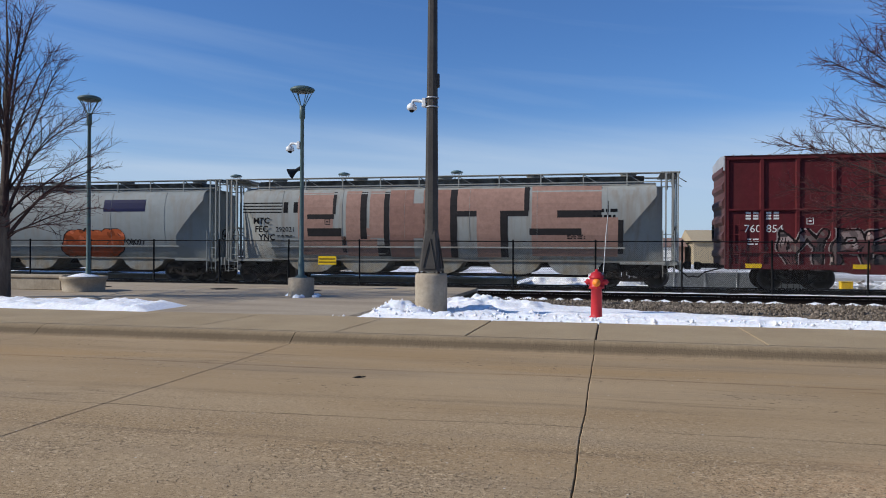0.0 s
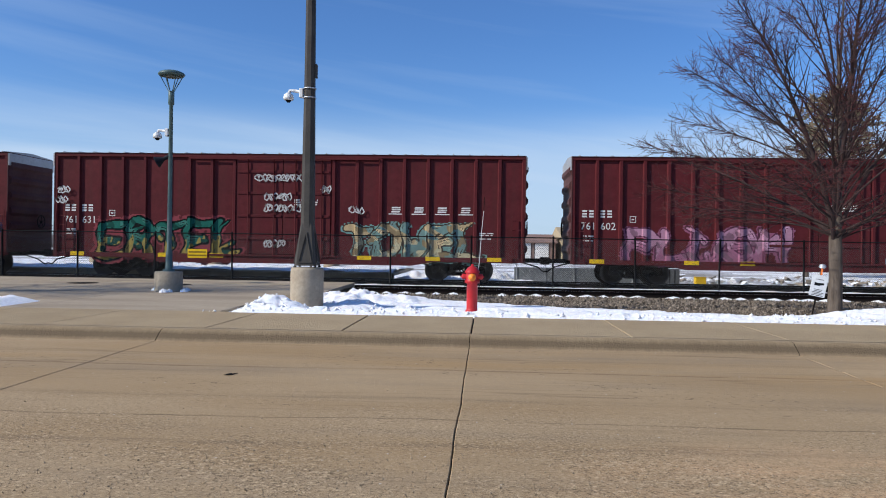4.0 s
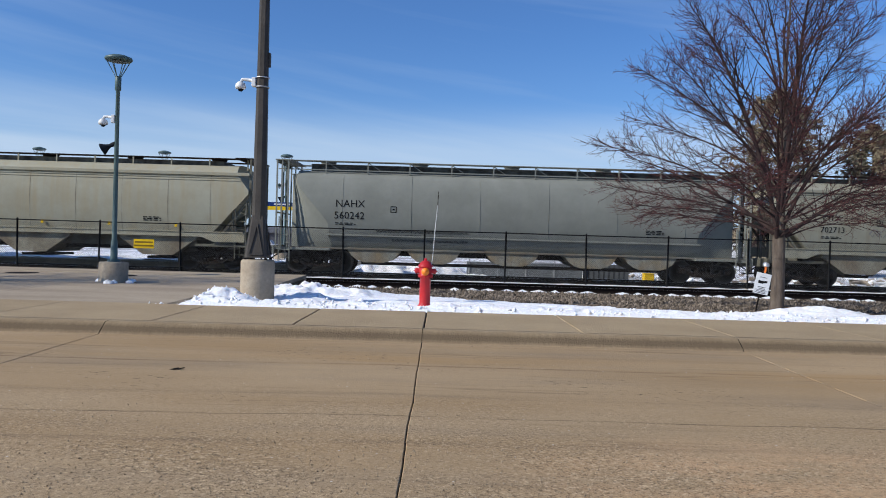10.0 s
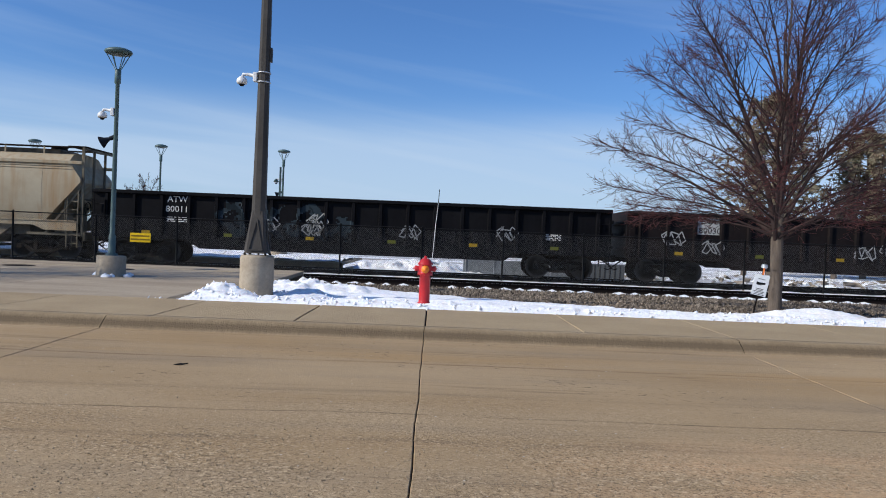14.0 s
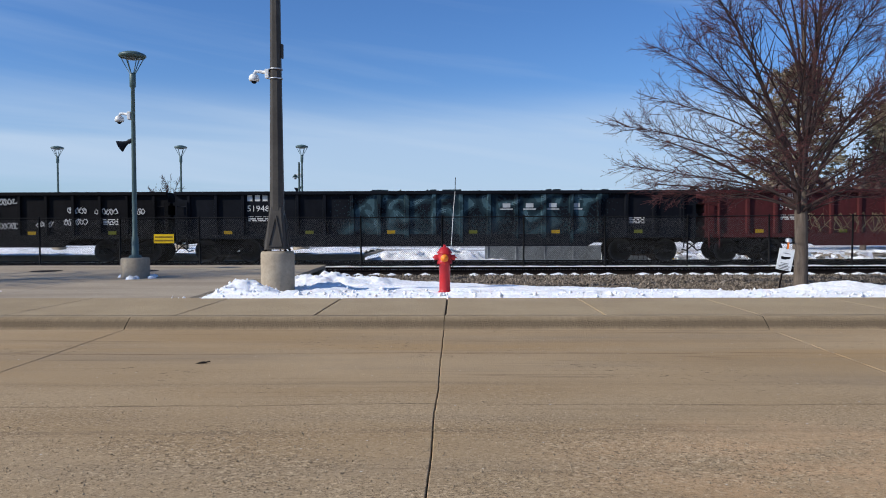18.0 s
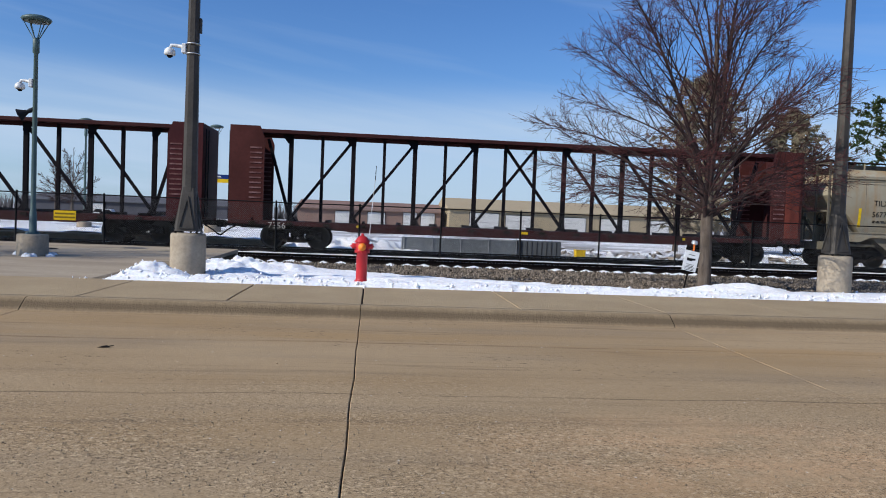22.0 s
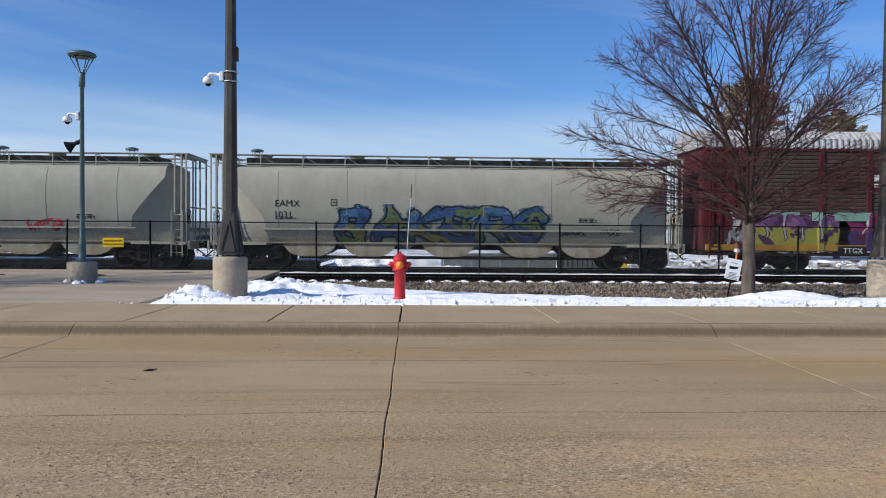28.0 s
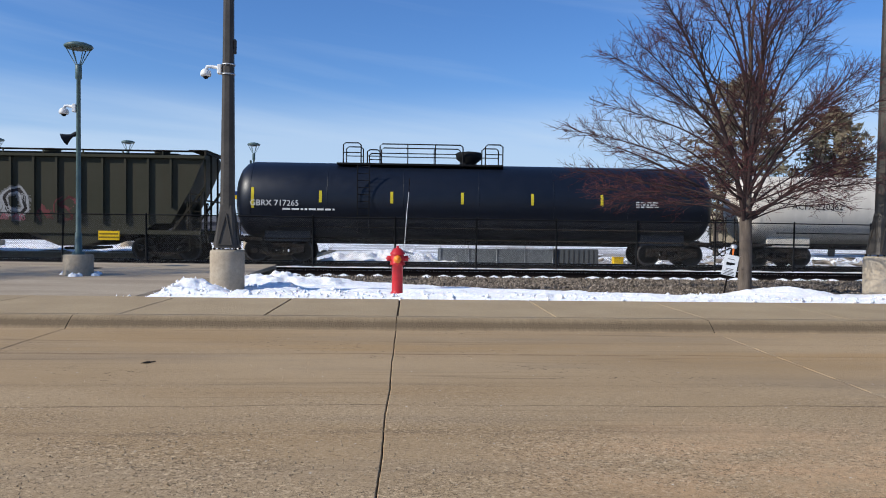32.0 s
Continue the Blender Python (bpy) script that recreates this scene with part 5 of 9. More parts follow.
warehouse(13, 58, 128, 5.9, M_TANBLD, M_TANBLD, [(19, 5.0, 3.2), (25, 4.5, 3.0), (34.5, 4.6, 3.0), (42, 5.0, 3.0), (50, 3.6, 3.0)], "long tan metal warehouse with white doors")
warehouse(-13, 12, 132, 4.6, M_BROWNBLD, M_BROWNBLD, [(-5, 3.0, 2.6), (0.6, 3.0, 2.6), (6.5, 2.4, 2.8), (9.6, 2.4, 2.8)], "low brown storage sheds with white doors")
warehouse(-75, -28, 170, 4.4, surface("dark_cladding", (0.10, 0.10, 0.115), rough=0.8), surface("dark_roof", (0.13, 0.13, 0.14), rough=0.8), [(-60, 4, 2.4), (-40, 3, 2.4)], "long dark industrial building on the horizon")

# distant belt of bare woods
g = Geo()
rng = random.Random(77)
for k in range(2600):
    x, y = rng.uniform(-330, 330), rng.uniform(215, 260)
    h = rng.uniform(2.5, 5.5)
    o = Vector((x, y, -0.4))
    for q in range(3):
        e = Vector((rng.gauss(0, 0.8), 0, h * rng.uniform(0.6, 1.1)))
        s = rng.uniform(0.1, 0.5)
        g.add([tuple(o + Vector((-s, 0, 0))), tuple(o + Vector((s, 0, 0))), tuple(o + e)], [(0, 1, 2)])
tagged(part("distant_woods", g, surface("far_woods", (0.16, 0.15, 0.155), (0.10, 0.10, 0.11), rough=0.9)), "hazy belt of leafless woods on the horizon", "woods", kind="stuff")

for x, y, col in ((-40, 118, (0.7, 0.7, 0.7)), (-30, 112, (0.03, 0.035, 0.05)), (-26, 113, (0.5, 0.5, 0.52)), (-17, 110, (0.06, 0.06, 0.07))):
    car = thing("parked_car", (x, y, -0.42), "parked car in a lot beyond the tracks", "car", "parked cars")
    g = Geo()
    g.prism([(-2.2, 0.3), (2.2, 0.3), (2.25, 0.7), (1.2, 0.85), (0.7, 1.42), (-1.4, 1.45), (-2.1, 0.9), (-2.25, 0.7)], -0.85, 0.85, "y")
    part("body", g, paint(*col), car)
    for y0, y1 in ((-0.862, -0.852), (0.852, 0.862)):
        for outline in ([(1.0, 0.9), (0.62, 1.34), (-0.30, 1.355), (-0.30, 0.91)], [(-0.42, 0.91), (-0.42, 1.357), (-1.3, 1.37), (-1.8, 0.92)]):
            g = Geo()
            g.prism(outline, y0, y1, "y")
            part("side_window", g, M_BLACK, car)
    for wx in (-1.4, 1.4):
        for wy in (-0.87, 0.87):
            g = Geo()
            g.lathe([(0.0, -0.1), (0.32, -0.1), (0.32, 0.1), (0.0, 0.1)], (wx, wy, 0.32), 14, axis="y")
            part("wheel", g, M_BLACK, car)


# ---- the train: shared running gear ----
CARS, WHEELS = [], []


def car_thing(name, u0, u1, label, category):
    c = thing(name, ((u0 + u1) / 2, FAR_Y, RAIL_Z), label, category, "cars of the freight train")
    CARS.append((c, (u0 + u1) / 2))
    return c


def truck_meshes():
    g = Geo()
    for s in (-1, 1):
        g.beam((s * 0.42, 0, 0.66), (s * 1.02, 0, 0.60), 0.15, 0.14)
        g.beam((s * 0.40, 0, 0.30), (s * 0.86, 0, 0.56), 0.15, 0.13)
        g.beam((s * 0.30, 0, 0.30), (s * 0.30, 0, 0.66), 0.14, 0.12)
        g.box(s * 0.89 - 0.15, s * 0.89 + 0.15, -0.10, 0.10, 0.36, 0.60, 0.03)
        g.lathe([(0.10, -0.13), (0.10, -0.10), (0.05, -0.09), (0.0, -0.14)], (s * 0.89, 0, 0.457), 12, axis="y")
    g.beam((-0.45, 0, 0.67), (0.45, 0, 0.67), 0.16, 0.14)
    g.beam((-0.42, 0, 0.29), (0.42, 0, 0.29), 0.18, 0.10)
    frame_mesh = g.mesh("side_frame", [M_STEEL])
    g = Geo()
    for s in (-1, 1):
        g.lathe([(0.13, s * 0.70 - 0.08), (0.15, s * 0.74), (0.34, s * 0.755), (0.375, s * 0.755 - 0.055)], n=28, axis="y")
        g.lathe([(0.375, s * 0.755 - 0.055), (0.455, s * 0.755 - 0.06), (0.457, s * 0.755 + 0.05), (0.375, s * 0.755 + 0.05), (0.375, s * 0.755 - 0.05)], n=28, axis="y", mat=1)
        g.lathe([(0.455, s * 0.69), (0.483, s * 0.69), (0.483, s * 0.715), (0.457, s * 0.725)], n=28, axis="y")
    g.lathe([(0.085, -1.02), (0.085, 1.02)], n=10, axis="y")
    wheel_mesh = g.mesh("wheelset", [M_WHEEL, M_TREAD])
    g = Geo()
    g.box(-0.18, 0.18, -1.0, 1.0, 0.46, 0.70, 0.03)
    g.lathe([(0.20, 0.70), (0.20, 0.80)], n=16)
    bolster_mesh = g.mesh("truck", [M_STEEL])
    g = Geo()
    for dx in (-0.17, 0.0, 0.17):
        for k in range(5):
            g.lathe([(0.045, 0.345 + k * 0.022), (0.068, 0.353 + k * 0.022), (0.045, 0.361 + k * 0.022)], (dx, 0, 0), 10)
    spring_mesh = g.mesh("springs", [M_STEEL])
    return frame_mesh, wheel_mesh, bolster_mesh, spring_mesh


TRUCK = truck_meshes()


def running_gear(car, half, truck_x, body_end=0.0):
    """Two trucks, couplers and hoses. half: from the car's middle to the end of its body."""
    frame_mesh, wheel_mesh, bolster_mesh, spring_mesh = TRUCK
    for s in (-1, 1):
        t = part("truck", bolster_mesh, M_STEEL, car)
        t.location = (s * truck_x, 0, 0)
        for y in (-1.0, 1.0):
            f = part("side_frame", frame_mesh, M_STEEL, t)
            f.location = (0, y, 0)
            if y > 0:
                f.rotation_euler = (0, 0, math.pi)
            q = part("springs", spring_mesh, M_STEEL, t)
            q.location = (0, y, 0)
        for x in (-0.89, 0.89):
            w = part("wheelset", wheel_mesh, M_WHEEL, t)
            w.location = (x, 0, 0.457)
            WHEELS.append((w, x, CARS[-1][1] + s * truck_x + x))
    g0 = Geo()
    g0.box(-half + 0.3, half - 0.3, -0.28, 0.28, 0.74, 1.02, 0.0)
    part("centre_sill", g0, M_STEEL, car)
    for s in (-1, 1):
        g = Geo()
        e = half + body_end
        g.box(min(s * (half - 0.5), s * (e + 0.30)), max(s * (half - 0.5), s * (e + 0.30)), -0.11, 0.11, 0.78, 0.96, 0.02)
        g.box(min(s * (e + 0.22), s * (e + 0.47)), max(s * (e + 0.22), s * (e + 0.47)), -0.19, 0.12, 0.72, 1.02, 0.04)
        part("coupler", g, M_STEEL, car)
        g = Geo()
        g.tube([(s * (half - 0.1), -0.32, 0.80), (s * (e + 0.12), -0.36, 0.62), (s * (e + 0.35), -0.30, 0.42), (s * (e + 0.52), -0.24, 0.46)], 0.028, 7)
        part("air_hose", g, M_BLACK, car)


def ladder(parent, x, y, z0, z1, w=0.42, n=5, mat=None, axis="x", r=0.014):
    g = Geo()
    for s in (-w / 2, w / 2):
        a = (x + s, y, z0) if axis == "x" else (x, y + s, z0)
        b = (x + s, y, z1) if axis == "x" else (x, y + s, z1)
        g.beam(a, b, 0.035)
    for k in range(n):
        z = z0 + (z1 - z0) * (k + 0.5) / n
        if axis == "x":
            g.tube([(x - w / 2, y, z), (x + w / 2, y, z)], r, 6)
        else:
            g.tube([(x, y - w / 2, z), (x, y + w / 2, z)], r, 6)
    return part("ladder", g, mat or M_STEEL, parent)


def brake_wheel(parent, x, y, z, r=0.27):
    """A hand brake's wheel: round rim, five spokes, hub."""
    g = Geo()
    g.tube([(x, y + r * math.cos(6.2832 * k / 20), z + r * math.sin(6.2832 * k / 20)) for k in range(21)], 0.018, 6, cap=False)
    w = part("brake_wheel", g, M_STEEL, parent)
    g = Geo()
    for k in range(5):
        a = 6.2832 * k / 5 + 0.3
        g.tube([(x, y, z), (x, y + r * math.cos(a), z + r * math.sin(a))], 0.012, 5)
    g.lathe([(0.0, x - 0.03), (0.05, x - 0.03), (0.05, x + 0.03), (0.0, x + 0.03)], (0, y, z), 10, axis="x")
    part("spokes", g, M_STEEL, w)


def bars(parent, rows, mat, depth, name="stencil"):
    """Flat marks on a side, each one a part: rows of x0, x1, z0, z1."""
    for x0, x1, z0, z1 in rows:
        g = Geo()
        n = max(1, int((z1 - z0) / 0.12))
        g.add([(x, depth(x, z0 + (z1 - z0) * i / n) - 0.006, z0 + (z1 - z0) * i / n) for i in range(n + 1) for x in (x0, x1)], [(2 * i, 2 * i + 1, 2 * i + 3, 2 * i + 2) for i in range(n)])
        part(name, g, mat, parent)


def print_block(parent, rows, mat, depth):
    """A block of print too small to read, as one part."""
    g = Geo()
    for x0, x1, z0, z1 in rows:
        g.add([(x0, depth(x0, z0) - 0.006, z0), (x1, depth(x1, z0) - 0.006, z0), (x1, depth(x1, z1) - 0.006, z1), (x0, depth(x0, z1) - 0.006, z1)], [(0, 1, 2, 3)])
    ob = part("stencil", g, mat, parent)
    ob["kind"] = "stuff"
    return ob


def small_print(parent, x, z, w, lines, mat, depth, seed=1, h=0.05):
    rng = random.Random(seed)
    rows = []
    for k in range(lines):
        q = x
        while q < x + w - 0.05:
            e = min(x + w, q + rng.uniform(0.08, 0.3))
            rows.append((q, e, z - k * h * 1.8, z - k * h * 1.8 + h))
            q = e + 0.06
    return print_block(parent, rows, mat, depth)


def emblem_box(parent, x, z, s, mat, depth):
    t = s * 0.10
    return bars(parent, [(x, x + s, z, z + t), (x, x + s, z + s - t, z + s), (x, x + t, z + t, z + s - t), (x + s - t, x + s, z + t, z + s - t), (x + s * 0.3, x + s * 0.7, z + s * 0.4, z + s * 0.6)], mat, depth, "data_panel")


# ---- sprayed lettering ----
GLYPH = {"A": "00 24 40|11 31", "B": "00 04 34 33 22 02|22 31 30 00", "C": "44 14 03 01 10 40", "D": "00 04 24 43 41 20 00", "E": "44 04 00 40|02 32", "F": "00 04 44|02 32",
         "G": "44 14 03 01 10 40 42 22", "H": "00 04|40 44|02 42", "I": "20 24", "J": "44 41 30 10 01", "K": "00 04|44 02 40", "L": "04 00 40", "M": "00 04 22 44 40", "N": "00 04 40 44",
         "O": "10 01 03 14 34 43 41 30 10", "P": "00 04 34 43 32 02", "R": "00 04 34 43 32 02|22 40", "S": "43 34 14 03 12 32 41 30 10 01", "T": "04 44|24 20", "U": "04 01 10 30 41 44",
         "V": "04 20 44", "W": "04 10 22 30 44", "X": "00 44|04 40", "Y": "04 22 44|22 20", "Z": "04 44 00 40"}


def sprayed(parent, word, x0, z0, width, height, colours, depth, seed, cell=0.032, thick=0.15, line=0.055, cloud=0.10, slant=0.12, wobble=0.06, name="graffiti", label="", wild=1.6, extra=(), split=0.46, ragged=1.0):
    """Sprayed lettering that follows the ribs of the side: inner colour, second inner colour, outline and cloud (None: left bare)."""
    rng = random.Random(seed)
    pad = cloud + line + thick
    nx, nz = int((width + 2 * pad) / cell) + 1, int((height + 2 * pad) / cell) + 1
    xs = x0 - pad + np.arange(nx) * cell
    zs = z0 - pad + np.arange(nz) * cell
    X, Z = np.meshgrid(xs, zs, indexing="ij")
    ph = [rng.uniform(0, 6.28) for _ in range(8)]
    U = X + wobble * np.sin(Z * 5.3 + ph[0]) + wobble * 0.6 * np.sin(X * 3.1 + Z * 7.7 + ph[1]) - slant * (Z - z0)
    W = Z + wobble * np.sin(X * 2.9 + ph[2]) + wobble * 0.7 * np.sin(X * 6.3 - Z * 3.0 + ph[3])
    best = np.full(X.shape, 9.0)
    n = len(word)
    adv = width / n
    for i, ch in enumerate(word):
        if ch == " ":
            continue
        sc, dz = rng.uniform(0.92, 1.1), rng.uniform(-0.05, 0.05) * height
        for stroke in GLYPH[ch].split("|"):
            pts = [(x0 + (i + 0.12 + 0.76 * int(q[0]) / 4) * adv, z0 + dz + height * sc * int(q[1]) / 4) for q in stroke.split()]
            for (ax, az), (bx, bz) in zip(pts, pts[1:]):
                dx, dy = bx - ax, bz - az
                t = np.clip(((U - ax) * dx + (W - az) * dy) / (dx * dx + dy * dy + 1e-9), 0, 1)
                best = np.minimum(best, np.hypot(U - ax - t * dx, W - az - t * dy))
    # links and arrows between the letters
    for _ in range(int(wild * n)):
        ax, az = x0 + rng.uniform(0.05, 0.95) * width, z0 + rng.uniform(0.0, 1.0) * height
        w = rng.choice((0.5, 0.9, 1.9, 2.4, 3.6, 5.4)) + rng.uniform(-0.3, 0.3)
        dx, dy = rng.uniform(0.35, 0.8) * height * math.cos(w), rng.uniform(0.35, 0.8) * height * math.sin(w)
        t = np.clip(((U - ax) * dx + (W - az) * dy) / (dx * dx + dy * dy + 1e-9), 0, 1)
        best = np.minimum(best, np.hypot(U - ax - t * dx, W - az - t * dy) + thick * (0.25 + 0.5 * t))
    mist = 0.5 + 0.5 * np.sin(X * 4.1 + ph[4] + 1.5 * np.sin(Z * 6 + ph[5])) * np.sin(Z * 5.2 + ph[6] + np.sin(X * 2.2))
    kind = np.zeros(X.shape, int)
    fray = 0.5 + 0.5 * np.sin(X * 17.0 + 3.0 * np.sin(Z * 9.0 + ph[0])) * np.sin(Z * 21.0 + 2.5 * np.sin(X * 7.0 + ph[1]))
    kind[best < thick + line + min(cloud, 0.2) * ((0.25 + 1.5 * mist * fray) if cloud > 0.07 else 1.0)] = 4
    drop = np.roll(np.roll(best, int(0.05 / cell), 0), -int(0.04 / cell), 1)
    kind[(drop < thick + 0.4 * line) & (wild > 0)] = 3
    kind[best < thick + line] = 3
    inner = best < thick
    kind[inner] = 1
    brush = 0.16 * np.sin(X * 3.3 + ph[7]) + 0.14 * np.sin(X * 23.0 + 2.0 * np.sin(Z * 3.0)) + 0.12 * np.sin(X * 11.0 - Z * 9.0 + ph[4])
    second = inner & ((W - z0) / height + ragged * brush < split)
    kind[second] = 2
    # lighter and darker passes of the spray can, and thin inner lines
    tone = np.sin(X * 5.1 + ph[5] + 1.7 * np.sin(Z * 4.3 + ph[6])) + 0.8 * np.sin(Z * 8.3 + 1.9 * np.sin(X * 3.7 + ph[0])) + 0.4 * np.sin(X * 19.0 + Z * 13.0)
    if colours[0] is not None:
        kind[inner & (tone > 0.95) & ~second] = 5
        kind[inner & (tone < -1.0)] = 6
    if extra:
        band = np.floor((X - x0) / adv * 1.4 + 0.5 * np.sin(Z * 4.1 + ph[2]) + 0.3 * np.sin(Z * 11.0 + X * 5.0)).astype(int) % (len(extra) + 1)
        for k in range(len(extra)):
            kind[inner & (band == k + 1) & (tone > -1.0)] = 7 + k
    if wild > 0:
        kind[inner & (np.abs(best - thick * 0.42) < 0.013) & (tone > 0.75)] = 3
    mats, slot = [], {}
    passes = [tuple(min(0.85, 1.30 * q + 0.03) for q in colours[0]), tuple(0.52 * q for q in colours[0])] if colours[0] is not None else []
    passes = (passes or [None, None]) + list(extra)
    for k, c in enumerate(list(colours[:4]) + passes, 1):
        if c is not None:
            slot[k] = len(mats)
            mats.append(paint(*c))
    keep = np.isin(kind, list(slot))
    I, J = np.nonzero(keep[:-1, :-1] & keep[1:, :-1] & keep[:-1, 1:] & keep[1:, 1:])
    ids = -np.ones(X.shape, int)
    used = np.zeros(X.shape, bool)
    for a, b in ((0, 0), (1, 0), (1, 1), (0, 1)):
        used[I + a, J + b] = True
    ids[used] = np.arange(used.sum())
    g = Geo()
    ux, uz = X[used], Z[used]
    g.v = [(float(a), depth(float(a), float(b)) - 0.007, float(b)) for a, b in zip(ux, uz)]
    g.f = [tuple(int(q) for q in (ids[i, j], ids[i + 1, j], ids[i + 1, j + 1], ids[i, j + 1])) for i, j in zip(I, J)]
    g.m = [slot[int(kind[i, j])] for i, j in zip(I, J)]
    g.s = [False] * len(g.f)
    if not g.f:
        return None
    return part(name, g, mats, parent, label)


def overspray(parent, x0, x1, z0, z1, colour, depth, seed, density=0.9, cell=0.034):
    """A fading mist of paint in small flecks, thick low down and thin at its upper edge."""
    rng = np.random.RandomState(seed)
    nx, nz = int((x1 - x0) / cell), int((z1 - z0) / cell)
    g = Geo()
    for i in range(nx):
        for j in range(nz):
            u, v = (i + 0.5) / nx, (j + 0.5) / nz
            cover = density * min(1.0, 1.25 * (1 - v), 7 * u, 7 * (1 - u)) * (0.62 + 0.6 * noise.noise((x0 + i * cell * 1.4, j * cell * 1.9, seed)))
            if rng.rand() < cover:
                a, b = x0 + i * cell, z0 + j * cell
                g.add([(p, depth(p, q) - 0.004, q) for p, q in ((a, b), (a + cell, b), (a + cell, b + cell), (a, b + cell))], [(0, 1, 2, 3)])
    ob = part("overspray", g, paint(*colour), parent)
    ob["kind"] = "stuff"
    return ob


def scrawl(parent, x0, z0, width, height, colour, depth, seed, r=0.022):
    """A quick thin tag: a looping line that reads as no word."""
    rng = random.Random(seed)
    g = Geo()
    k, n = 0, max(3, int(width / (height * 0.55)))
    pts = []
    for i in range(n * 5):
        f = i / (n * 5 - 1)
        pts.append((x0 + width * f + 0.3 * height * math.sin(i * 2.1 + rng.uniform(-0.5, 0.5)), z0 + height * (0.5 + 0.5 * math.sin(i * 1.7 + rng.uniform(-0.6, 0.6)))))
    for (ax, az), (bx, bz) in zip(pts, pts[1:]):
        d = math.hypot(bx - ax, bz - az) + 1e-6
        ox, oz = -(bz - az) / d * r, (bx - ax) / d * r
        q = [(ax + ox, az + oz), (bx + ox, bz + oz), (bx - ox, bz - oz), (ax - ox, az - oz)]
        g.add([(a, depth(a, b) - 0.008, b) for a, b in q], [(0, 1, 2, 3)])
    ob = part("scrawl", g, paint(*colour), parent)
    ob["kind"] = "stuff"
    return ob


# ---- box cars ----
M_BOXRED = surface("boxcar_red", (0.106, 0.0185, 0.0215), (0.078, 0.0155, 0.0178), rough=0.6, patches=0.7, amount=0.7, grain=5, streaks=0.35, streak_colour=(0.07, 0.028, 0.024))
M_BOXEND = surface("boxcar_end", (0.085, 0.030, 0.03), (0.13, 0.085, 0.08), rough=0.7)
M_ROOF = surface("galvanised_roof", (0.46, 0.46, 0.46), (0.30, 0.29, 0.28), rough=0.5, metal=0.4)
WHITE, DIRTYWHITE, BLACKP = (0.70, 0.69, 0.66), (0.45, 0.43, 0.40), (0.012, 0.012, 0.013)


def box_car(u0, u1, label, number, belt=False, ribs=8, emblem=False):
    L = u1 - u0
    h = L / 2
    c = car_thing("box_car", u0, u1, label, "box car")
    zb, zt, w, out = 0.62, 4.97, 1.47, 0.085
    g = Geo()
    g.box(-h + 0.03, h - 0.03, -w, w, zb + 0.30, zt - 0.14)
    part("body", g, M_BOXRED, c)
    for s in (-1, 1):
        g = Geo()
        g.box(-h, h, min(s * w, s * (w + out)), max(s * w, s * (w + out)), zt - 0.17, zt - 0.02, 0.012)
        part("top_chord", g, M_BOXRED, c)
        g = Geo()
        g.prism([(-h, zb + 0.34), (-h, zb + 0.16), (-h + 3.6, zb + 0.16), (-h + 4.4, zb), (h - 4.4, zb), (h - 3.6, zb + 0.16), (h, zb + 0.16), (h, zb + 0.34)], min(s * (w - 0.02), s * (w + 0.10)), max(s * (w - 0.02), s * (w + 0.10)), "y")
        part("side_sill", g, M_BOXRED, c)
    door0, door1 = -h + 7.45, -h + 11.25
    xs = [-h + 0.08] + [-h + 0.08 + (7.30 / ribs) * k for k in range(1, ribs + 1)]
    xs += [door1 + 0.12 + (h - 0.08 - door1 - 0.12) / ribs * k for k in range(ribs + 1)]
    rib = Geo()
    rib.prism([(-0.085, 0.0), (-0.05, -out), (0.05, -out), (0.085, 0.0)], zb + 0.34, zt - 0.17, "z")
    rib = rib.mesh("side_post", [M_BOXRED])
    for x in xs:
        for s in (-1, 1):
            ob = part("side_post", rib, M_BOXRED, c)
            ob.location = (x, s * -w * -1 if s > 0 else -w, 0)
            if s > 0:
                ob.location = (x, w, 0)
                ob.rotation_euler = (0, 0, math.pi)
    spans = [(x - 0.085, x + 0.085) for x in xs]

    def depth(x, z):
        for a, b in spans:
            if a <= x <= b:
                return -(w + out)
        if door0 < x < door1:
            return -(w + 0.06)
        return -w

    # plug doors with their rails, bars and hinges
    for a, b in ((door0, (door0 + door1) / 2 - 0.01), ((door0 + door1) / 2 + 0.01, door1)):
        g = Geo()
        g.box(a, b, -w - 0.055, -w - 0.002, zb + 0.36, zt - 0.20, 0.012)
        d = part("door", g, M_BOXRED, c)
        for z in (1.55, 2.45, 3.35, 4.2):
            g = Geo()
            g.box(a + 0.06, b - 0.06, -w - 0.085, -w - 0.057, z, z + 0.10, 0.008)
            part("door_rib", g, M_BOXRED, d)
        for x in (a + 0.5, b - 0.35):
            g = Geo()
            g.tube([(x, -w - 0.11, zb + 0.2), (x, -w - 0.11, zt - 0.22)], 0.022, 7)
            part("locking_bar", g, M_BOXRED, d)
    for z in (zb + 0.30, zt - 0.21):
        g = Geo()
        g.box(door0 - 1.9, door1 + 1.9 if z > 2 else door1 + 0.4, -w - 0.15, -w - 0.117, z - 0.03, z + 0.04, 0.006)
        part("door_track", g, M_BOXRED, c)
    if belt:
        for a, b in ((-h + 0.1, door0 - 0.1), (door1 + 0.1, h - 0.1)):
            for z in (1.35, 2.92):
                g = Geo()
                g.box(a, b, -w - 0.085, -w - 0.002, z, z + 0.07, 0.012)
                part("belt_rail", g, M_BOXRED, c)
    g = Geo()
    n = int(L / 0.62)
    prof = [(-w - 0.12, zt - 0.02), (-w + 0.1, zt + 0.015), (0, zt + 0.10), (w - 0.1, zt + 0.015), (w + 0.12, zt - 0.02)]
    g.prism(prof, -h, h, "x")
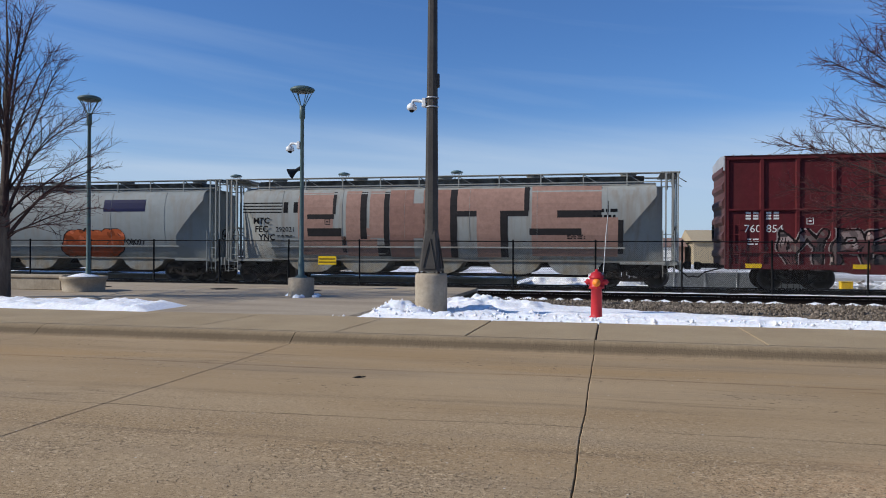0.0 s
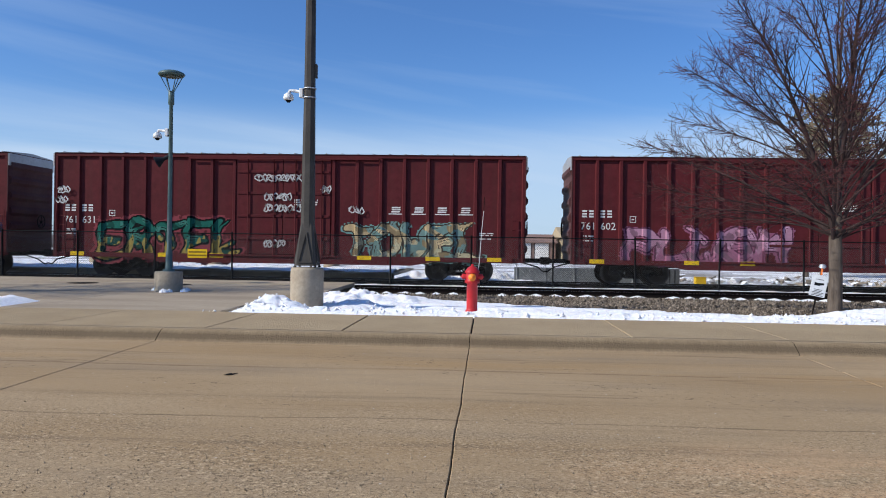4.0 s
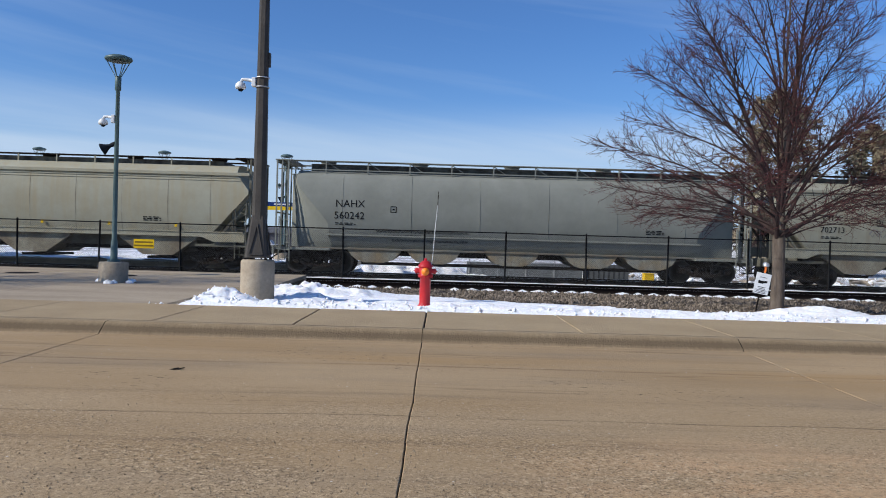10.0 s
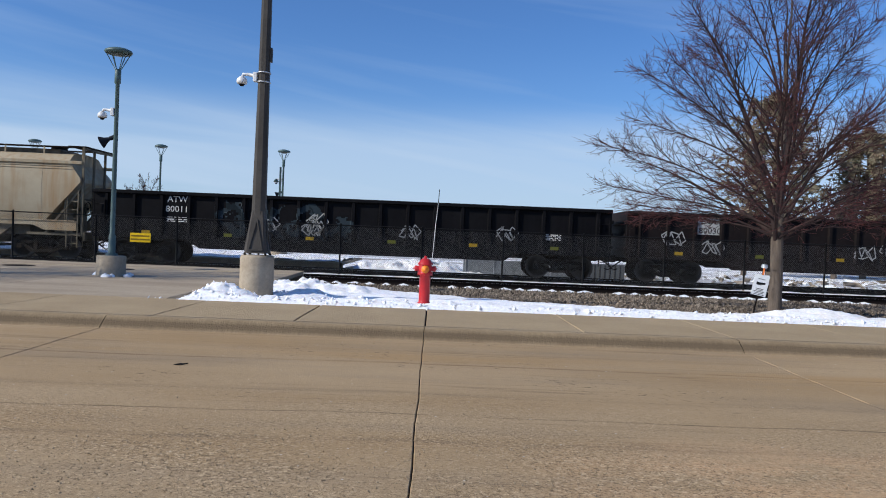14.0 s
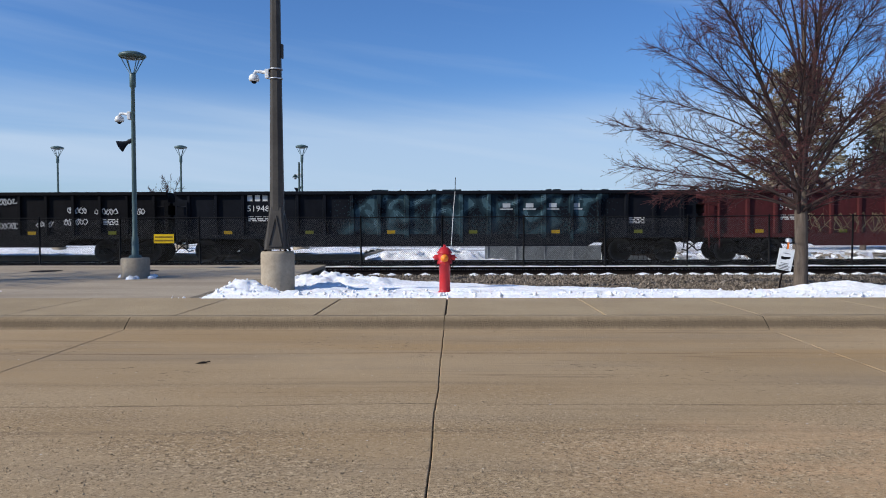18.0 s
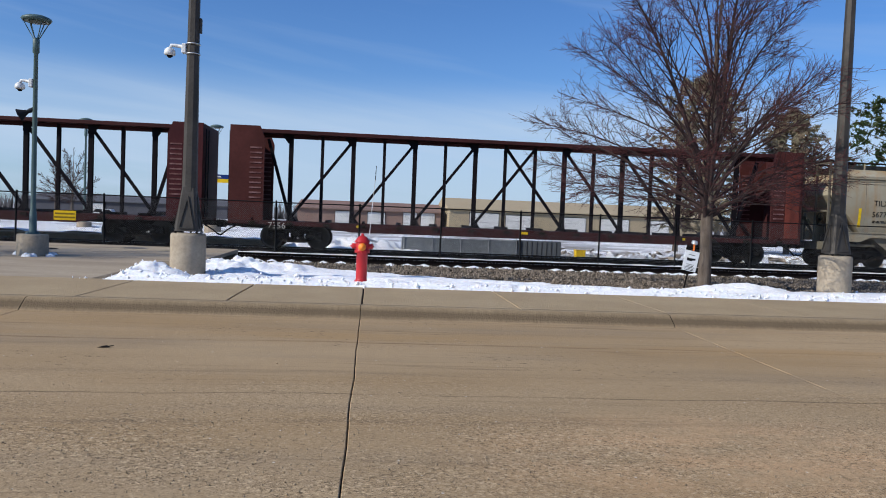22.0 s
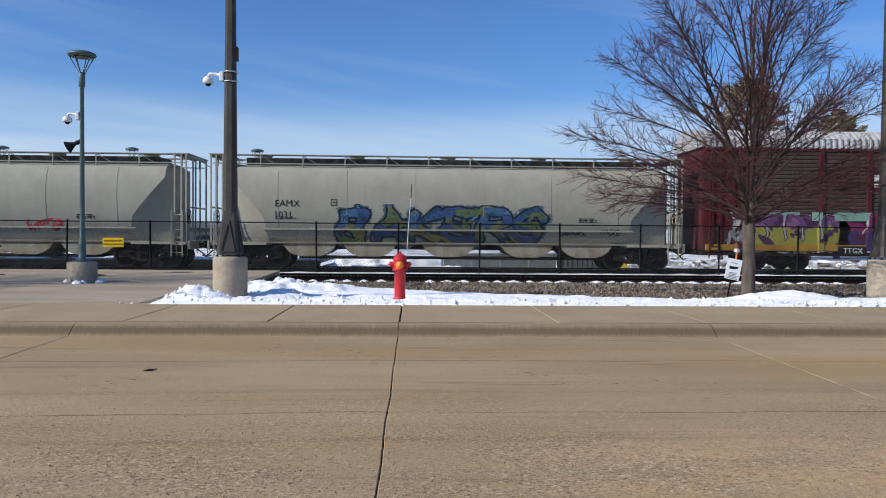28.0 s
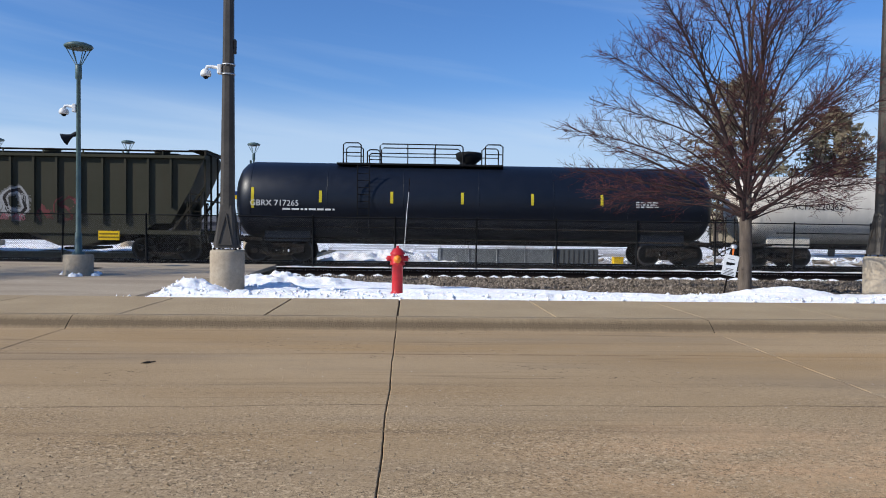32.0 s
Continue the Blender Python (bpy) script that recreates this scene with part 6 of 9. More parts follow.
    rf = part("roof", g, M_ROOF, c, "galvanised roof")
    for k in range(n):
        g = Geo()
        x = -h + (k + 0.5) * L / n
        g.beam((x, -w, zt + 0.02), (x, 0, zt + 0.11), 0.05, 0.03)
        g.beam((x, 0, zt + 0.11), (x, w, zt + 0.02), 0.05, 0.03)
        part("roof_seam", g, M_ROOF, rf)
    for s in (-1, 1):
        g = Geo()
        g.box(min(s * (h - 0.03), s * h), max(s * (h - 0.03), s * h), -w - 0.1, w + 0.1, zb + 0.3, zt - 0.02)
        e = part("end_wall", g, M_BOXEND, c)
        for k in range(6):
            g = Geo()
            z = 1.15 + k * 0.62
            x = s * h
            g.prism([(x, z), (x + s * 0.09, z + 0.12), (x + s * 0.09, z + 0.26), (x, z + 0.40)], -w + 0.05, w - 0.05, "y")
            part("corrugation", g, M_BOXEND, e)
        g = Geo()
        g.box(min(s * h, s * (h + 0.05)), max(s * h, s * (h + 0.05)), -w - 0.09, w + 0.09, zt - 0.55, zt - 0.06)
        part("end_plate", g, M_ROOF, e, "pale galvanised plate under the roof")
        ladder(c, s * (h - 0.32), -w - 0.14, 0.75, 2.6, 0.40, 5, M_BOXRED)
        brake_wheel(c, s * (h + 0.16), 0.5, 2.2)
    for x in (-h + 1.0, -h + 4.6, -h + 6.7, h - 6.3, h - 3.6, h - 1.2):
        g = Geo()
        g.box(x - 0.28, x + 0.28, -w - 0.112, -w - 0.102, zb + 0.20, zb + 0.36)
        part("reflector", g, M_YELLOW, c)
    wp = paint(*WHITE)
    words(number[:3], 0.40, wp, c, xs[1] - 0.62, -w - 0.006, 2.13, label="white car number")
    words(number[3:], 0.40, wp, c, xs[1] + 0.14, -w - 0.006, 2.13)
    for q in (xs[1] - 0.56, xs[1] - 0.30, xs[1] + 0.14, xs[1] + 0.40):
        bars(c, [(q, q + 0.18, 2.60, 2.67), (q, q + 0.18, 2.71, 2.77), (q, q + 0.18, 2.81, 2.88)], wp, lambda x, z: -w)
    emblem_box(c, xs[2] + 0.35 if not belt else xs[2] + 0.3, 2.42, 0.24, wp, lambda x, z: -w)
    small_print(c, xs[1] - 0.5, 1.85, 0.4, 3, wp, lambda x, z: -w, 3)
    small_print(c, (door0 + door1) / 2 + 0.45, 3.12, 0.95, 3, wp, lambda x, z: -w - 0.056, 5)
    small_print(c, xs[-3] + 0.15, 1.9, 0.55, 4, wp, lambda x, z: -w, 6, 0.04)
    if emblem:
        g = Geo()
        x = xs[-3] + 0.45 if ribs < 8 else xs[-2] - 0.5
        for r0, r1 in ((0.36, 0.30), (0.24, 0.19)):
            n = 32
            v = [(x + r * math.cos(6.283 * k / n), -w - 0.007, 3.85 + r * math.sin(6.283 * k / n)) for r in (r0, r1) for k in range(n)]
            g.add(v, [(k, (k + 1) % n, n + (k + 1) % n, n + k) for k in range(n)])
        for a, b in ((0.22, 0.06), (0.06, 0.22)):
            g.add([(x - a, -w - 0.008, 3.85 - b), (x + a, -w - 0.008, 3.85 - b), (x + a, -w - 0.008, 3.85 + b), (x - a, -w - 0.008, 3.85 + b)], [(0, 1, 2, 3)])
        part("emblem", g, paint(0.42, 0.36, 0.33), c, "round faded emblem")
    else:
        g = Geo()
        for k in range(4):
            x = xs[-7] + 0.32 + k * 0.915
            for z0, z1, a, b in ((2.62, 2.66, -0.02, 0.56), (2.70, 2.76, 0.08, 0.42), (2.79, 2.83, 0.10, 0.46), (2.86, 2.92, 0.10, 0.44)):
                g.add([(x + a, -w - 0.007, z0), (x + b, -w - 0.007, z0), (x + b + (z1 - z0) * 0.5, -w - 0.007, z1), (x + a + (z1 - z0) * 0.5, -w - 0.007, z1)], [(0, 1, 2, 3)])
        part("logo", g, wp, c, "four slanted white logo blocks on a line")
    running_gear(c, h, h - 2.6, 0.45)
    return c, depth, h


# ---- covered hoppers ----
def hopper(u0, u1, label, base, other, mark, number, style="panel", streak=0.25, streak_colour=(0.20, 0.12, 0.06), dark=0.0, ink=BLACKP, name="covered_hopper", ribs=0, mark_x=1.9, mark_size=0.325, body_mat=None, mark_dz=0.0, bays=3):
    L = u1 - u0
    h = L / 2
    c = car_thing(name, u0, u1, label, "hopper car")
    tone = {"panel": 0.88, "round": 0.77, "ribbed": 0.82}[style]
    base = tuple(tone * q * e for q, e in zip(base, (1.0, 0.968, 0.89)))
    other = other and tuple(tone * q * e for q, e in zip(other, (1.0, 0.968, 0.89)))
    m = body_mat or surface("hopper_paint", base, other, rough=0.6, patches=0.8, amount=0.7, grain=4, streaks=min(0.9, 1.5 * streak), streak_colour=streak_colour, speck=0.3, bump=0.05)
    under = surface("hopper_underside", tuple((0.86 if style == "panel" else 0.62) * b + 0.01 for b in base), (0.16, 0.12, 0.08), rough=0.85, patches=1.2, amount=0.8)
    chute = surface("chute_paint", tuple(0.95 * b + 0.01 for b in base), (0.26, 0.20, 0.12), rough=0.75, patches=1.6, amount=0.9, streaks=0.4, streak_colour=(0.12, 0.085, 0.05))
    # bay floor colour carries the recess's shade, with brown patches
    recess_shade = surface("bay_shade", tuple(0.30 * b for b in base), (0.07, 0.05, 0.034), rough=0.9, patches=1.4, amount=0.9)
    # trough colour darkened for the shade below the roof walkways
    trough = surface("roof_shade", tuple(0.45 * b + 0.015 for b in base), (0.055, 0.048, 0.042), rough=0.8, patches=2.5, amount=0.9)
    if style == "panel":
        lv = [(1.52, 1.40, 1.48), (1.75, 1.455, 1.26), (2.05, 1.505, 0.98), (2.4, 1.535, 0.66), (2.75, 1.545, 0.34), (3.0, 1.54, 0.13), (3.15, 1.532, 0.13), (3.45, 1.50, 0.36), (3.72, 1.455, 0.58)]
        roof = [(3.84, 1.44, 0.60), (4.10, 1.10, 0.62), (4.18, 0.6, 0.62), (4.20, 0.0, 0.62)]
        top, deck = 4.43, 1.02
    elif style == "round":
        lv = [(1.02, 1.10, 2.25), (1.25, 1.24, 2.22), (1.55, 1.375, 2.18), (2.0, 1.50, 2.10), (2.4, 1.55, 1.78), (2.8, 1.56, 1.44), (3.2, 1.535, 1.10), (3.5, 1.47, 0.86), (3.74, 1.38, 0.86), (3.88, 1.28, 0.86)]
        roof = [(3.98, 1.10, 0.86), (4.06, 0.8, 0.86), (4.08, 0.0, 0.86)]
        top, deck = 4.44, 1.0
    else:
        lv = [(1.45, 1.44, 1.35), (1.75, 1.46, 1.18), (2.8, 1.46, 0.60), (3.92, 1.46, 0.14)]
        roof = [(4.02, 1.46, 0.12), (4.14, 0.8, 0.12), (4.17, 0.0, 0.12)]
        top, deck = 4.3, 1.0
    zs = [q[0] for q in lv]
    ws = [q[1] for q in lv]

    def depth(x, z):
        d = -float(np.interp(z, zs, ws))
        if ribs:
            for e in rib_x:
                if abs(x - e) < 0.06:
                    return d - 0.10
        return d

    rib_x = []
    g = Geo()
    allv = lv + roof
    rows = []
    for z, w, inset in allv:
        row = []
        st = [(-h + inset + (L - 2 * inset) * k / 14, w) for k in range(15)]
        rows.append([(x, w0, z) for x, w0 in st])
    n = len(rows[0])
    v = []
    for row in rows:
        v += [(x, -w, z) for x, w, z in row] + [(x, w, z) for x, w, z in row]
    f = []
    for i in range(len(rows) - 1):
        a, b = i * 2 * n, (i + 1) * 2 * n
        for k in range(n - 1):
            f.append((a + k, a + k + 1, b + k + 1, b + k))
            f.append((a + n + k, b + n + k, b + n + k + 1, a + n + k + 1))
    g.add(v, f)
    caps = []
    for i in range(len(rows) - 1):
        a, b = i * 2 * n, (i + 1) * 2 * n
        caps.append((a, b, b + n, a + n))
        caps.append((a + n - 1, a + 2 * n - 1, b + 2 * n - 1, b + n - 1))
    caps.append(tuple([k for k in range(n)] + [2 * n - 1 - k for k in range(n)]))
    if style != "ribbed":
        for i in range(len(lv) - 1):
            for k in range(n - 1):
                g.s[i * 2 * (n - 1) + 2 * k] = g.s[i * 2 * (n - 1) + 2 * k + 1] = True
    g.add(v, caps)
    body = part("body", g, m, c)
    if style == "round":
        # sheets that turn in from the curved side to the narrow end
        for s in (-1, 1):
            for q in (-1, 1):
                g = Geo()
                v, f = [], []
                for z, w, inset in lv:
                    for e in range(5):
                        v.append((s * (h - (inset + (0.62 - inset) * e / 4)), q * (w + (0.98 - w) * e / 4), z))
                for i in range(len(lv) - 1):
                    for e in range(4):
                        f.append((i * 5 + e, i * 5 + e + 1, i * 5 + e + 6, i * 5 + e + 5))
                g.add(v, f, 0, True)
                part("end_sheet", g, m, c)
            g = Geo()
            g.box(min(s * (h - 0.62), s * (h - 0.66)), max(s * (h - 0.62), s * (h - 0.66)), -0.975, 0.975, 1.02, 3.9)
            part("end_wall", g, m, c)
    # chords and sills
    if style == "panel":
        for s in (-1, 1):
            g = Geo()
            g.box(-h + 0.1, h - 0.1, min(s * 1.44, s * 1.53), max(s * 1.44, s * 1.53), 3.70, 3.83, 0.012)
            part("top_chord", g, m, c)
            for zr, dy in ((3.60, 1.50), (3.50, 1.512)):
                g = Geo()
                g.box(-h + 0.45, h - 0.45, min(s * (dy - 0.04), s * dy), max(s * (dy - 0.04), s * dy), zr, zr + 0.035, 0.006)
                part("roof_ridge", g, m, c)
            g = Geo()
            g.prism([(-h + 0.25, 1.12), (-h + 0.25, 1.50), (h - 0.25, 1.50), (h - 0.25, 1.12), (h - 1.5, 1.12), (h - 1.9, 1.30), (-h + 1.9, 1.30), (-h + 1.5, 1.12)], min(s * 1.38, s * 1.50), max(s * 1.38, s * 1.50), "y")
            part("side_sill", g, m, c)
            g = Geo()
            g.box(-h + 0.3, h - 0.3, min(s * 1.49, s * 1.53), max(s * 1.49, s * 1.53), 1.47, 1.515, 0.006)
            part("sill_flange", g, m, c)
        for e in (-7.0, -5.36, -3.57, -1.78, 0.0, 1.78, 3.57, 5.36, 7.0):
            x = e * L / 17.2
            g = Geo()
            g.add([(x + e, -w - 0.004, z) for z, w, _ in lv for e in (-0.012, 0.012)], [(2 * i, 2 * i + 1, 2 * i + 3, 2 * i + 2) for i in range(len(lv) - 1)])
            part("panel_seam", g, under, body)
    if style == "round":
        for s in (-1, 1):
            g = Geo()
            g.box(-h + 0.1, h - 0.1, min(s * 1.22, s * 1.30), max(s * 1.22, s * 1.30), 0.96, 1.03, 0.01)
            part("side_sill", g, under, c)
            g = Geo()
            g.box(-h + 2.0, h - 2.0, min(s * 1.36, s * 1.40), max(s * 1.36, s * 1.40), 1.50, 1.56, 0.004)
            part("side_rail", g, m, c)
        for k in range(1, 7):
            g = Geo()
            x = -h + L * k / 7
            pts = [(x, -w - 0.004, z) for z, w, _ in lv[2:]]
            g.tube(pts, 0.008, 4, cap=False)
            part("weld_seam", g, m, body)
    if style == "ribbed":
        cnt = ribs
        for k in range(cnt):
            x = -h + 1.35 + (L - 2.7) * k / (cnt - 1)
            rib_x.append(x)
            for s in (-1, 1):
                g = Geo()
                g.prism([(x - 0.06, s * 1.46), (x - 0.04, s * 1.56), (x + 0.04, s * 1.56), (x + 0.06, s * 1.46)], 1.46 if k not in (0, cnt - 1) else 2.1, 3.94, "z")
                part("side_rib", g, m, c)
        for s in (-1, 1):
            g = Geo()
            g.box(-h + 0.05, h - 0.05, min(s * 1.44, s * 1.60), max(s * 1.44, s * 1.60), 3.94, 4.05, 0.01)
            part("top_chord", g, m, c)
            g = Geo()
            g.box(-h + 0.2, h - 0.2, min(s * 1.40, s * 1.52), max(s * 1.40, s * 1.52), 1.02, 1.18, 0.01)
            part("side_sill", g, m, c)
        for s in (-1, 1):
            g = Geo()
            g.prism([(-h + 1.9, 1.46), (h - 1.9, 1.46), (h - 2.6, 1.05), (h - 3.4, 1.0), (h - 4.5, 0.60), (h - 5.6, 0.60), (h - 6.6, 1.15), (-h + 6.6, 1.15), (-h + 5.6, 0.60), (-h + 4.5, 0.60), (-h + 3.4, 1.0), (-h + 2.6, 1.05)], min(s * 1.40, s * 1.45), max(s * 1.40, s * 1.45), "y")
            part("skirt", g, m, c)
    # outlets
    if style == "round":
        for x in (-5.45, -3.1, 0.0, 3.1, 5.45):
            if abs(x) > h - 3.2:
                continue
            g = Geo()
            prof = [(1.06, 1.04), (1.02, 0.92), (0.88, 0.72), (0.66, 0.56), (0.40, 0.48)]
            poly = [(x - a, z) for a, z in prof] + [(x + a, z) for a, z in reversed(prof)]
            g.prism(poly, -1.24, 1.24, "y")
            o = part("outlet_hopper", g, chute, c)
            g = Geo()
            g.box(x - 0.42, x + 0.42, -1.0, 1.0, 0.40, 0.478, 0.01)
            part("outlet_gate", g, M_STEEL, o)
        g = Geo()
        g.tube([(-h + 3.4, -0.9, 0.44), (h - 3.4, -0.9, 0.44)], 0.065, 8)
        part("discharge_pipe", g, M_STEEL, c)
    else:
        half = (1.50 if bays == 3 else 1.42) if style == "panel" else 1.75
        head = 1.31 if style == "panel" else 1.10
        for x in ([4.95 * (k - 1) if bays == 3 else 2.95 * (k - 1.5) for k in range(bays)] if style == "panel" else (-3.6, 3.6)):
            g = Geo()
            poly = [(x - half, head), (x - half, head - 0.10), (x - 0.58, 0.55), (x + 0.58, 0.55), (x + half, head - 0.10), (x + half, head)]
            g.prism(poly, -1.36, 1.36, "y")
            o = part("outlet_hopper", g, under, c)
            g = Geo()
            g.box(x - 0.5, x + 0.5, -1.1, 1.1, 0.40, 0.498, 0.01)
            part("outlet_gate", g, M_STEEL, o)
            g = Geo()
            g.tube([(x - 0.62, -1.25, 0.62), (x + 0.62, -1.25, 0.62)], 0.03, 7)
            part("gate_shaft", g, M_STEEL, o)
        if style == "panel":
            # darkened in its colour to stand for shade between the outlets
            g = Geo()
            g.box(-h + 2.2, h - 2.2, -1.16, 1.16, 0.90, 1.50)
            part("bay_floor", g, recess_shade, c)
    # roof trough, running boards and hatches
    # trough added to fill the band below the walkways, shade in its colour
    g = Geo()
    g.box(-h + 1.3, h - 1.3, -0.78, 0.78, 4.0, top - 0.10, 0.02)
    part("roof_trough", g, trough, c, "raised roof trough with the walkways' shade in its colour")
    yb = 0.95 if style != "round" else 1.12
    for s in (-1, 1):
        g = Geo()
        g.box(-h + 0.1, h - 0.1, min(s * (yb - 0.28), s * (yb + 0.10)), max(s * (yb - 0.28), s * (yb + 0.10)), top - 0.035, top, 0.004)
        part("running_board", g, m if style == "round" else M_STEEL, c, "grated walkway along the roof")
        if style == "round":
            g = Geo()
            g.box(-h + 0.1, h - 0.1, s * (yb + 0.09) - 0.015, s * (yb + 0.09) + 0.015, 4.05, 4.09)
            part("walkway_rail", g, m, c)
        for k in range(12):
            x = -h + 0.3 + (L - 0.6) * k / 11
            g = Geo()
            g.beam((x, s * (yb + 0.07), 3.95 if style != "ribbed" else 4.05), (x, s * (yb + 0.07), top - 0.04), 0.045)
            if style == "round":
                g.beam((x, s * (yb + 0.02), top - 0.05), (x + 0.55, s * (yb - 0.1), 4.06), 0.03)
            part("walkway_bracket", g, m, c)
    for k in range(5 if style != "ribbed" else 4):
        x = -h + L * (k + 0.5) / (5 if style != "ribbed" else 4)
        g = Geo()
        g.lathe([(0.30, 4.10), (0.30, top + 0.02), (0.34, top + 0.03), (0.30, top + 0.08), (0.0, top + 0.10)], (x, 0.0, 0), 16)
        part("roof_hatch", g, M_STEEL if style == "panel" else m, c)
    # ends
    # end frames of panel and ribbed cars: half the body colour, dark patches
    em = m if style == "round" else surface("end_frame_dark", tuple(0.5 * q for q in base), (0.05, 0.04, 0.03), rough=0.7, patches=1.5, amount=0.7)
    for s in (-1, 1):
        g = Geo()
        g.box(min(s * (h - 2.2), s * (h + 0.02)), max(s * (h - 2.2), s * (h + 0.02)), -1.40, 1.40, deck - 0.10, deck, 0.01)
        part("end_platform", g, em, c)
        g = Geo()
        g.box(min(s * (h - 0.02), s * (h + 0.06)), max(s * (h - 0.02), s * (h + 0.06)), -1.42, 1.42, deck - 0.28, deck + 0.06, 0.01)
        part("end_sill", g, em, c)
        # gusset plates under the slope sheet, added to darken the shaded end bays
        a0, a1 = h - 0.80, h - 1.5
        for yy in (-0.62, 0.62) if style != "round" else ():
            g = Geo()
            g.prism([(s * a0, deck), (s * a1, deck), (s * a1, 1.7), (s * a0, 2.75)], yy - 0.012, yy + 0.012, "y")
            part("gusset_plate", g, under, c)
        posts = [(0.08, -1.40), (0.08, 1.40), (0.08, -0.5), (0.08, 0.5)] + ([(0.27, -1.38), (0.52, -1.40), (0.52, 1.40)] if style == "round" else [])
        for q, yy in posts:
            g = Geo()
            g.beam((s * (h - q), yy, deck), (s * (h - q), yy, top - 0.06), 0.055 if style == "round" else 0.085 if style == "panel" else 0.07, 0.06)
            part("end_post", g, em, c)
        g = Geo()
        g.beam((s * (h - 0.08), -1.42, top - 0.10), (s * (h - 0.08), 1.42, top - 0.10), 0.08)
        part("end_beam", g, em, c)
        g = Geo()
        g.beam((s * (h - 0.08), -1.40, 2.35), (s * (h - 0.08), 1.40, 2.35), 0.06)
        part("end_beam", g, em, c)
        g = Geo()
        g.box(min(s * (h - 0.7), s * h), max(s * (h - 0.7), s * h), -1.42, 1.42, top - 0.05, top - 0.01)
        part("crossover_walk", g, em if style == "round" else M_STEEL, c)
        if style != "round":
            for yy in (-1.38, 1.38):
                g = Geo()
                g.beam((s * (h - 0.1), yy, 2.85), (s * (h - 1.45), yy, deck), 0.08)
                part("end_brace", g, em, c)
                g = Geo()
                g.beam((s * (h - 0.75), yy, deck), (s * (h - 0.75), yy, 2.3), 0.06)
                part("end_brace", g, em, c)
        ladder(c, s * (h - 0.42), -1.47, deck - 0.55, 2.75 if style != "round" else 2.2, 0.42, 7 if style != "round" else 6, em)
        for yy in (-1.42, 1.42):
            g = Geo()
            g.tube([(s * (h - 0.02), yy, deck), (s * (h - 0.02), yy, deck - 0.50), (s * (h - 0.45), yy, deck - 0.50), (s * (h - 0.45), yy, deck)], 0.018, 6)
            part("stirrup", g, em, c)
        brake_wheel(c, s * (h - 0.16), -0.75, 2.0)
        g = Geo()
        g.box(s * (h - 1.25) - 0.25, s * (h - 1.25) + 0.25, -0.5, 0.6, deck, deck + 0.4, 0.04)
        part("brake_reservoir", g, M_STEEL, c)
    ip = paint(*ink)
    tilt = lambda z: math.degrees(math.atan2(depth(0, z) - depth(0, z + 0.28), 0.28))
    if mark:
        words(mark, mark_size, ip, c, -h + mark_x, depth(0, 2.62 + mark_dz) - 0.012, 2.62 + mark_dz, label="reporting mark", lean=tilt(2.62 + mark_dz))
    if number:
        words(number, mark_size, ip, c, -h + mark_x - 0.05, depth(0, 2.16 + 0.85 * mark_dz) - 0.012, 2.16 + 0.85 * mark_dz, label="car number", lean=tilt(2.16 + 0.85 * mark_dz))
    if mark or number:
        emblem_box(c, -h + mark_x + 2.15, 2.45, 0.24, ip, lambda x, z: depth(x, z) - 0.006)
        small_print(c, -h + mark_x, 1.98, 0.8, 2, ip, lambda x, z: depth(x, z) - 0.006, 4, 0.03)
        small_print(c, h - 4.2, 2.0, 0.7, 3, ip, lambda x, z: depth(x, z) - 0.006, 7, 0.035)
    running_gear(c, h, h - 1.72, 0.05)
    return c, depth, h


def plates(car, h, w, z, xs, mat=None):
    for x in xs:
        g = Geo()
        g.box(x - 0.05, x + 0.05, -w - 0.012, -w, z + 0.04, z + 0.18)
        part("reflector", g, mat or M_YELLOW, car)


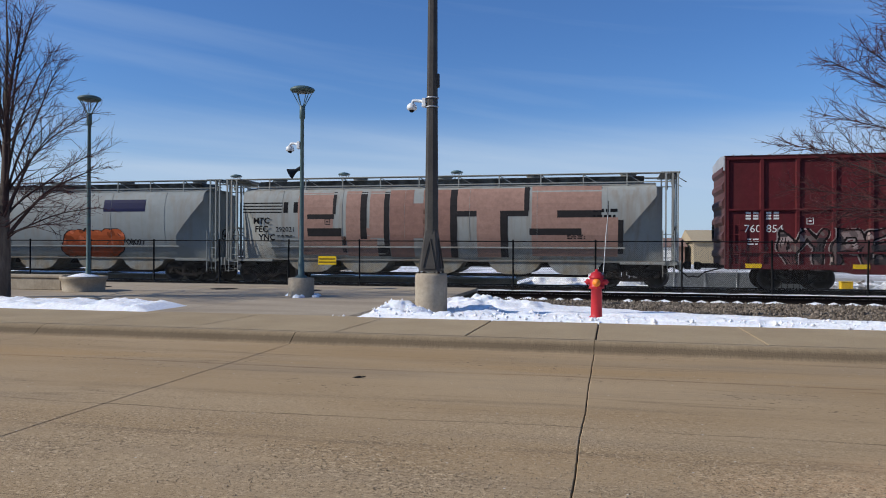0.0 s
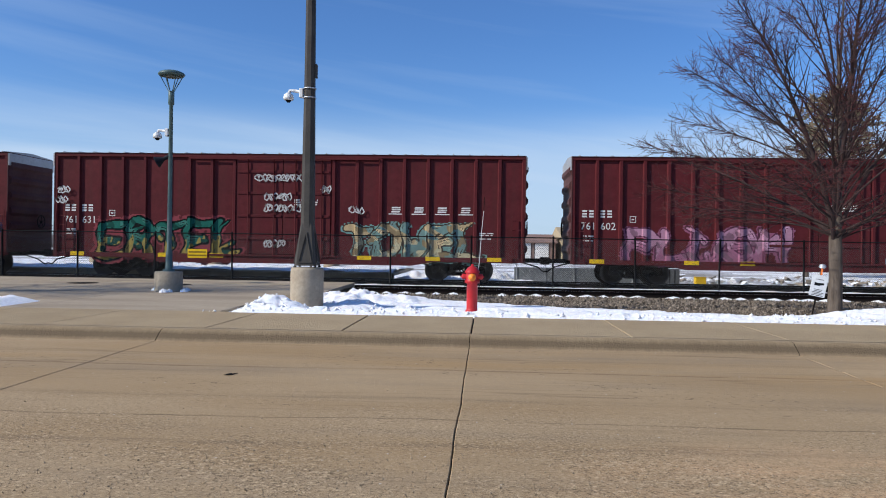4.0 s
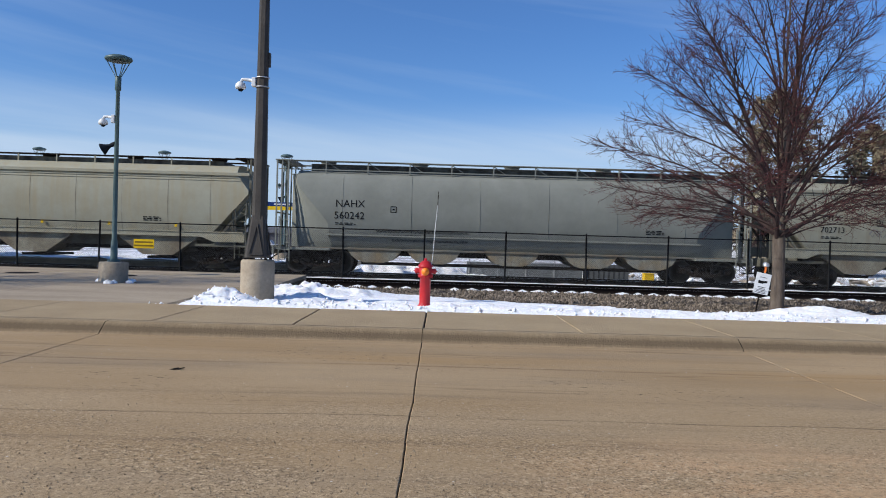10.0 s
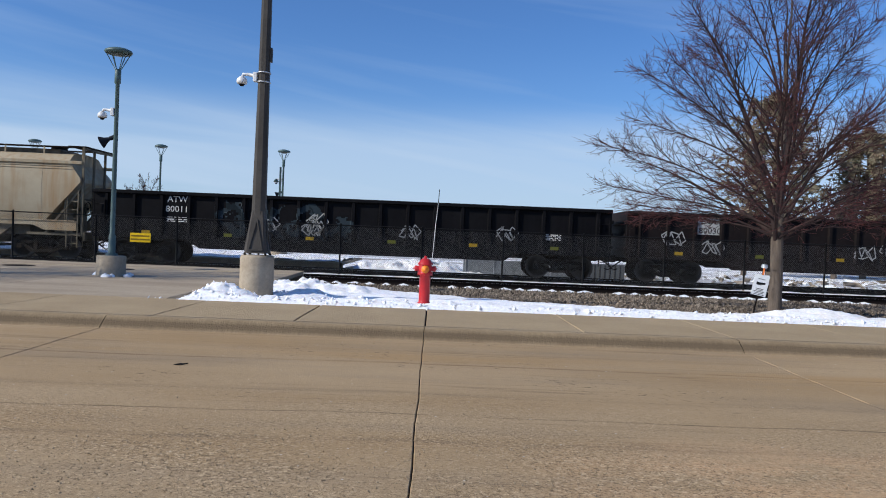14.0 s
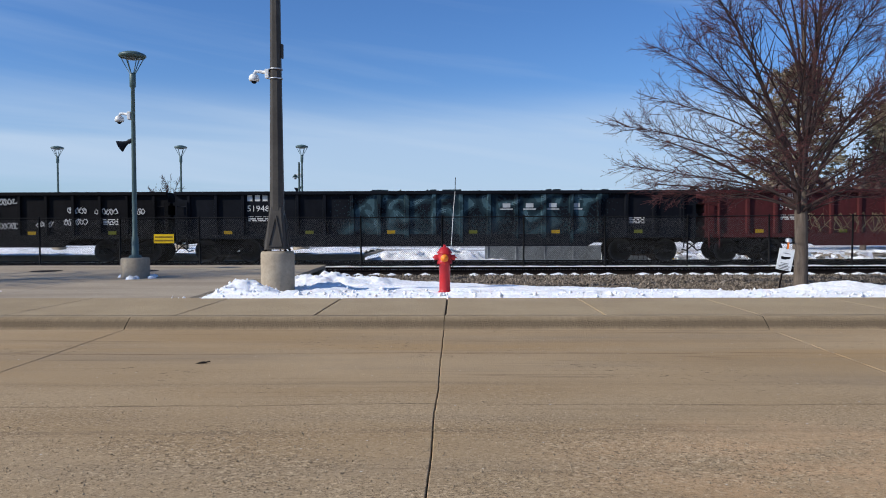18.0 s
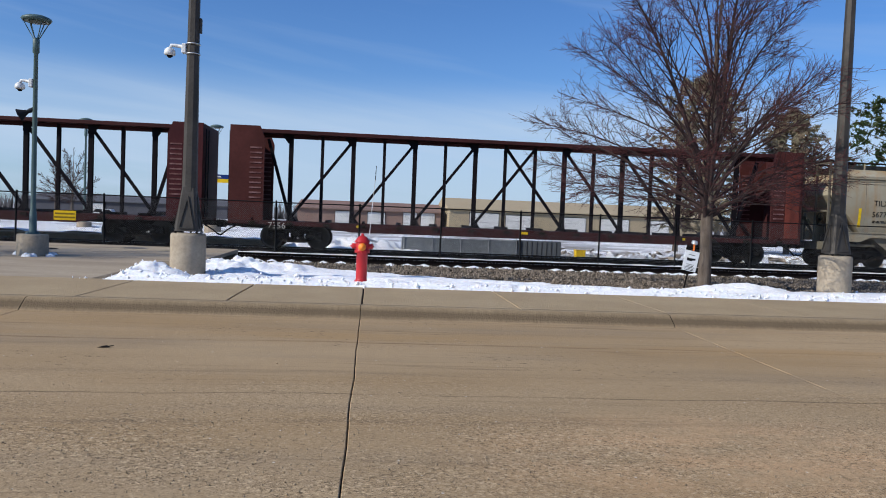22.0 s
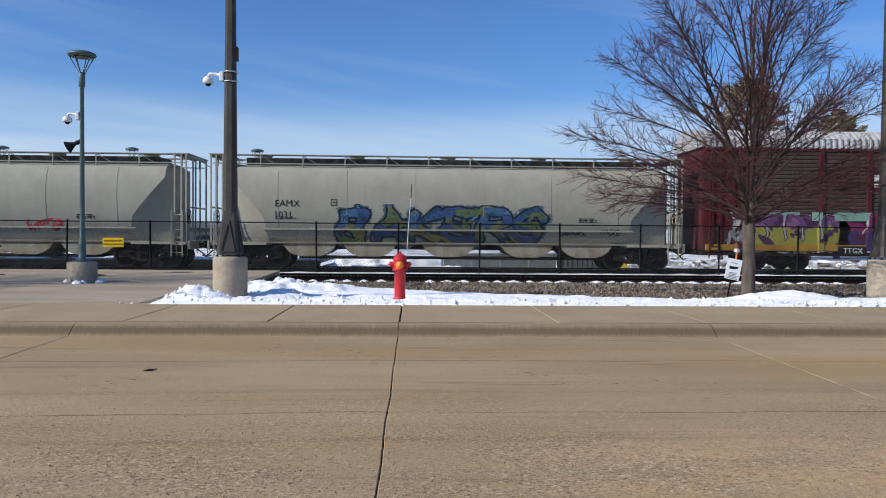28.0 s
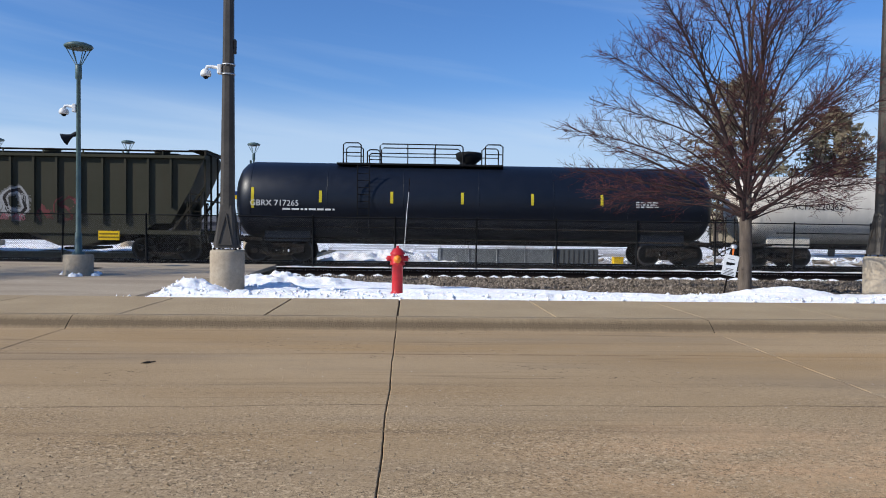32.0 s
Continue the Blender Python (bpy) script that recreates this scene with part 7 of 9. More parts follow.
# ---- tank cars ----
def tank_car(u0, u1, label, colour, mark, ink, bands, r=1.56, name="tank_car", dome=0.15, sheen=0.35, flip=1):
    L = u1 - u0
    h = L / 2
    c = car_thing(name, u0, u1, label, "tank car")
    m = surface("tank_paint", colour, tuple(0.85 * q + 0.003 for q in colour), rough=sheen, patches=0.8, amount=0.5, grain=3, streaks=0.15, streak_colour=tuple(1.4 * q + 0.008 for q in colour), speck=0.3, bump=0.03)
    zc = 0.95 + r
    g = Geo()
    prof = [(0.0, -h), (r * 0.35, -h + 0.03), (r * 0.62, -h + 0.12), (r * 0.82, -h + 0.26), (r * 0.94, -h + 0.44), (r, -h + 0.72)]
    prof += [(r, -h + 0.72 + (L - 1.44) * k / 8) for k in range(1, 8)]
    prof += [(a, -b) for a, b in reversed(prof[:6])]
    g.lathe(prof, (0, 0, zc), 48, axis="x")
    tank = part("tank", g, m, c)
    for x in [-h + 0.75 + (L - 1.5) * k / 6 for k in range(7)]:
        g = Geo()
        g.lathe([(r, x - 0.012), (r + 0.008, x - 0.006), (r + 0.008, x + 0.006), (r, x + 0.012)], (0, 0, zc), 48, axis="x")
        part("weld_seam", g, m, tank)
    depth = lambda x, z: -math.sqrt(max(0.05, r * r - (z - zc) ** 2))
    for s in (-1, 1):
        g = Geo()
        g.box(s * (h - 2.1) - 0.9, s * (h - 2.1) + 0.9, -0.9, 0.9, 0.80, 1.25, 0.03)
        part("saddle", g, m, c)
        g = Geo()
        g.box(min(s * (h - 1.2), s * (h + 0.25)), max(s * (h - 1.2), s * (h + 0.25)), -1.35, 1.35, 0.86, 0.96, 0.01)
        part("end_platform", g, M_STEEL, c)
        ladder(c, s * (h + 0.12), -1.30, 0.45, 2.0, 0.40, 4, M_STEEL)
        g = Geo()
        g.tube([(s * (h + 0.22), -1.3, 0.96), (s * (h + 0.22), -1.3, 1.9), (s * (h + 0.22), 1.3, 1.9), (s * (h + 0.22), 1.3, 0.96)], 0.022, 7)
        part("end_rail", g, M_STEEL, c)
    g = Geo()
    g.tube([(-h + 1.4, -1.30, 1.40), (h - 1.4, -1.30, 1.40)], 0.022, 7)
    part("grab_rail", g, M_STEEL, c)
    for s in (-1, 1):
        g = Geo()
        g.tube([(-h + 0.8, s * 0.9, 0.93), (h - 0.8, s * 0.9, 0.93)], 0.03, 7)
        part("brake_pipe", g, M_STEEL, c)
    # top platform and dome
    top = zc + r
    xo = (1.7 - h * dome) if flip > 0 else 0.0
    for a, b, hi in ((-1.0, -0.3, 0.78), (0.6, 3.9, 0.74), (3.9, 4.4, 0.5), (4.65, 5.35, 0.76)):
        x0, x1 = sorted((xo + flip * a, xo + flip * b))
        for y in (-0.75, 0.75):
            g = Geo()
            g.tube([(x0, y, top - 0.25), (x0, y, top + hi - 0.08), (x0 + 0.1, y, top + hi), (x1 - 0.1, y, top + hi), (x1, y, top + hi - 0.08), (x1, y, top - 0.25)], 0.026, 7)
            rail = part("top_railing", g, M_BLACK, c)
            g = Geo()
            g.tube([(x0, y, top + hi * 0.5), (x1, y, top + hi * 0.5)], 0.022, 6)
            part("middle_rail", g, M_BLACK, rail)
            for k in range(1, 3 if x1 - x0 > 2 else 1):
                g = Geo()
                g.tube([(x0 + (x1 - x0) * k / 3, y, top - 0.25), (x0 + (x1 - x0) * k / 3, y, top + hi)], 0.022, 6)
                part("rail_post", g, M_BLACK, rail)
    g = Geo()
    g.lathe([(0.30, top - 0.15), (0.32, top + 0.10), (0.52, top + 0.26), (0.54, top + 0.46), (0.48, top + 0.52), (0.2, top + 0.56), (0.0, top + 0.57)], (xo + flip * 0.3, 0, 0), 22)
    part("valve_dome", g, M_BLACK, c)
    g = Geo()
    g.box(min(xo - flip, xo + flip * 5.6), max(xo - flip, xo + flip * 5.6), -0.85, 0.85, top - 0.10, top - 0.03)
    part("top_platform", g, M_BLACK, c)
    ladder(c, xo + flip * 4.5, -r - 0.06, 1.2, top - 0.1, 0.45, 10, M_BLACK)
    for x, z0, z1, col in bands:
        g = Geo()
        zz = np.linspace(z0, z1, 6)
        v = [(x + e, depth(0, z) - 0.010, float(z)) for z in zz for e in (-0.055, 0.055)]
        g.add(v, [(2 * k, 2 * k + 1, 2 * k + 3, 2 * k + 2) for k in range(5)])
        part("reflector", g, paint(*col), c)
    if mark:
        words(mark, 0.32, paint(*ink), c, -h + (1.55 if r > 1.54 else 0.75), -r - 0.03, 2.20, label="reporting mark and number")
        small_print(c, -h + 2.0, 2.04, 2.0, 1, paint(*ink), lambda x, z: -r - 0.02, 2, 0.07)
        small_print(c, h - 3.4, 2.5, 0.9, 3, paint(*ink), lambda x, z: -r - 0.02, 3, 0.05)
    running_gear(c, h, h - 1.75, 0.25)
    return c, depth, h


# ---- gondolas ----
def gondola(u0, u1, label, colour, other, number, ink=WHITE, load=0.0, bulkhead=0.0, ribs=19, seed=1, name="gondola", mark="", boxed=False):
    L = u1 - u0
    h = L / 2
    c = car_thing(name, u0, u1, label, "gondola car")
    m = surface("gondola_paint", colour, other, rough=0.6, patches=0.8, amount=0.8, grain=5, streaks=0.25, streak_colour=(0.026, 0.017, 0.014) if colour[0] > 2 * colour[2] else (0.013, 0.013, 0.015))
    zb, zt, w, out = 0.95, 2.80, 1.42, 0.10
    for s in (-1, 1):
        g = Geo()
        g.box(-h + 0.04, h - 0.04, min(s * w, s * (w - 0.05)), max(s * w, s * (w - 0.05)), zb, zt - 0.05)
        part("side_wall", g, m, c)
        g = Geo()
        g.box(-h, h, min(s * (w - 0.08), s * (w + 0.13)), max(s * (w - 0.08), s * (w + 0.13)), zt - 0.14, zt, 0.02)
        part("top_chord", g, m, c)
        g = Geo()
        g.prism([(-h + 0.1, zb + 0.16), (-h + 0.1, zb), (-h + 3.7, zb), (-h + 4.2, zb - 0.32), (h - 4.2, zb - 0.32), (h - 3.7, zb), (h - 0.1, zb), (h - 0.1, zb + 0.16)], min(s * (w - 0.06), s * (w + 0.09)), max(s * (w - 0.06), s * (w + 0.09)), "y")
        part("side_sill", g, m, c)
        g = Geo()
        g.box(min(s * (h - 0.05), s * h), max(s * (h - 0.05), s * h), -w, w, zb, zt - 0.02)
        e = part("end_wall", g, m, c)
        for k in range(3):
            g = Geo()
            z = zb + 0.3 + 0.5 * k
            g.box(min(s * h, s * (h + 0.08)), max(s * h, s * (h + 0.08)), -w, w, z, z + 0.14, 0.02)
            part("end_rib", g, m, e)
        ladder(c, s * (h - 0.30), -w - 0.13, 0.55, 2.4, 0.40, 5, m)
        brake_wheel(c, s * (h + 0.2), 0.55, 1.9)
    rib = Geo()
    rib.prism([(-0.085, 0.0), (-0.05, -out), (0.05, -out), (0.085, 0.0)], zb + 0.10, zt - 0.13, "z")
    rib = rib.mesh("side_rib", [m])
    xs = [-h + 0.55 + (L - 1.1) * k / (ribs - 1) for k in range(ribs)]
    for x in xs:
        for s in (-1, 1):
            ob = part("side_rib", rib, m, c)
            ob.location = (x, s * w, 0)
            if s > 0:
                ob.rotation_euler = (0, 0, math.pi)
    g = Geo()
    g.box(-h + 0.06, h - 0.06, -w + 0.06, w - 0.06, zb, zb + 0.08)
    part("floor", g, M_SCRAP, c)
    depth = lambda x, z: -(w + out) if any(abs(x - e) < 0.085 for e in xs) else -w
    if load > 0:
        rng = random.Random(seed)
        g = Geo()
        g.box(-h + 0.1, h - 0.1, -w + 0.08, w - 0.08, zb + 0.1, zt - 0.25)
        for k in range(int(900 * load)):
            o = Vector((rng.uniform(-h + 0.25, h - 0.25), rng.uniform(-w + 0.15, w - 0.15), zt - 0.27 + abs(rng.gauss(0, 0.20 if load > 0.8 else 0.11)) * load))
            a = Vector((rng.gauss(0, 1), rng.gauss(0, 1), rng.gauss(0, 0.35))).normalized() * rng.uniform(0.08, 0.36)
            t = rng.random()
            if t < 0.55:
                g.beam(tuple(o - a), tuple(o + a), rng.uniform(0.02, 0.07), rng.uniform(0.02, 0.16), rng.choice((0, 0, 1)))
            elif t < 0.85:
                b = Vector((rng.gauss(0, 1), rng.gauss(0, 1), rng.gauss(0, 0.6))).normalized() * rng.uniform(0.08, 0.3)
                d = a.cross(b).normalized() * rng.uniform(0.02, 0.12)
                g.add([tuple(o + e) for e in (a + d, b, -a + d * 0.5, -b)], [(0, 1, 2, 3)], 1)
            else:
                g.lathe([(0.04, -0.1), (0.13, -0.1), (0.13, 0.1), (0.04, 0.1)], tuple(o), 9, axis=rng.choice("xyz"))
        part("scrap_load", g, [M_SCRAP, M_RAIL], c, "tangled heap of dark scrap metal")
    if bulkhead:
        for s in (-1, 1):
            g = Geo()
            x = s * (h - 0.12)
            g.box(min(x, x - s * 0.12), max(x, x - s * 0.12), -w - 0.08, w + 0.08, zt, zt + bulkhead, 0.02)
            b = part("bulkhead", g, m, c)
            g = Geo()
            g.prism([(x, zt), (x - s * 0.32, zt), (x - s * 0.28, zt + bulkhead * 0.9), (x, zt + bulkhead)], -w - 0.1, -w - 0.02, "y")
            g.prism([(x, zt), (x - s * 0.32, zt), (x - s * 0.28, zt + bulkhead * 0.9), (x, zt + bulkhead)], w + 0.02, w + 0.1, "y")
            part("bulkhead_brace", g, m, b)
            for k in range(3):
                g = Geo()
                z = zt + 0.15 + bulkhead * 0.3 * k
                g.box(min(x, x + s * 0.1), max(x, x + s * 0.1), -w, w, z, z + 0.12, 0.02)
                part("bulkhead_rib", g, m, b)
    for k, x in enumerate(xs):
        if k % 3 == 1:
            g = Geo()
            g.box(x + 0.30, x + 0.62, -w - 0.012, -w - 0.002, zb + 0.18, zb + 0.31)
            part("reflector", g, paint(0.42, 0.27, 0.02) if k % 2 else paint(0.14, 0.15, 0.025), c)
    ip = paint(*ink)
    if number:
        x = xs[1]
        words(number, 0.34, ip, c, xs[2] + 0.14, -w - 0.012, 2.02, label="car number", squeeze=1.05)
        if mark:
            words(mark, 0.34, ip, c, xs[2] + 0.2, -w - 0.012, 2.40, label="reporting mark")
        else:
            bars(c, [(xs[2] + 0.16 + 0.30 * k, xs[2] + 0.36 + 0.30 * k, 2.42, 2.68) for k in range(4)], ip, lambda a, b: -w)
        if boxed:
            bars(c, [(xs[2] + 0.10, xs[3] - 0.10, 1.98, 2.66)], paint(0.42, 0.42, 0.40), lambda a, b: -w, "white_panel")
        small_print(c, xs[2] + 0.2, 1.78, 0.9, 3, ip, lambda a, b: -w, 5, 0.04)
        small_print(c, xs[-3] + 0.1, 1.7, 0.6, 4, ip, lambda a, b: -w, 8, 0.035)
    running_gear(c, h, h - 1.9, 0.05)
    return c, depth, h, xs


# ---- centre-beam flat cars ----
def centre_beam(u0, u1, label, number, colour, end_colour, mirrored=False):
    L = u1 - u0
    h = L / 2
    c = car_thing("centre_beam_car", u0, u1, label, "flat car")
    m = surface("centre_beam_paint", colour, tuple(0.6 * q for q in colour), rough=0.7, patches=0.9, amount=0.8, streaks=0.3, streak_colour=(0.05, 0.03, 0.025))
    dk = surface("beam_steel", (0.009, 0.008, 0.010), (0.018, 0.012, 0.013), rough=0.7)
    worn = surface("worn_rung_paint", (0.24, 0.13, 0.12), (0.12, 0.05, 0.045), rough=0.7, patches=3.0, amount=1.0)
    em = surface("bulkhead_paint", end_colour, tuple(0.6 * q for q in end_colour), rough=0.7, patches=1.0, amount=0.8)
    g = Geo()
    g.prism([(-h, 1.06), (h, 1.06), (h, 0.92), (h - 3.8, 0.88), (h - 4.6, 0.72), (-h + 4.6, 0.72), (-h + 3.8, 0.88), (-h, 0.92)], -1.45, -1.36, "y")
    g.prism([(-h, 1.06), (h, 1.06), (h, 0.92), (h - 3.8, 0.88), (h - 4.6, 0.72), (-h + 4.6, 0.72), (-h + 3.8, 0.88), (-h, 0.92)], 1.36, 1.45, "y")
    part("side_sill", g, m, c)
    g = Geo()
    g.box(-h + 0.05, h - 0.05, -1.36, 1.36, 0.98, 1.05)
    part("deck", g, m, c)
    for k in range(16):
        g = Geo()
        x = -h + 0.9 + (L - 1.8) * k / 15
        g.box(x - 0.05, x + 0.05, -1.43, 1.43, 1.051, 1.16)
        part("riser", g, dk, c)
        g = Geo()
        g.box(x - 0.12, x + 0.12, -1.50, -1.452, 0.90, 1.02, 0.006)
        part("winch", g, M_STEEL, c)
    top = 4.66
    g = Geo()
    g.box(-h + 0.05, h - 0.05, -0.42, 0.42, top - 0.16, top, 0.02)
    g.box(-h + 0.05, h - 0.05, -0.06, 0.06, top - 0.30, top - 0.16)
    part("top_beam", g, m, c)
    n = 15
    xs = [-h + 2.15 + (L - 4.3) * k / n for k in range(n + 1)]
    for k, x in enumerate(xs):
        w = 0.085 if k % 2 == (0 if k < 7.5 else 1) else 0.06
        g = Geo()
        g.prism([(x - w, -0.08), (x + w, -0.08), (x + w, -0.06), (x + 0.012, -0.06), (x + 0.012, 0.06), (x + w, 0.06), (x + w, 0.08), (x - w, 0.08), (x - w, 0.06), (x - 0.012, 0.06), (x - 0.012, -0.06), (x - w, -0.06)], 1.06, top - 0.16, "z")
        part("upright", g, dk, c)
        if w > 0.07:
            g = Geo()
            q = -1 if k < 7.5 else 1
            g.prism([(x + q * 0.36, top - 0.16), (x - q * 0.10, top - 0.16), (x - q * 0.10, top - 0.50), (x + q * 0.12, top - 0.50)], -0.10, -0.082, "y")
            part("gusset", g, dk, c)
            g = Geo()
            g.prism([(x - q * 0.30, 1.06), (x + q * 0.10, 1.06), (x + q * 0.10, 1.32), (x - q * 0.12, 1.32)], -0.10, -0.082, "y")
            part("gusset", g, dk, c)
    runs = [(xs[k], 1.15, xs[k + 2], top - 0.24) for k in (0, 2, 4, 6)] + [(xs[k], top - 0.24, xs[k + 2], 1.15) for k in (7, 9, 11, 13)]
    runs += [(-h + 1.25, top - 0.35, xs[0], 1.2), (xs[n], 1.2, h - 1.25, top - 0.35)]
    for xa, za, xb, zb in runs:
        g = Geo()
        g.beam((xa, 0, za), (xb, 0, zb), 0.12, 0.11)
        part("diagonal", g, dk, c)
    for s in (-1, 1):
        g = Geo()
        x = s * h
        g.box(min(x, x - s * 0.10), max(x, x - s * 0.10), -1.42, 1.42, 1.06, top, 0.02)
        b = part("bulkhead", g, em if s < 0 else m, c)
        for y in (-1.40, 1.40):
            g = Geo()
            g.prism([(x, 1.06), (x - s * 1.30, 1.06), (x - s * 1.30, top - 0.45), (x - s * 1.12, top), (x, top)], y - 0.03, y + 0.03, "y")
            part("side_plate", g, em, b)
            for k in range(11):
                g = Geo()
                g.box(min(x - s * 0.76, x - s * 1.2), max(x - s * 0.76, x - s * 1.2), y - 0.05, y - 0.031, 1.9 + k * 0.19, 1.955 + k * 0.19)
                part("rung_plate", g, worn, b)
        ladder(c, s * (h + 0.06), -0.9, 1.1, top - 0.2, 0.42, 9, dk, "y")
    words(number, 0.34, paint(*DIRTYWHITE), c, -h + 1.5, -1.456, 0.77, label="car number")
    for k in (1, 3, 5):
        g = Geo()
        x = -h + 1.8 + (L - 3.6) * k / 6
        g.box(x - 0.15, x + 0.15, -1.462, -1.452, 0.90, 1.0)
        part("reflector", g, M_YELLOW, c)
    running_gear(c, h, h - 2.5, 0.1)
    return c


# ---- auto rack ----
def auto_rack(u0, u1, label):
    L = u1 - u0
    h = L / 2
    c = car_thing("auto_rack", u0, u1, label, "auto rack")
    red = surface("rack_red", (0.090, 0.018, 0.021), (0.062, 0.015, 0.017), rough=0.6, streaks=0.3, streak_colour=(0.06, 0.02, 0.02))
    pan = surface("rack_panel", (0.080, 0.061, 0.049), (0.054, 0.041, 0.034), rough=0.7, metal=0.0, patches=0.9, amount=0.8, streaks=0.4, streak_colour=(0.10, 0.065, 0.045))
    roofm = surface("rack_roof", (0.40, 0.40, 0.395), (0.27, 0.265, 0.26), rough=0.6, metal=0.0, patches=0.8)
    sill = surface("rack_sill", (0.40, 0.22, 0.03), (0.22, 0.10, 0.03), rough=0.6, patches=0.8, amount=0.9)
    w, zb, zt = 1.46, 0.80, 4.88
    g = Geo()
    g.box(-h, h, -w - 0.02, w + 0.02, 0.62, 0.80, 0.01)
    part("deck", g, M_STEEL, c)
    for s in (-1, 1):
        g = Geo()
        g.box(-h + 0.1, h - 0.1, min(s * (w + 0.02), s * (w + 0.09)), max(s * (w + 0.02), s * (w + 0.09)), 0.82, 1.06, 0.01)
        part("side_sill", g, sill, c)
        g = Geo()
        g.box(-h + 0.1, h - 0.1, min(s * w, s * (w + 0.08)), max(s * w, s * (w + 0.08)), zt - 0.10, zt, 0.01)
        part("top_chord", g, red, c)
    xs = [-h + L / 27.08 * e for e in (1.5, 4.75, 6.7, 9.5, 12.4, 14.9, 17.5, 20.3, 22.4, 25.58)]
    n = len(xs) - 1
    post = Geo().box(-0.10, 0.10, -0.10, 0.02, 0.82, zt - 0.02, 0.015).mesh("post", [red])
    strip_n = 24
    for k, x in enumerate(xs):
        for s in (-1, 1):
            ob = part("post", post, red, c)
            ob.location = (x, s * w, 0)
            if s > 0:
                ob.rotation_euler = (0, 0, math.pi)
    hh = (zt - 0.14 - 1.08) / strip_n
    for k in range(n):
        a, b = xs[k] + 0.11, xs[k + 1] - 0.11
        for s in (-1, 1):
            g, sheet = Geo(), []
            for i in range(strip_n):
                z = 1.08 + i * hh
                y0, y1 = s * (w + 0.01), s * (w + 0.035)
                sheet += [(y0, z), (y1, z + hh * 0.25), (y1, z + hh * 0.75)]
            sheet.append((y0, zt - 0.14))
            g.add([(x, y, z) for y, z in sheet for x in (a, b)], [(2 * i, 2 * i + 1, 2 * i + 3, 2 * i + 2) for i in range(len(sheet) - 1)])
            part("side_panel", g, pan, c)
    for s in (-1, 1):
        x = s * h
        g = Geo()
        g.box(min(x, x - s * 1.30), max(x, x - s * 1.30), -w - 0.03, -w + 0.02, 0.82, zt, 0.01)
        e = part("end_panel", g, red, c)
        g = Geo()
        g.box(min(x, x - s * 1.30), max(x, x - s * 1.30), w - 0.02, w + 0.03, 0.82, zt, 0.01)
        part("end_panel", g, red, c)
        g = Geo()
        g.box(x - 0.03, x + 0.03, -w, w, 0.85, zt - 0.003)
        part("end_door", g, red, c)
        g = Geo()
        g.prism([(-w - 0.03, zt), (-w + 0.03, zt + 0.42), (-w * 0.74, zt + 0.70), (-w * 0.3, zt + 0.845), (w * 0.3, zt + 0.845), (w * 0.74, zt + 0.70), (w - 0.03, zt + 0.42), (w + 0.03, zt)], min(x + s * 0.125, x + s * 0.16), max(x + s * 0.125, x + s * 0.16), "x")
        part("roof_end", g, roofm, c, "white rounded end of the roof")
        for k in range(5):
            g = Geo()
            g.box(min(x - s * 0.3, x - s * 0.42) , max(x - s * 0.3, x - s * 0.42), -w - 0.10, -w - 0.032, 1.0, zt, 0.01) if k == 0 else g.box(min(x - s * 0.1, x - s * 1.2), max(x - s * 0.1, x - s * 1.2), -w - 0.07, -w - 0.032, 0.9 + k * 0.75, 0.98 + k * 0.75, 0.01)
            part("end_rib", g, red, e)
        ladder(c, s * (h - 0.45), -w - 0.11, 0.5, zt - 0.2, 0.42, 13, red)
    # corrugated roof
    g = Geo()
    prof = [(-w - 0.04, zt + 0.0), (-w + 0.02, zt + 0.38), (-w * 0.72, zt + 0.66), (-w * 0.3, zt + 0.80), (w * 0.3, zt + 0.80), (w * 0.72, zt + 0.66), (w - 0.02, zt + 0.38), (w + 0.04, zt + 0.0)]
    m = int(L / 0.06)
    v, f = [], []
    for i in range(m + 1):
        x = -h - 0.12 + (L + 0.24) * i / m
        e = (0.0, 0.045, 0.045, 0.0)[i % 4]
        for y, z in prof:
            v.append((x, y * (1 + e / 1.5), z + e))
    p = len(prof)
    for i in range(m):
        for j in range(p - 1):
            f.append((i * p + j, i * p + j + 1, (i + 1) * p + j + 1, (i + 1) * p + j))
    g.add(v, f)
    part("roof", g, roofm, c, "white corrugated roof")
    depth = lambda x, z: -(w + 0.115) if any(abs(x - e) < 0.11 for e in xs) else -(w + 0.036)
    # sign board and numbers
    g = Geo()
    g.box(xs[2] + 0.14, xs[3] - 0.14, -w - 0.045, -w - 0.038, 3.25, 3.95)
    b = part("sign_board", g, red, c, "red board with a white emblem")
    rows = [(xs[2] + 0.2, xs[2] + 1.45, 3.62, 3.86), (xs[2] + 0.2, xs[2] + 1.9, 3.47, 3.52), (xs[2] + 0.2, xs[2] + 1.9, 3.36, 3.41)]
    bars(c, rows, paint(*WHITE), lambda x, z: -w - 0.042, "emblem_bar")
    g = Geo()
    k = 24
    cx, cz = xs[3] - 0.42, 3.58
    v = [(cx + r * math.cos(5.2 * i / k - 0.3), -w - 0.05, cz + r * math.sin(5.2 * i / k - 0.3)) for r in (0.26, 0.16) for i in range(k + 1)]
    g.add(v, [(i, i + 1, k + 2 + i, k + 1 + i) for i in range(k)])
    part("emblem", g, paint(*WHITE), c)
    g = Geo()
    g.box(xs[1] + 0.7, xs[3] - 0.2, -w - 0.10, -w - 0.092, 0.68, 1.02)
    part("number_board", g, M_BLACK, c)
    words("TTGX   604494", 0.30, paint(*WHITE), c, xs[1] + 0.9, -w - 0.104, 0.74, label="reporting mark and number")
    running_gear(c, h, h - 3.35, 0.3)
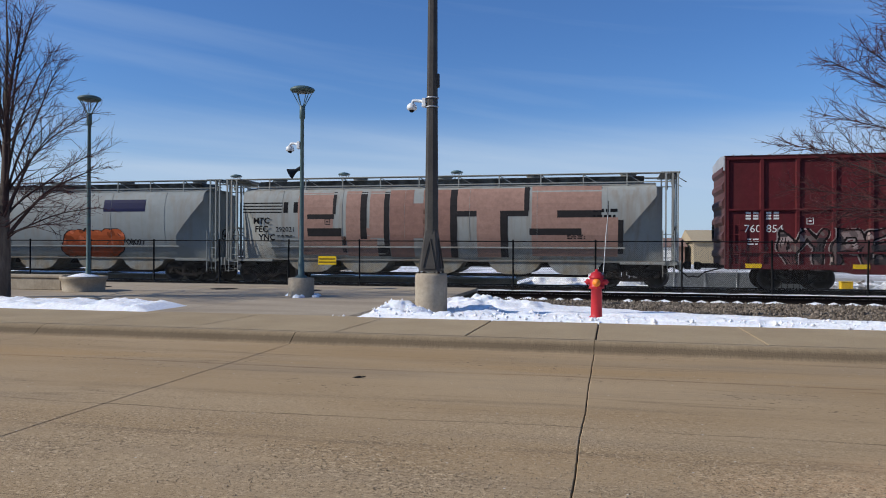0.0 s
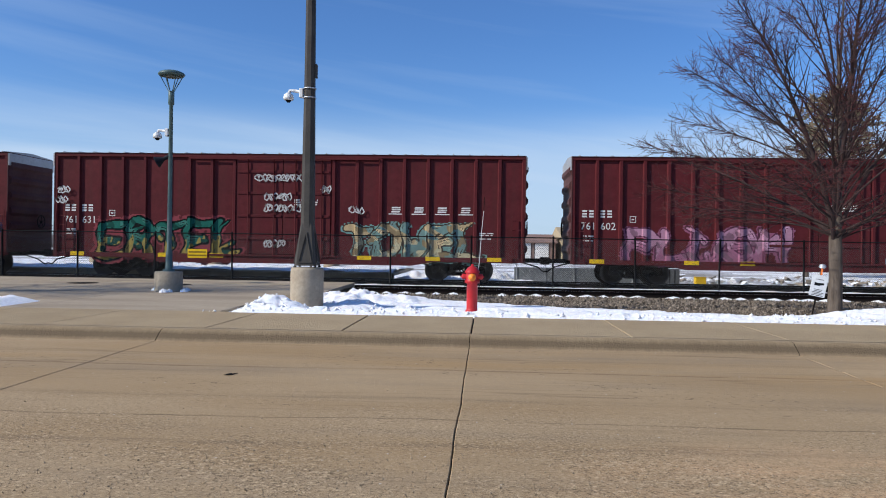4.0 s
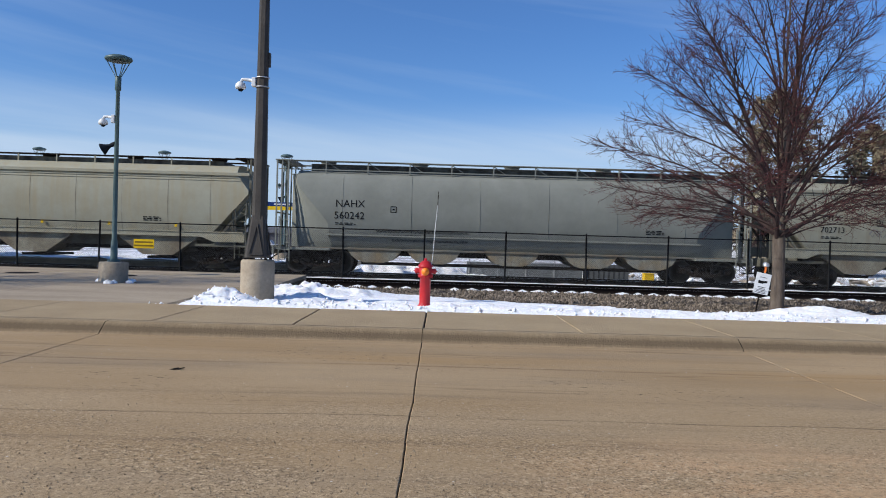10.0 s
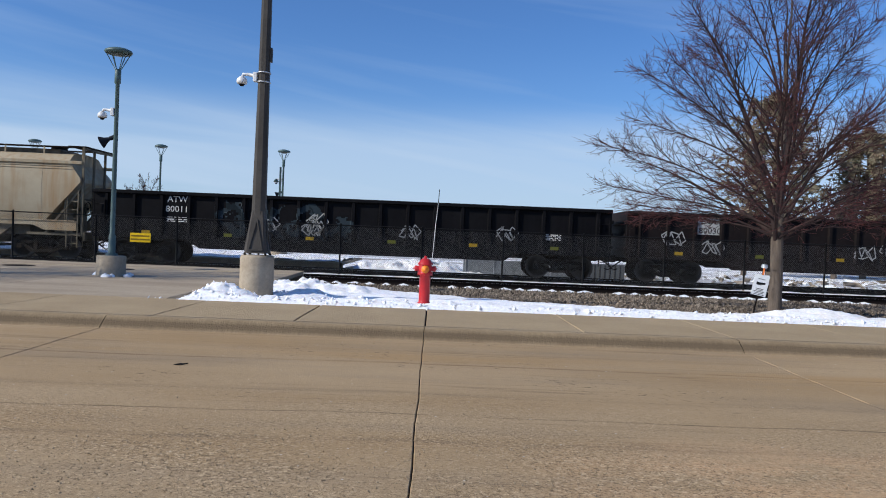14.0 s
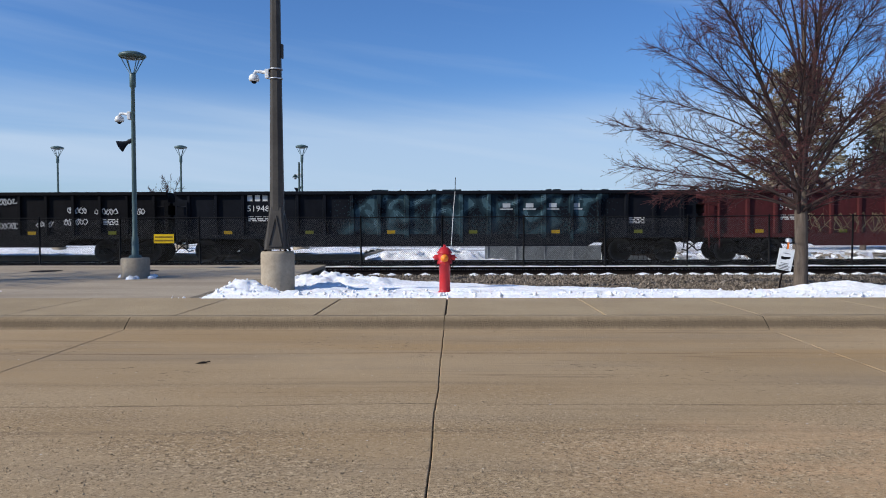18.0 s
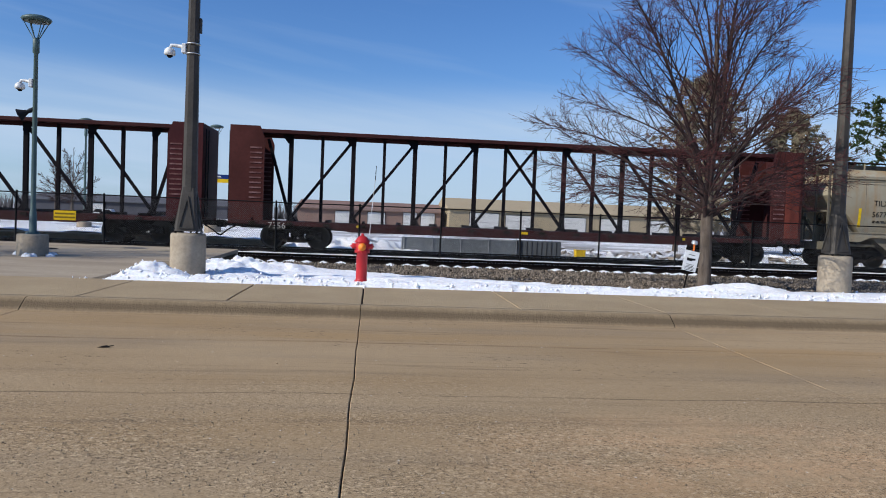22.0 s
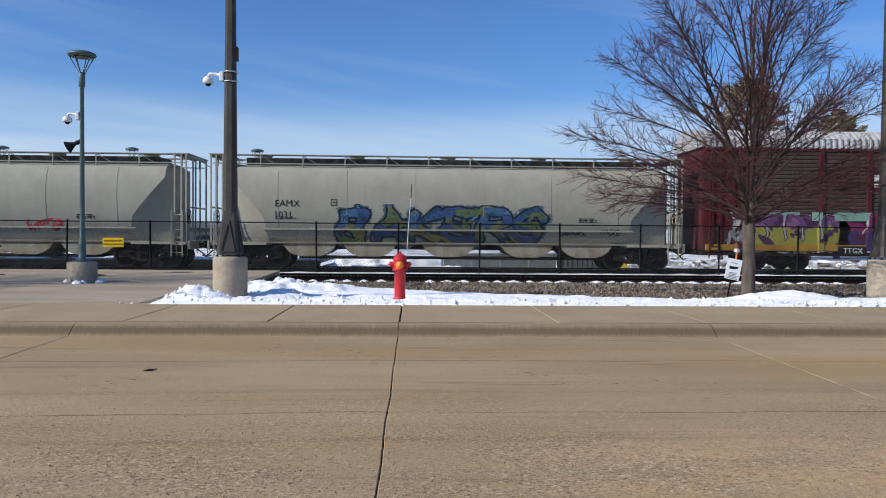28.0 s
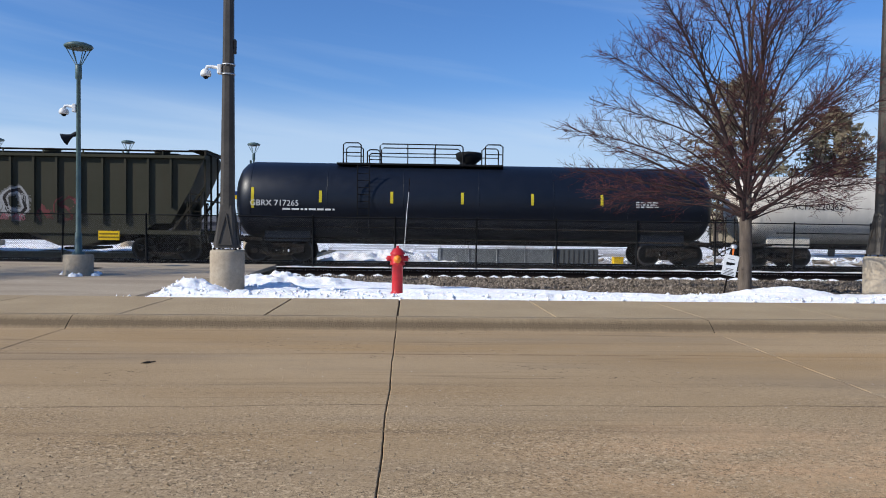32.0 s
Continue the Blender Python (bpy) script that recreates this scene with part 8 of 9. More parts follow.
    return c, depth, h, xs


# ---- the train, car by car ----
c, d, h = hopper(-35.0, -16.4, "grey covered hopper with an orange sprayed tag", (0.34, 0.38, 0.40), (0.28, 0.31, 0.33), "", "", "round", 0.2)
sprayed(c, "OOO", h - 7.7, 1.35, 2.7, 0.55, [(0.40, 0.09, 0.03), (0.30, 0.06, 0.02), (0.02, 0.02, 0.02), None], d, 1, thick=0.34, line=0.07)
bars(c, [(h - 5.7, h - 3.6, 3.05, 3.58)], paint(0.006, 0.009, 0.05), d, "dark_blue_panel")
scrawl(c, h - 4.6, 1.55, 0.8, 0.3, BLACKP, d, 3)

c, d, h = hopper(-16.2, 2.54, "grey covered hopper under huge faded pink block letters", (0.36, 0.39, 0.40), (0.44, 0.45, 0.44), "", "292021", "round", 0.3, mark_x=2.45, mark_size=0.29)
PINK, ROSE, SOOT = (0.34, 0.205, 0.158), (0.275, 0.155, 0.12), (0.030, 0.027, 0.027)


def blocks(car, rows, depth, x0, left):
    """Sprayed rectangles that follow the curved side: colour, x from the left end, z from and to, all in metres."""
    for col, a, b, lo, hi in rows:
        gg = Geo()
        zz = np.linspace(lo, hi, max(2, int((hi - lo) / 0.12)))
        wob = lambda z, q: 0.02 * noise.noise((q * 3.0, z * 2.5, 4.0))
        vv = [(x0 + q + wob(z, q), depth(0, float(z)) - 0.007 - left, float(z)) for z in zz for q in (a, (a + b) / 2, b)]
        gg.add(vv, [(3 * i + e, 3 * i + e + 1, 3 * i + e + 4, 3 * i + e + 3) for i in range(len(zz) - 1) for e in (0, 1)])
        part("painted_block", gg, paint(*col), car)


blocks(c, [(PINK, 3.40, 4.95, 2.88, 3.78), (PINK, 3.40, 3.82, 1.20, 2.88), (PINK, 3.82, 4.95, 2.30, 2.68), (PINK, 3.82, 5.50, 1.20, 1.96), (SOOT, 3.82, 5.0, 2.68, 2.88), (SOOT, 3.82, 5.32, 1.96, 2.30), (SOOT, 4.95, 5.08, 2.88, 3.82), (SOOT, 5.32, 5.5, 1.3, 1.96)], d, -h, 0.0)
blocks(c, [(PINK, 5.52, 6.15, 1.15, 3.84), (SOOT, 6.15, 6.42, 1.85, 3.80), (PINK, 6.55, 7.15, 1.9, 3.82), (PINK, 6.15, 6.85, 1.15, 1.85), (SOOT, 7.15, 7.38, 1.15, 3.80), (PINK, 6.42, 6.55, 1.85, 2.3), (SOOT, 6.85, 7.15, 1.15, 1.6)], d, -h, 0.0)
blocks(c, [(ROSE, 7.40, 8.40, 1.12, 3.86), (ROSE, 8.40, 9.0, 1.9, 3.3), (ROSE, 8.80, 9.92, 1.12, 3.86), (SOOT, 9.92, 10.2, 1.12, 3.86)], d, -h, 0.001)
blocks(c, [(PINK, 10.2, 12.88, 2.98, 3.88), (SOOT, 10.2, 11.0, 2.76, 2.98), (PINK, 11.0, 11.94, 1.14, 2.98), (SOOT, 11.94, 12.24, 1.14, 2.98), (SOOT, 12.24, 13.05, 2.76, 2.98), (SOOT, 12.88, 13.08, 2.98, 3.92)], d, -h, 0.0)
blocks(c, [(PINK, 13.18, 15.85, 2.98, 3.94), (PINK, 13.18, 14.17, 2.28, 2.98), (SOOT, 14.17, 15.85, 2.70, 2.98), (PINK, 14.17, 16.46, 2.28, 2.70), (SOOT, 13.1, 15.1, 2.02, 2.28), (PINK, 15.1, 16.46, 2.02, 2.28), (PINK, 13.18, 16.46, 1.20, 2.02), (SOOT, 16.46, 16.66, 1.3, 2.6)], d, -h, 0.0)
bars(c, [(-h + 0.9, -h + 2.7, 2.95 + 0.13 * k, 3.0 + 0.13 * k) for k in range(4)], paint(*BLACKP), d, "logo_stripes")
bars(c, [(-h + 2.75, -h + 2.95, 2.95, 3.4), (-h + 3.2, -h + 3.4, 2.95, 3.4)], paint(*BLACKP), d, "logo")
for k, s in enumerate((0, 1, 2)):
    words(("MTC", "FEC", "YNC")[k], 0.36, paint(*BLACKP), c, -h + (1.40, 1.48, 1.66)[k], -1.60, 2.50 - 0.35 * k, name="scrawl", bold=0.01)
small_print(c, h - 3.2, 2.9, 0.9, 2, paint(*BLACKP), d, 9, 0.13)

c, d, h = box_car(4.1, 23.03, "oxide-red box car with pale and yellow sprayed lettering", "760854", True, 6, True)
sprayed(c, "VIPER", -h + 1.7, 1.0, 4.9, 1.05, [(0.27, 0.20, 0.18), (0.17, 0.10, 0.09), (0.014, 0.010, 0.010), (0.33, 0.27, 0.25)], d, 31, thick=0.12, line=0.08, cloud=0.05, extra=[(0.12, 0.05, 0.05), (0.05, 0.04, 0.04)])
sprayed(c, "ASCEN", -h + 11.4, 0.98, 4.5, 1.0, [(0.42, 0.37, 0.28), (0.30, 0.26, 0.18), (0.010, 0.010, 0.010), (0.50, 0.49, 0.46)], d, 32, thick=0.15, line=0.08, cloud=0.06, extra=[(0.10, 0.22, 0.32), (0.34, 0.20, 0.06)])

c, d, h = box_car(25.12, 44.04, "oxide-red box car with long brown and silver sprayed lettering", "760829", True, 6, True)
sprayed(c, "HAMEK", -h + 1.9, 0.98, 6.5, 1.36, [(0.25, 0.19, 0.13), (0.075, 0.045, 0.035), (0.007, 0.006, 0.006), (0.66, 0.63, 0.56)], d, 33, wild=0.3, cell=0.026, thick=0.135, line=0.09, cloud=0.055, slant=0.06, wobble=0.03)
sprayed(c, "CAUDEY", -h + 10.5, 0.98, 6.6, 1.25, [(0.25, 0.19, 0.13), (0.075, 0.045, 0.035), (0.007, 0.006, 0.006), (0.66, 0.63, 0.56)], d, 34, wild=0.3, cell=0.026, thick=0.13, line=0.09, cloud=0.055, slant=0.06, wobble=0.03)
for k, (x, ww, col) in enumerate(((0.6, 1.2, (0.20, 0.27, 0.34)), (4.6, 2.2, (0.25, 0.18, 0.08)), (8.0, 1.4, (0.14, 0.20, 0.28)), (9.9, 1.3, (0.30, 0.24, 0.12)), (14.0, 1.6, (0.16, 0.24, 0.32)), (16.6, 1.4, (0.26, 0.32, 0.36)))):
    sprayed(c, "OS", -h + x, 0.98, ww, 0.28, [col, tuple(0.8 * q for q in col), None, None], lambda a, b: d(a, b) + 0.003, 230 + k, wild=0, cell=0.05, thick=0.2, wobble=0.10, name="sprayed_cloud")

c, d, h = box_car(46.06, 64.98, "oxide-red box car with green and purple sprayed lettering", "761588", False, 8)
overspray(c, -h + 0.8, -h + 10.9, 0.92, 2.4, (0.010, 0.085, 0.07), d, 350, 0.7)
sprayed(c, "WEKEN", -h + 1.3, 1.0, 6.3, 1.25, [(0.008, 0.115, 0.095), (0.008, 0.080, 0.070), (0.006, 0.008, 0.008), (0.012, 0.10, 0.085)], d, 35, wild=1.2, thick=0.19, line=0.05, cloud=0.2, slant=0.02, extra=[(0.008, 0.06, 0.055)])
sprayed(c, "SX", -h + 7.8, 0.98, 2.6, 0.9, [(0.13, 0.045, 0.035), (0.18, 0.06, 0.04), (0.010, 0.05, 0.045), None], d, 351, wild=2, thick=0.15, line=0.05)
overspray(c, -h + 10.3, h - 0.2, 0.88, 2.5, (0.030, 0.016, 0.05), d, 352, 0.95)
sprayed(c, "RHINOS", -h + 11.1, 1.0, 7.2, 1.2, [(0.36, 0.31, 0.31), (0.16, 0.025, 0.035), (0.012, 0.010, 0.018), (0.022, 0.014, 0.045)], d, 36, wild=0.7, thick=0.17, line=0.07, cloud=0.2, slant=0.16, ragged=1.6, split=0.6, extra=[(0.17, 0.03, 0.04), (0.022, 0.016, 0.03), (0.10, 0.05, 0.09)])

c, d, h = box_car(66.92, 85.84, "oxide-red box car with green, red and yellow sprayed lettering", "761631", False, 8)
sprayed(c, "ERTEL", -h + 1.7, 0.9, 5.9, 1.2, [(0.014, 0.12, 0.09), (0.36, 0.27, 0.07), (0.008, 0.010, 0.010), (0.24, 0.05, 0.06)], d, 37, thick=0.13, line=0.08, cloud=0.2)
sprayed(c, "TOWEL", -h + 11.7, 0.95, 5.6, 1.1, [(0.48, 0.36, 0.20), (0.55, 0.50, 0.32), (0.05, 0.04, 0.03), (0.16, 0.30, 0.28)], d, 38, thick=0.14, line=0.06, extra=[(0.16, 0.26, 0.24)])
for k, (x, z, ww) in enumerate(((8.2, 3.85, 2.0), (8.6, 3.1, 1.1), (8.6, 2.65, 1.5), (8.6, 1.25, 0.9), (0.15, 3.3, 0.5), (0.1, 2.9, 0.45), (10.9, 3.4, 0.35), (12.0, 2.6, 0.6))):
    scrawl(c, -h + x, z, ww, 0.32, (0.66, 0.64, 0.62), lambda a, b: -1.56, 60 + k)

c, d, h = box_car(87.59, 106.51, "oxide-red box car with pale blue and pink sprayed lettering", "761602", False, 8)
sprayed(c, "PLUSH", -h + 2.0, 0.95, 6.2, 1.1, [(0.42, 0.22, 0.30), (0.34, 0.14, 0.22), (0.10, 0.03, 0.06), (0.28, 0.10, 0.16)], d, 39, thick=0.15, line=0.05)
sprayed(c, "OUNDO", -h + 12.0, 0.95, 5.5, 1.2, [(0.44, 0.58, 0.63), (0.32, 0.50, 0.56), (0.10, 0.20, 0.24), (0.22, 0.30, 0.33)], d, 40, thick=0.2, line=0.05)
scrawl(c, h - 1.4, 3.0, 0.5, 0.5, (0.5, 0.44, 0.42), d, 71, 0.012)

c, d, h = box_car(108.38, 127.28, "oxide-red box car with misty blue and teal sprayed lettering", "761664", False, 8)
overspray(c, -h + 1.0, -h + 9.8, 0.9, 2.9, (0.13, 0.19, 0.30), d, 410, 0.85)
sprayed(c, "BEADS", -h + 1.9, 1.05, 6.4, 1.15, [(0.36, 0.46, 0.54), (0.14, 0.25, 0.40), (0.46, 0.54, 0.60), None], d, 41, wild=0.8, thick=0.13, line=0.035, slant=0.04, extra=[(0.10, 0.16, 0.27), (0.20, 0.30, 0.42)])
overspray(c, -h + 11.0, -h + 17.2, 0.9, 2.2, (0.13, 0.22, 0.21), d, 411, 0.8)
sprayed(c, "DAEST", -h + 11.8, 1.0, 4.6, 1.1, [(0.17, 0.38, 0.33), (0.13, 0.30, 0.29), (0.05, 0.13, 0.13), (0.34, 0.44, 0.42)], d, 42, wild=1.0, thick=0.17, line=0.045, cloud=0.09, extra=[(0.30, 0.48, 0.44)])
for k, (x, z, ww) in enumerate(((8.2, 2.75, 1.1), (8.2, 2.1, 1.0), (9.5, 2.6, 1.2), (9.5, 1.9, 0.9), (8.9, 1.4, 0.7))):
    scrawl(c, -h + x, z, ww, 0.35, (0.62, 0.6, 0.6), d, 80 + k)

tank_car(128.6, 147.5, "black tank car with yellow and white reflectors", (0.0065, 0.007, 0.009), "UTLX 959203", (0.40, 0.33, 0.10),
         [(-5.79, 2.35, 2.8, (0.55, 0.55, 0.53)), (-2.78, 2.35, 2.8, (0.55, 0.55, 0.53)), (-0.61, 2.35, 2.8, (0.55, 0.55, 0.53)), (2.62, 2.3, 2.8, (0.55, 0.50, 0.05)), (4.99, 2.3, 2.8, (0.55, 0.50, 0.05)), (-8.95, 2.2, 3.1, (0.55, 0.55, 0.20)), (8.7, 1.9, 2.9, (0.45, 0.50, 0.05))], r=1.56, dome=0.18, sheen=0.5)
bars(CARS[-1][0], [(7.3, 8.4, 2.05, 2.5)], paint(0.09, 0.09, 0.095), lambda x, z: -1.56, "data_plate")

c, d, h = hopper(148.44, 165.3, "oxide-red covered hopper with a white slanted logo", (0.074, 0.017, 0.021), (0.055, 0.0145, 0.0175), "", "496707", "panel", 0.3, (0.06, 0.025, 0.02), ink=WHITE, mark_x=2.2)
bars(c, [(-h + 2.2 + 0.27 * k, -h + 2.4 + 0.27 * k, 2.66, 2.94) for k in range(4)], paint(*WHITE), d)
g = Geo()
for k in range(4):
    x = h - 7.2 + k * 0.98
    for a, b, z0, z1 in ((0.0, 0.72, 2.62, 2.70), (0.05, 0.80, 2.82, 2.92), (0.12, 0.86, 3.02, 3.12), (0.0, 0.22, 2.62, 3.12)):
        g.add([(x + a, -1.556 - 0.001 * k, z0), (x + b, -1.556 - 0.001 * k, z0), (x + b + 0.06, -1.556 - 0.001 * k, z1), (x + a + 0.06, -1.556 - 0.001 * k, z1)], [(0, 1, 2, 3)])
g.add([(h - 7.5, -1.555, 2.40), (h - 3.9, -1.555, 2.40), (h - 3.8, -1.555, 2.48), (h - 7.4, -1.555, 2.48)], [(0, 1, 2, 3)])
part("logo", g, paint(*WHITE), c, "slanted white logo shapes over a line")

c, d, h = hopper(165.88, 183.21, "beige covered hopper with a pale sprayed tag", (0.225, 0.165, 0.115), (0.27, 0.215, 0.16), "GPFX", "11497", "panel", 0.35, (0.18, 0.10, 0.05), mark_x=2.0, bays=4)
sprayed(c, "ENS", -h + 3.6, 1.45, 2.0, 0.75, [(0.26, 0.23, 0.17), None, (0.42, 0.40, 0.33), None], d, 43, thick=0.07, line=0.05)
scrawl(c, h - 6.2, 1.2, 1.0, 0.3, (0.55, 0.53, 0.50), lambda a, b: -1.53, 91, 0.03)
scrawl(c, h - 4.8, 1.2, 1.5, 0.28, (0.55, 0.53, 0.50), lambda a, b: -1.53, 92, 0.03)
for k in range(4):
    q = h - 2.15 + 0.43 * k
    bars(c, [(q, q + 0.36, 2.98, 3.14), (q, q + 0.36, 3.19, 3.32), (q, q + 0.36, 3.37, 3.50)], paint(0.035, 0.024, 0.018), d, "faded_logo")

c, d, h = hopper(183.84, 201.06, "pale grey-green covered hopper with clean black marks", (0.42, 0.42, 0.35), (0.37, 0.35, 0.27), "TILX", "56029", "panel", 0.22, (0.36, 0.26, 0.12), mark_x=1.9)
bars(c, [(-h + 1.28, -h + 1.42, 1.72, 2.55)], M_YELLOW, d, "yellow_stripe")
plates(c, h, 1.50, 1.62, [-h + 3.9 + 2.6 * k for k in range(5)])

c, d, h = hopper(201.93, 220.68, "grey covered hopper with a thin black scribbled note", (0.315, 0.335, 0.315), (0.255, 0.27, 0.25), "NAHX", "560242", "round", 0.12, (0.2, 0.2, 0.2), mark_x=2.4, mark_size=0.40)
for k in range(3):
    scrawl(c, -h + 4.0 + 0.3 * k, 1.66 - 0.17 * k, 3.6 - 0.3 * k, 0.10, (0.05, 0.055, 0.055), d, 95 + k, 0.006)

c, d, h = hopper(221.33, 238.51, "grey-green covered hopper with rusty lower bays", (0.335, 0.34, 0.29), (0.285, 0.275, 0.215), "CITX", "702713", "panel", 0.25, (0.17, 0.12, 0.07), mark_x=2.0)
scrawl(c, -h + 3.9, 2.0, 1.9, 0.35, (0.22, 0.22, 0.2), d, 99, 0.014)
scrawl(c, -h + 8.0, 1.75, 1.4, 0.22, BLACKP, d, 100, 0.02)

m_rust = surface("rust_topped_paint", (0.33, 0.345, 0.30), (0.25, 0.26, 0.22), rough=0.65, patches=0.6, streaks=0.3, streak_colour=(0.22, 0.20, 0.18))
nt, lk = m_rust.node_tree.nodes, m_rust.node_tree.links
bs = nt["Principled BSDF"]
old = bs.inputs["Base Color"].links[0].from_socket
tc, sx, nz = nt.new("ShaderNodeTexCoord"), nt.new("ShaderNodeSeparateXYZ"), nt.new("ShaderNodeTexNoise")
mp = nt.new("ShaderNodeMapping")
mp.inputs["Scale"].default_value = (0.9, 1, 1.3)
nz.inputs["Scale"].default_value, nz.inputs["Detail"].default_value = 1.6, 8
ad = nt.new("ShaderNodeMath")
ad.operation = "MULTIPLY_ADD"
ad.inputs[1].default_value = 1.1
rg = nt.new("ShaderNodeMapRange")
rg.inputs["From Min"].default_value, rg.inputs["From Max"].default_value = 3.80, 3.90
rg.inputs["To Max"].default_value = 0.92
mx = nt.new("ShaderNodeMix")
mx.data_type = "RGBA"
mx.inputs["B"].default_value = (0.115, 0.060, 0.042, 1)
lk.new(tc.outputs["Object"], sx.inputs[0])
lk.new(tc.outputs["Object"], mp.inputs["Vector"])
lk.new(mp.outputs["Vector"], nz.inputs["Vector"])
lk.new(nz.outputs["Fac"], ad.inputs[0])
lk.new(sx.outputs["Z"], ad.inputs[2])
lk.new(ad.outputs[0], rg.inputs["Value"])
lk.new(rg.outputs["Result"], mx.inputs["Factor"])
lk.new(old, mx.inputs["A"])
lk.new(mx.outputs["Result"], bs.inputs["Base Color"])
c, d, h = hopper(239.0, 257.53, "pale covered hopper with its upper side rusted brown", (0.40, 0.43, 0.42), None, "EAMX", "1014", "round", mark_x=1.9, body_mat=m_rust)
for k, (x, z, ww) in enumerate(((5.2, 1.75, 1.6), (7.0, 1.72, 1.4), (8.4, 1.70, 1.0), (14.6, 1.68, 0.9), (15.7, 1.68, 0.8))):
    scrawl(c, -h + x, z, ww, 0.26, (0.03, 0.03, 0.03), d, 110 + k, 0.018)
sprayed(c, "HEE", -h + 10.2, 1.12, 1.4, 0.45, [(0.12, 0.38, 0.38), (0.10, 0.3, 0.3), None, None], d, 44, wild=0, cell=0.03, thick=0.035)

c, d, h = hopper(258.26, 275.56, "cream covered hopper with orange and faded blue tags", (0.47, 0.415, 0.32), (0.38, 0.31, 0.22), "GPFX", "11717", "panel", 0.40, (0.30, 0.17, 0.07), mark_x=1.9, bays=4)
low = lambda a, b: d(a, b) if b > 1.52 else -1.535
sprayed(c, "OUSB", -h + 4.35, 1.16, 1.8, 0.80, [(0.40, 0.34, 0.25), (0.33, 0.17, 0.06), (0.055, 0.026, 0.018), None], low, 45, wild=0, cell=0.026, thick=0.06, line=0.06, slant=0.0, wobble=0.015, ragged=0.3, split=0.4)
overspray(c, -h + 6.7, -h + 12.8, 1.15, 2.75, (0.15, 0.20, 0.26), low, 460, 0.6)
overspray(c, -h + 7.0, -h + 12.4, 1.2, 2.0, (0.20, 0.14, 0.09), low, 461, 0.5)
sprayed(c, "YOMER", -h + 7.0, 1.78, 5.2, 0.58, [(0.05, 0.125, 0.26), (0.10, 0.16, 0.26), (0.03, 0.055, 0.12), None], low, 46, wild=0.3, thick=0.16, line=0.035, slant=0.0, wobble=0.03, extra=[(0.22, 0.28, 0.34), (0.08, 0.15, 0.28)])

BLK, BLK2 = (0.0055, 0.0055, 0.0065), (0.010, 0.0095, 0.0105)
c, d, h, xs = gondola(275.9, 296.15, "black ribbed gondola with faint grey tags", BLK, BLK2, "80011", load=0.12, seed=4, mark="ATW")
for k, (x, z) in enumerate(((6.5, 1.4), (8.2, 1.3), (12.0, 1.3), (15.8, 1.4))):
    scrawl(c, -h + x, z, 0.7, 0.6, (0.28, 0.29, 0.30), lambda a, b: -1.50, 120 + k, 0.02)
for k, (x, ww, hh) in enumerate(((4.9, 1.0, 0.9), (6.4, 0.8, 1.0), (7.6, 1.2, 0.9), (9.3, 0.8, 0.6))):
    sprayed(c, "OX"[k % 2], -h + x, 1.3, ww, hh, [(0.028, 0.040, 0.048), (0.018, 0.024, 0.030), None, None], d, 300 + k, wild=4, cell=0.05, thick=0.2, wobble=0.14, name="faded_spray")
scrawl(c, -h + 8.4, 1.4, 0.6, 0.8, (0.40, 0.40, 0.38), lambda a, b: -1.50, 127, 0.02)
c, d, h, xs = gondola(296.75, 317.05, "dark brown-black ribbed gondola with a white-boxed number", (0.012, 0.010, 0.010), (0.020, 0.014, 0.013), "800304", load=0.4, seed=5, mark="COER", boxed=True, ink=BLACKP)
for k, (x, z) in enumerate(((1.4, 1.5), (3.0, 1.2), (9.0, 1.2), (10.0, 1.4), (13.0, 1.3))):
    scrawl(c, -h + x, z, 0.8, 0.6, (0.40, 0.40, 0.40), lambda a, b: -1.50, 130 + k, 0.022)
RDG, RDG2 = (0.080, 0.019, 0.020), (0.052, 0.016, 0.017)
c, d, h, xs = gondola(317.3, 337.5, "dark red ribbed gondola with grey sprayed letters", RDG, RDG2, "518042", load=0.15, seed=6)
sprayed(c, "SOLR", h - 10.0, 1.12, 4.6, 1.2, [(0.36, 0.37, 0.37), (0.24, 0.25, 0.26), (0.02, 0.02, 0.02), None], d, 48, thick=0.2, line=0.06)


def round_emblem(car, x, z, r, y):
    g = Geo()
    n = 32
    for r0, r1 in ((r, r * 0.86), (r * 0.72, r * 0.66)):
        v = [(x + q * math.cos(6.283 * k / n), y, z + q * math.sin(6.283 * k / n)) for q in (r0, r1) for k in range(n)]
        g.add(v, [(k, (k + 1) % n, n + (k + 1) % n, n + k) for k in range(n)])
    for a, b in ((0.62, 0.16), (0.16, 0.62)):
        g.add([(x - a * r, y - 0.001, z - b * r), (x + a * r, y - 0.001, z - b * r), (x + a * r, y - 0.001, z + b * r), (x - a * r, y - 0.001, z + b * r)], [(0, 1, 2, 3)])
    part("emblem", g, paint(0.34, 0.27, 0.25), car, "round faded emblem")


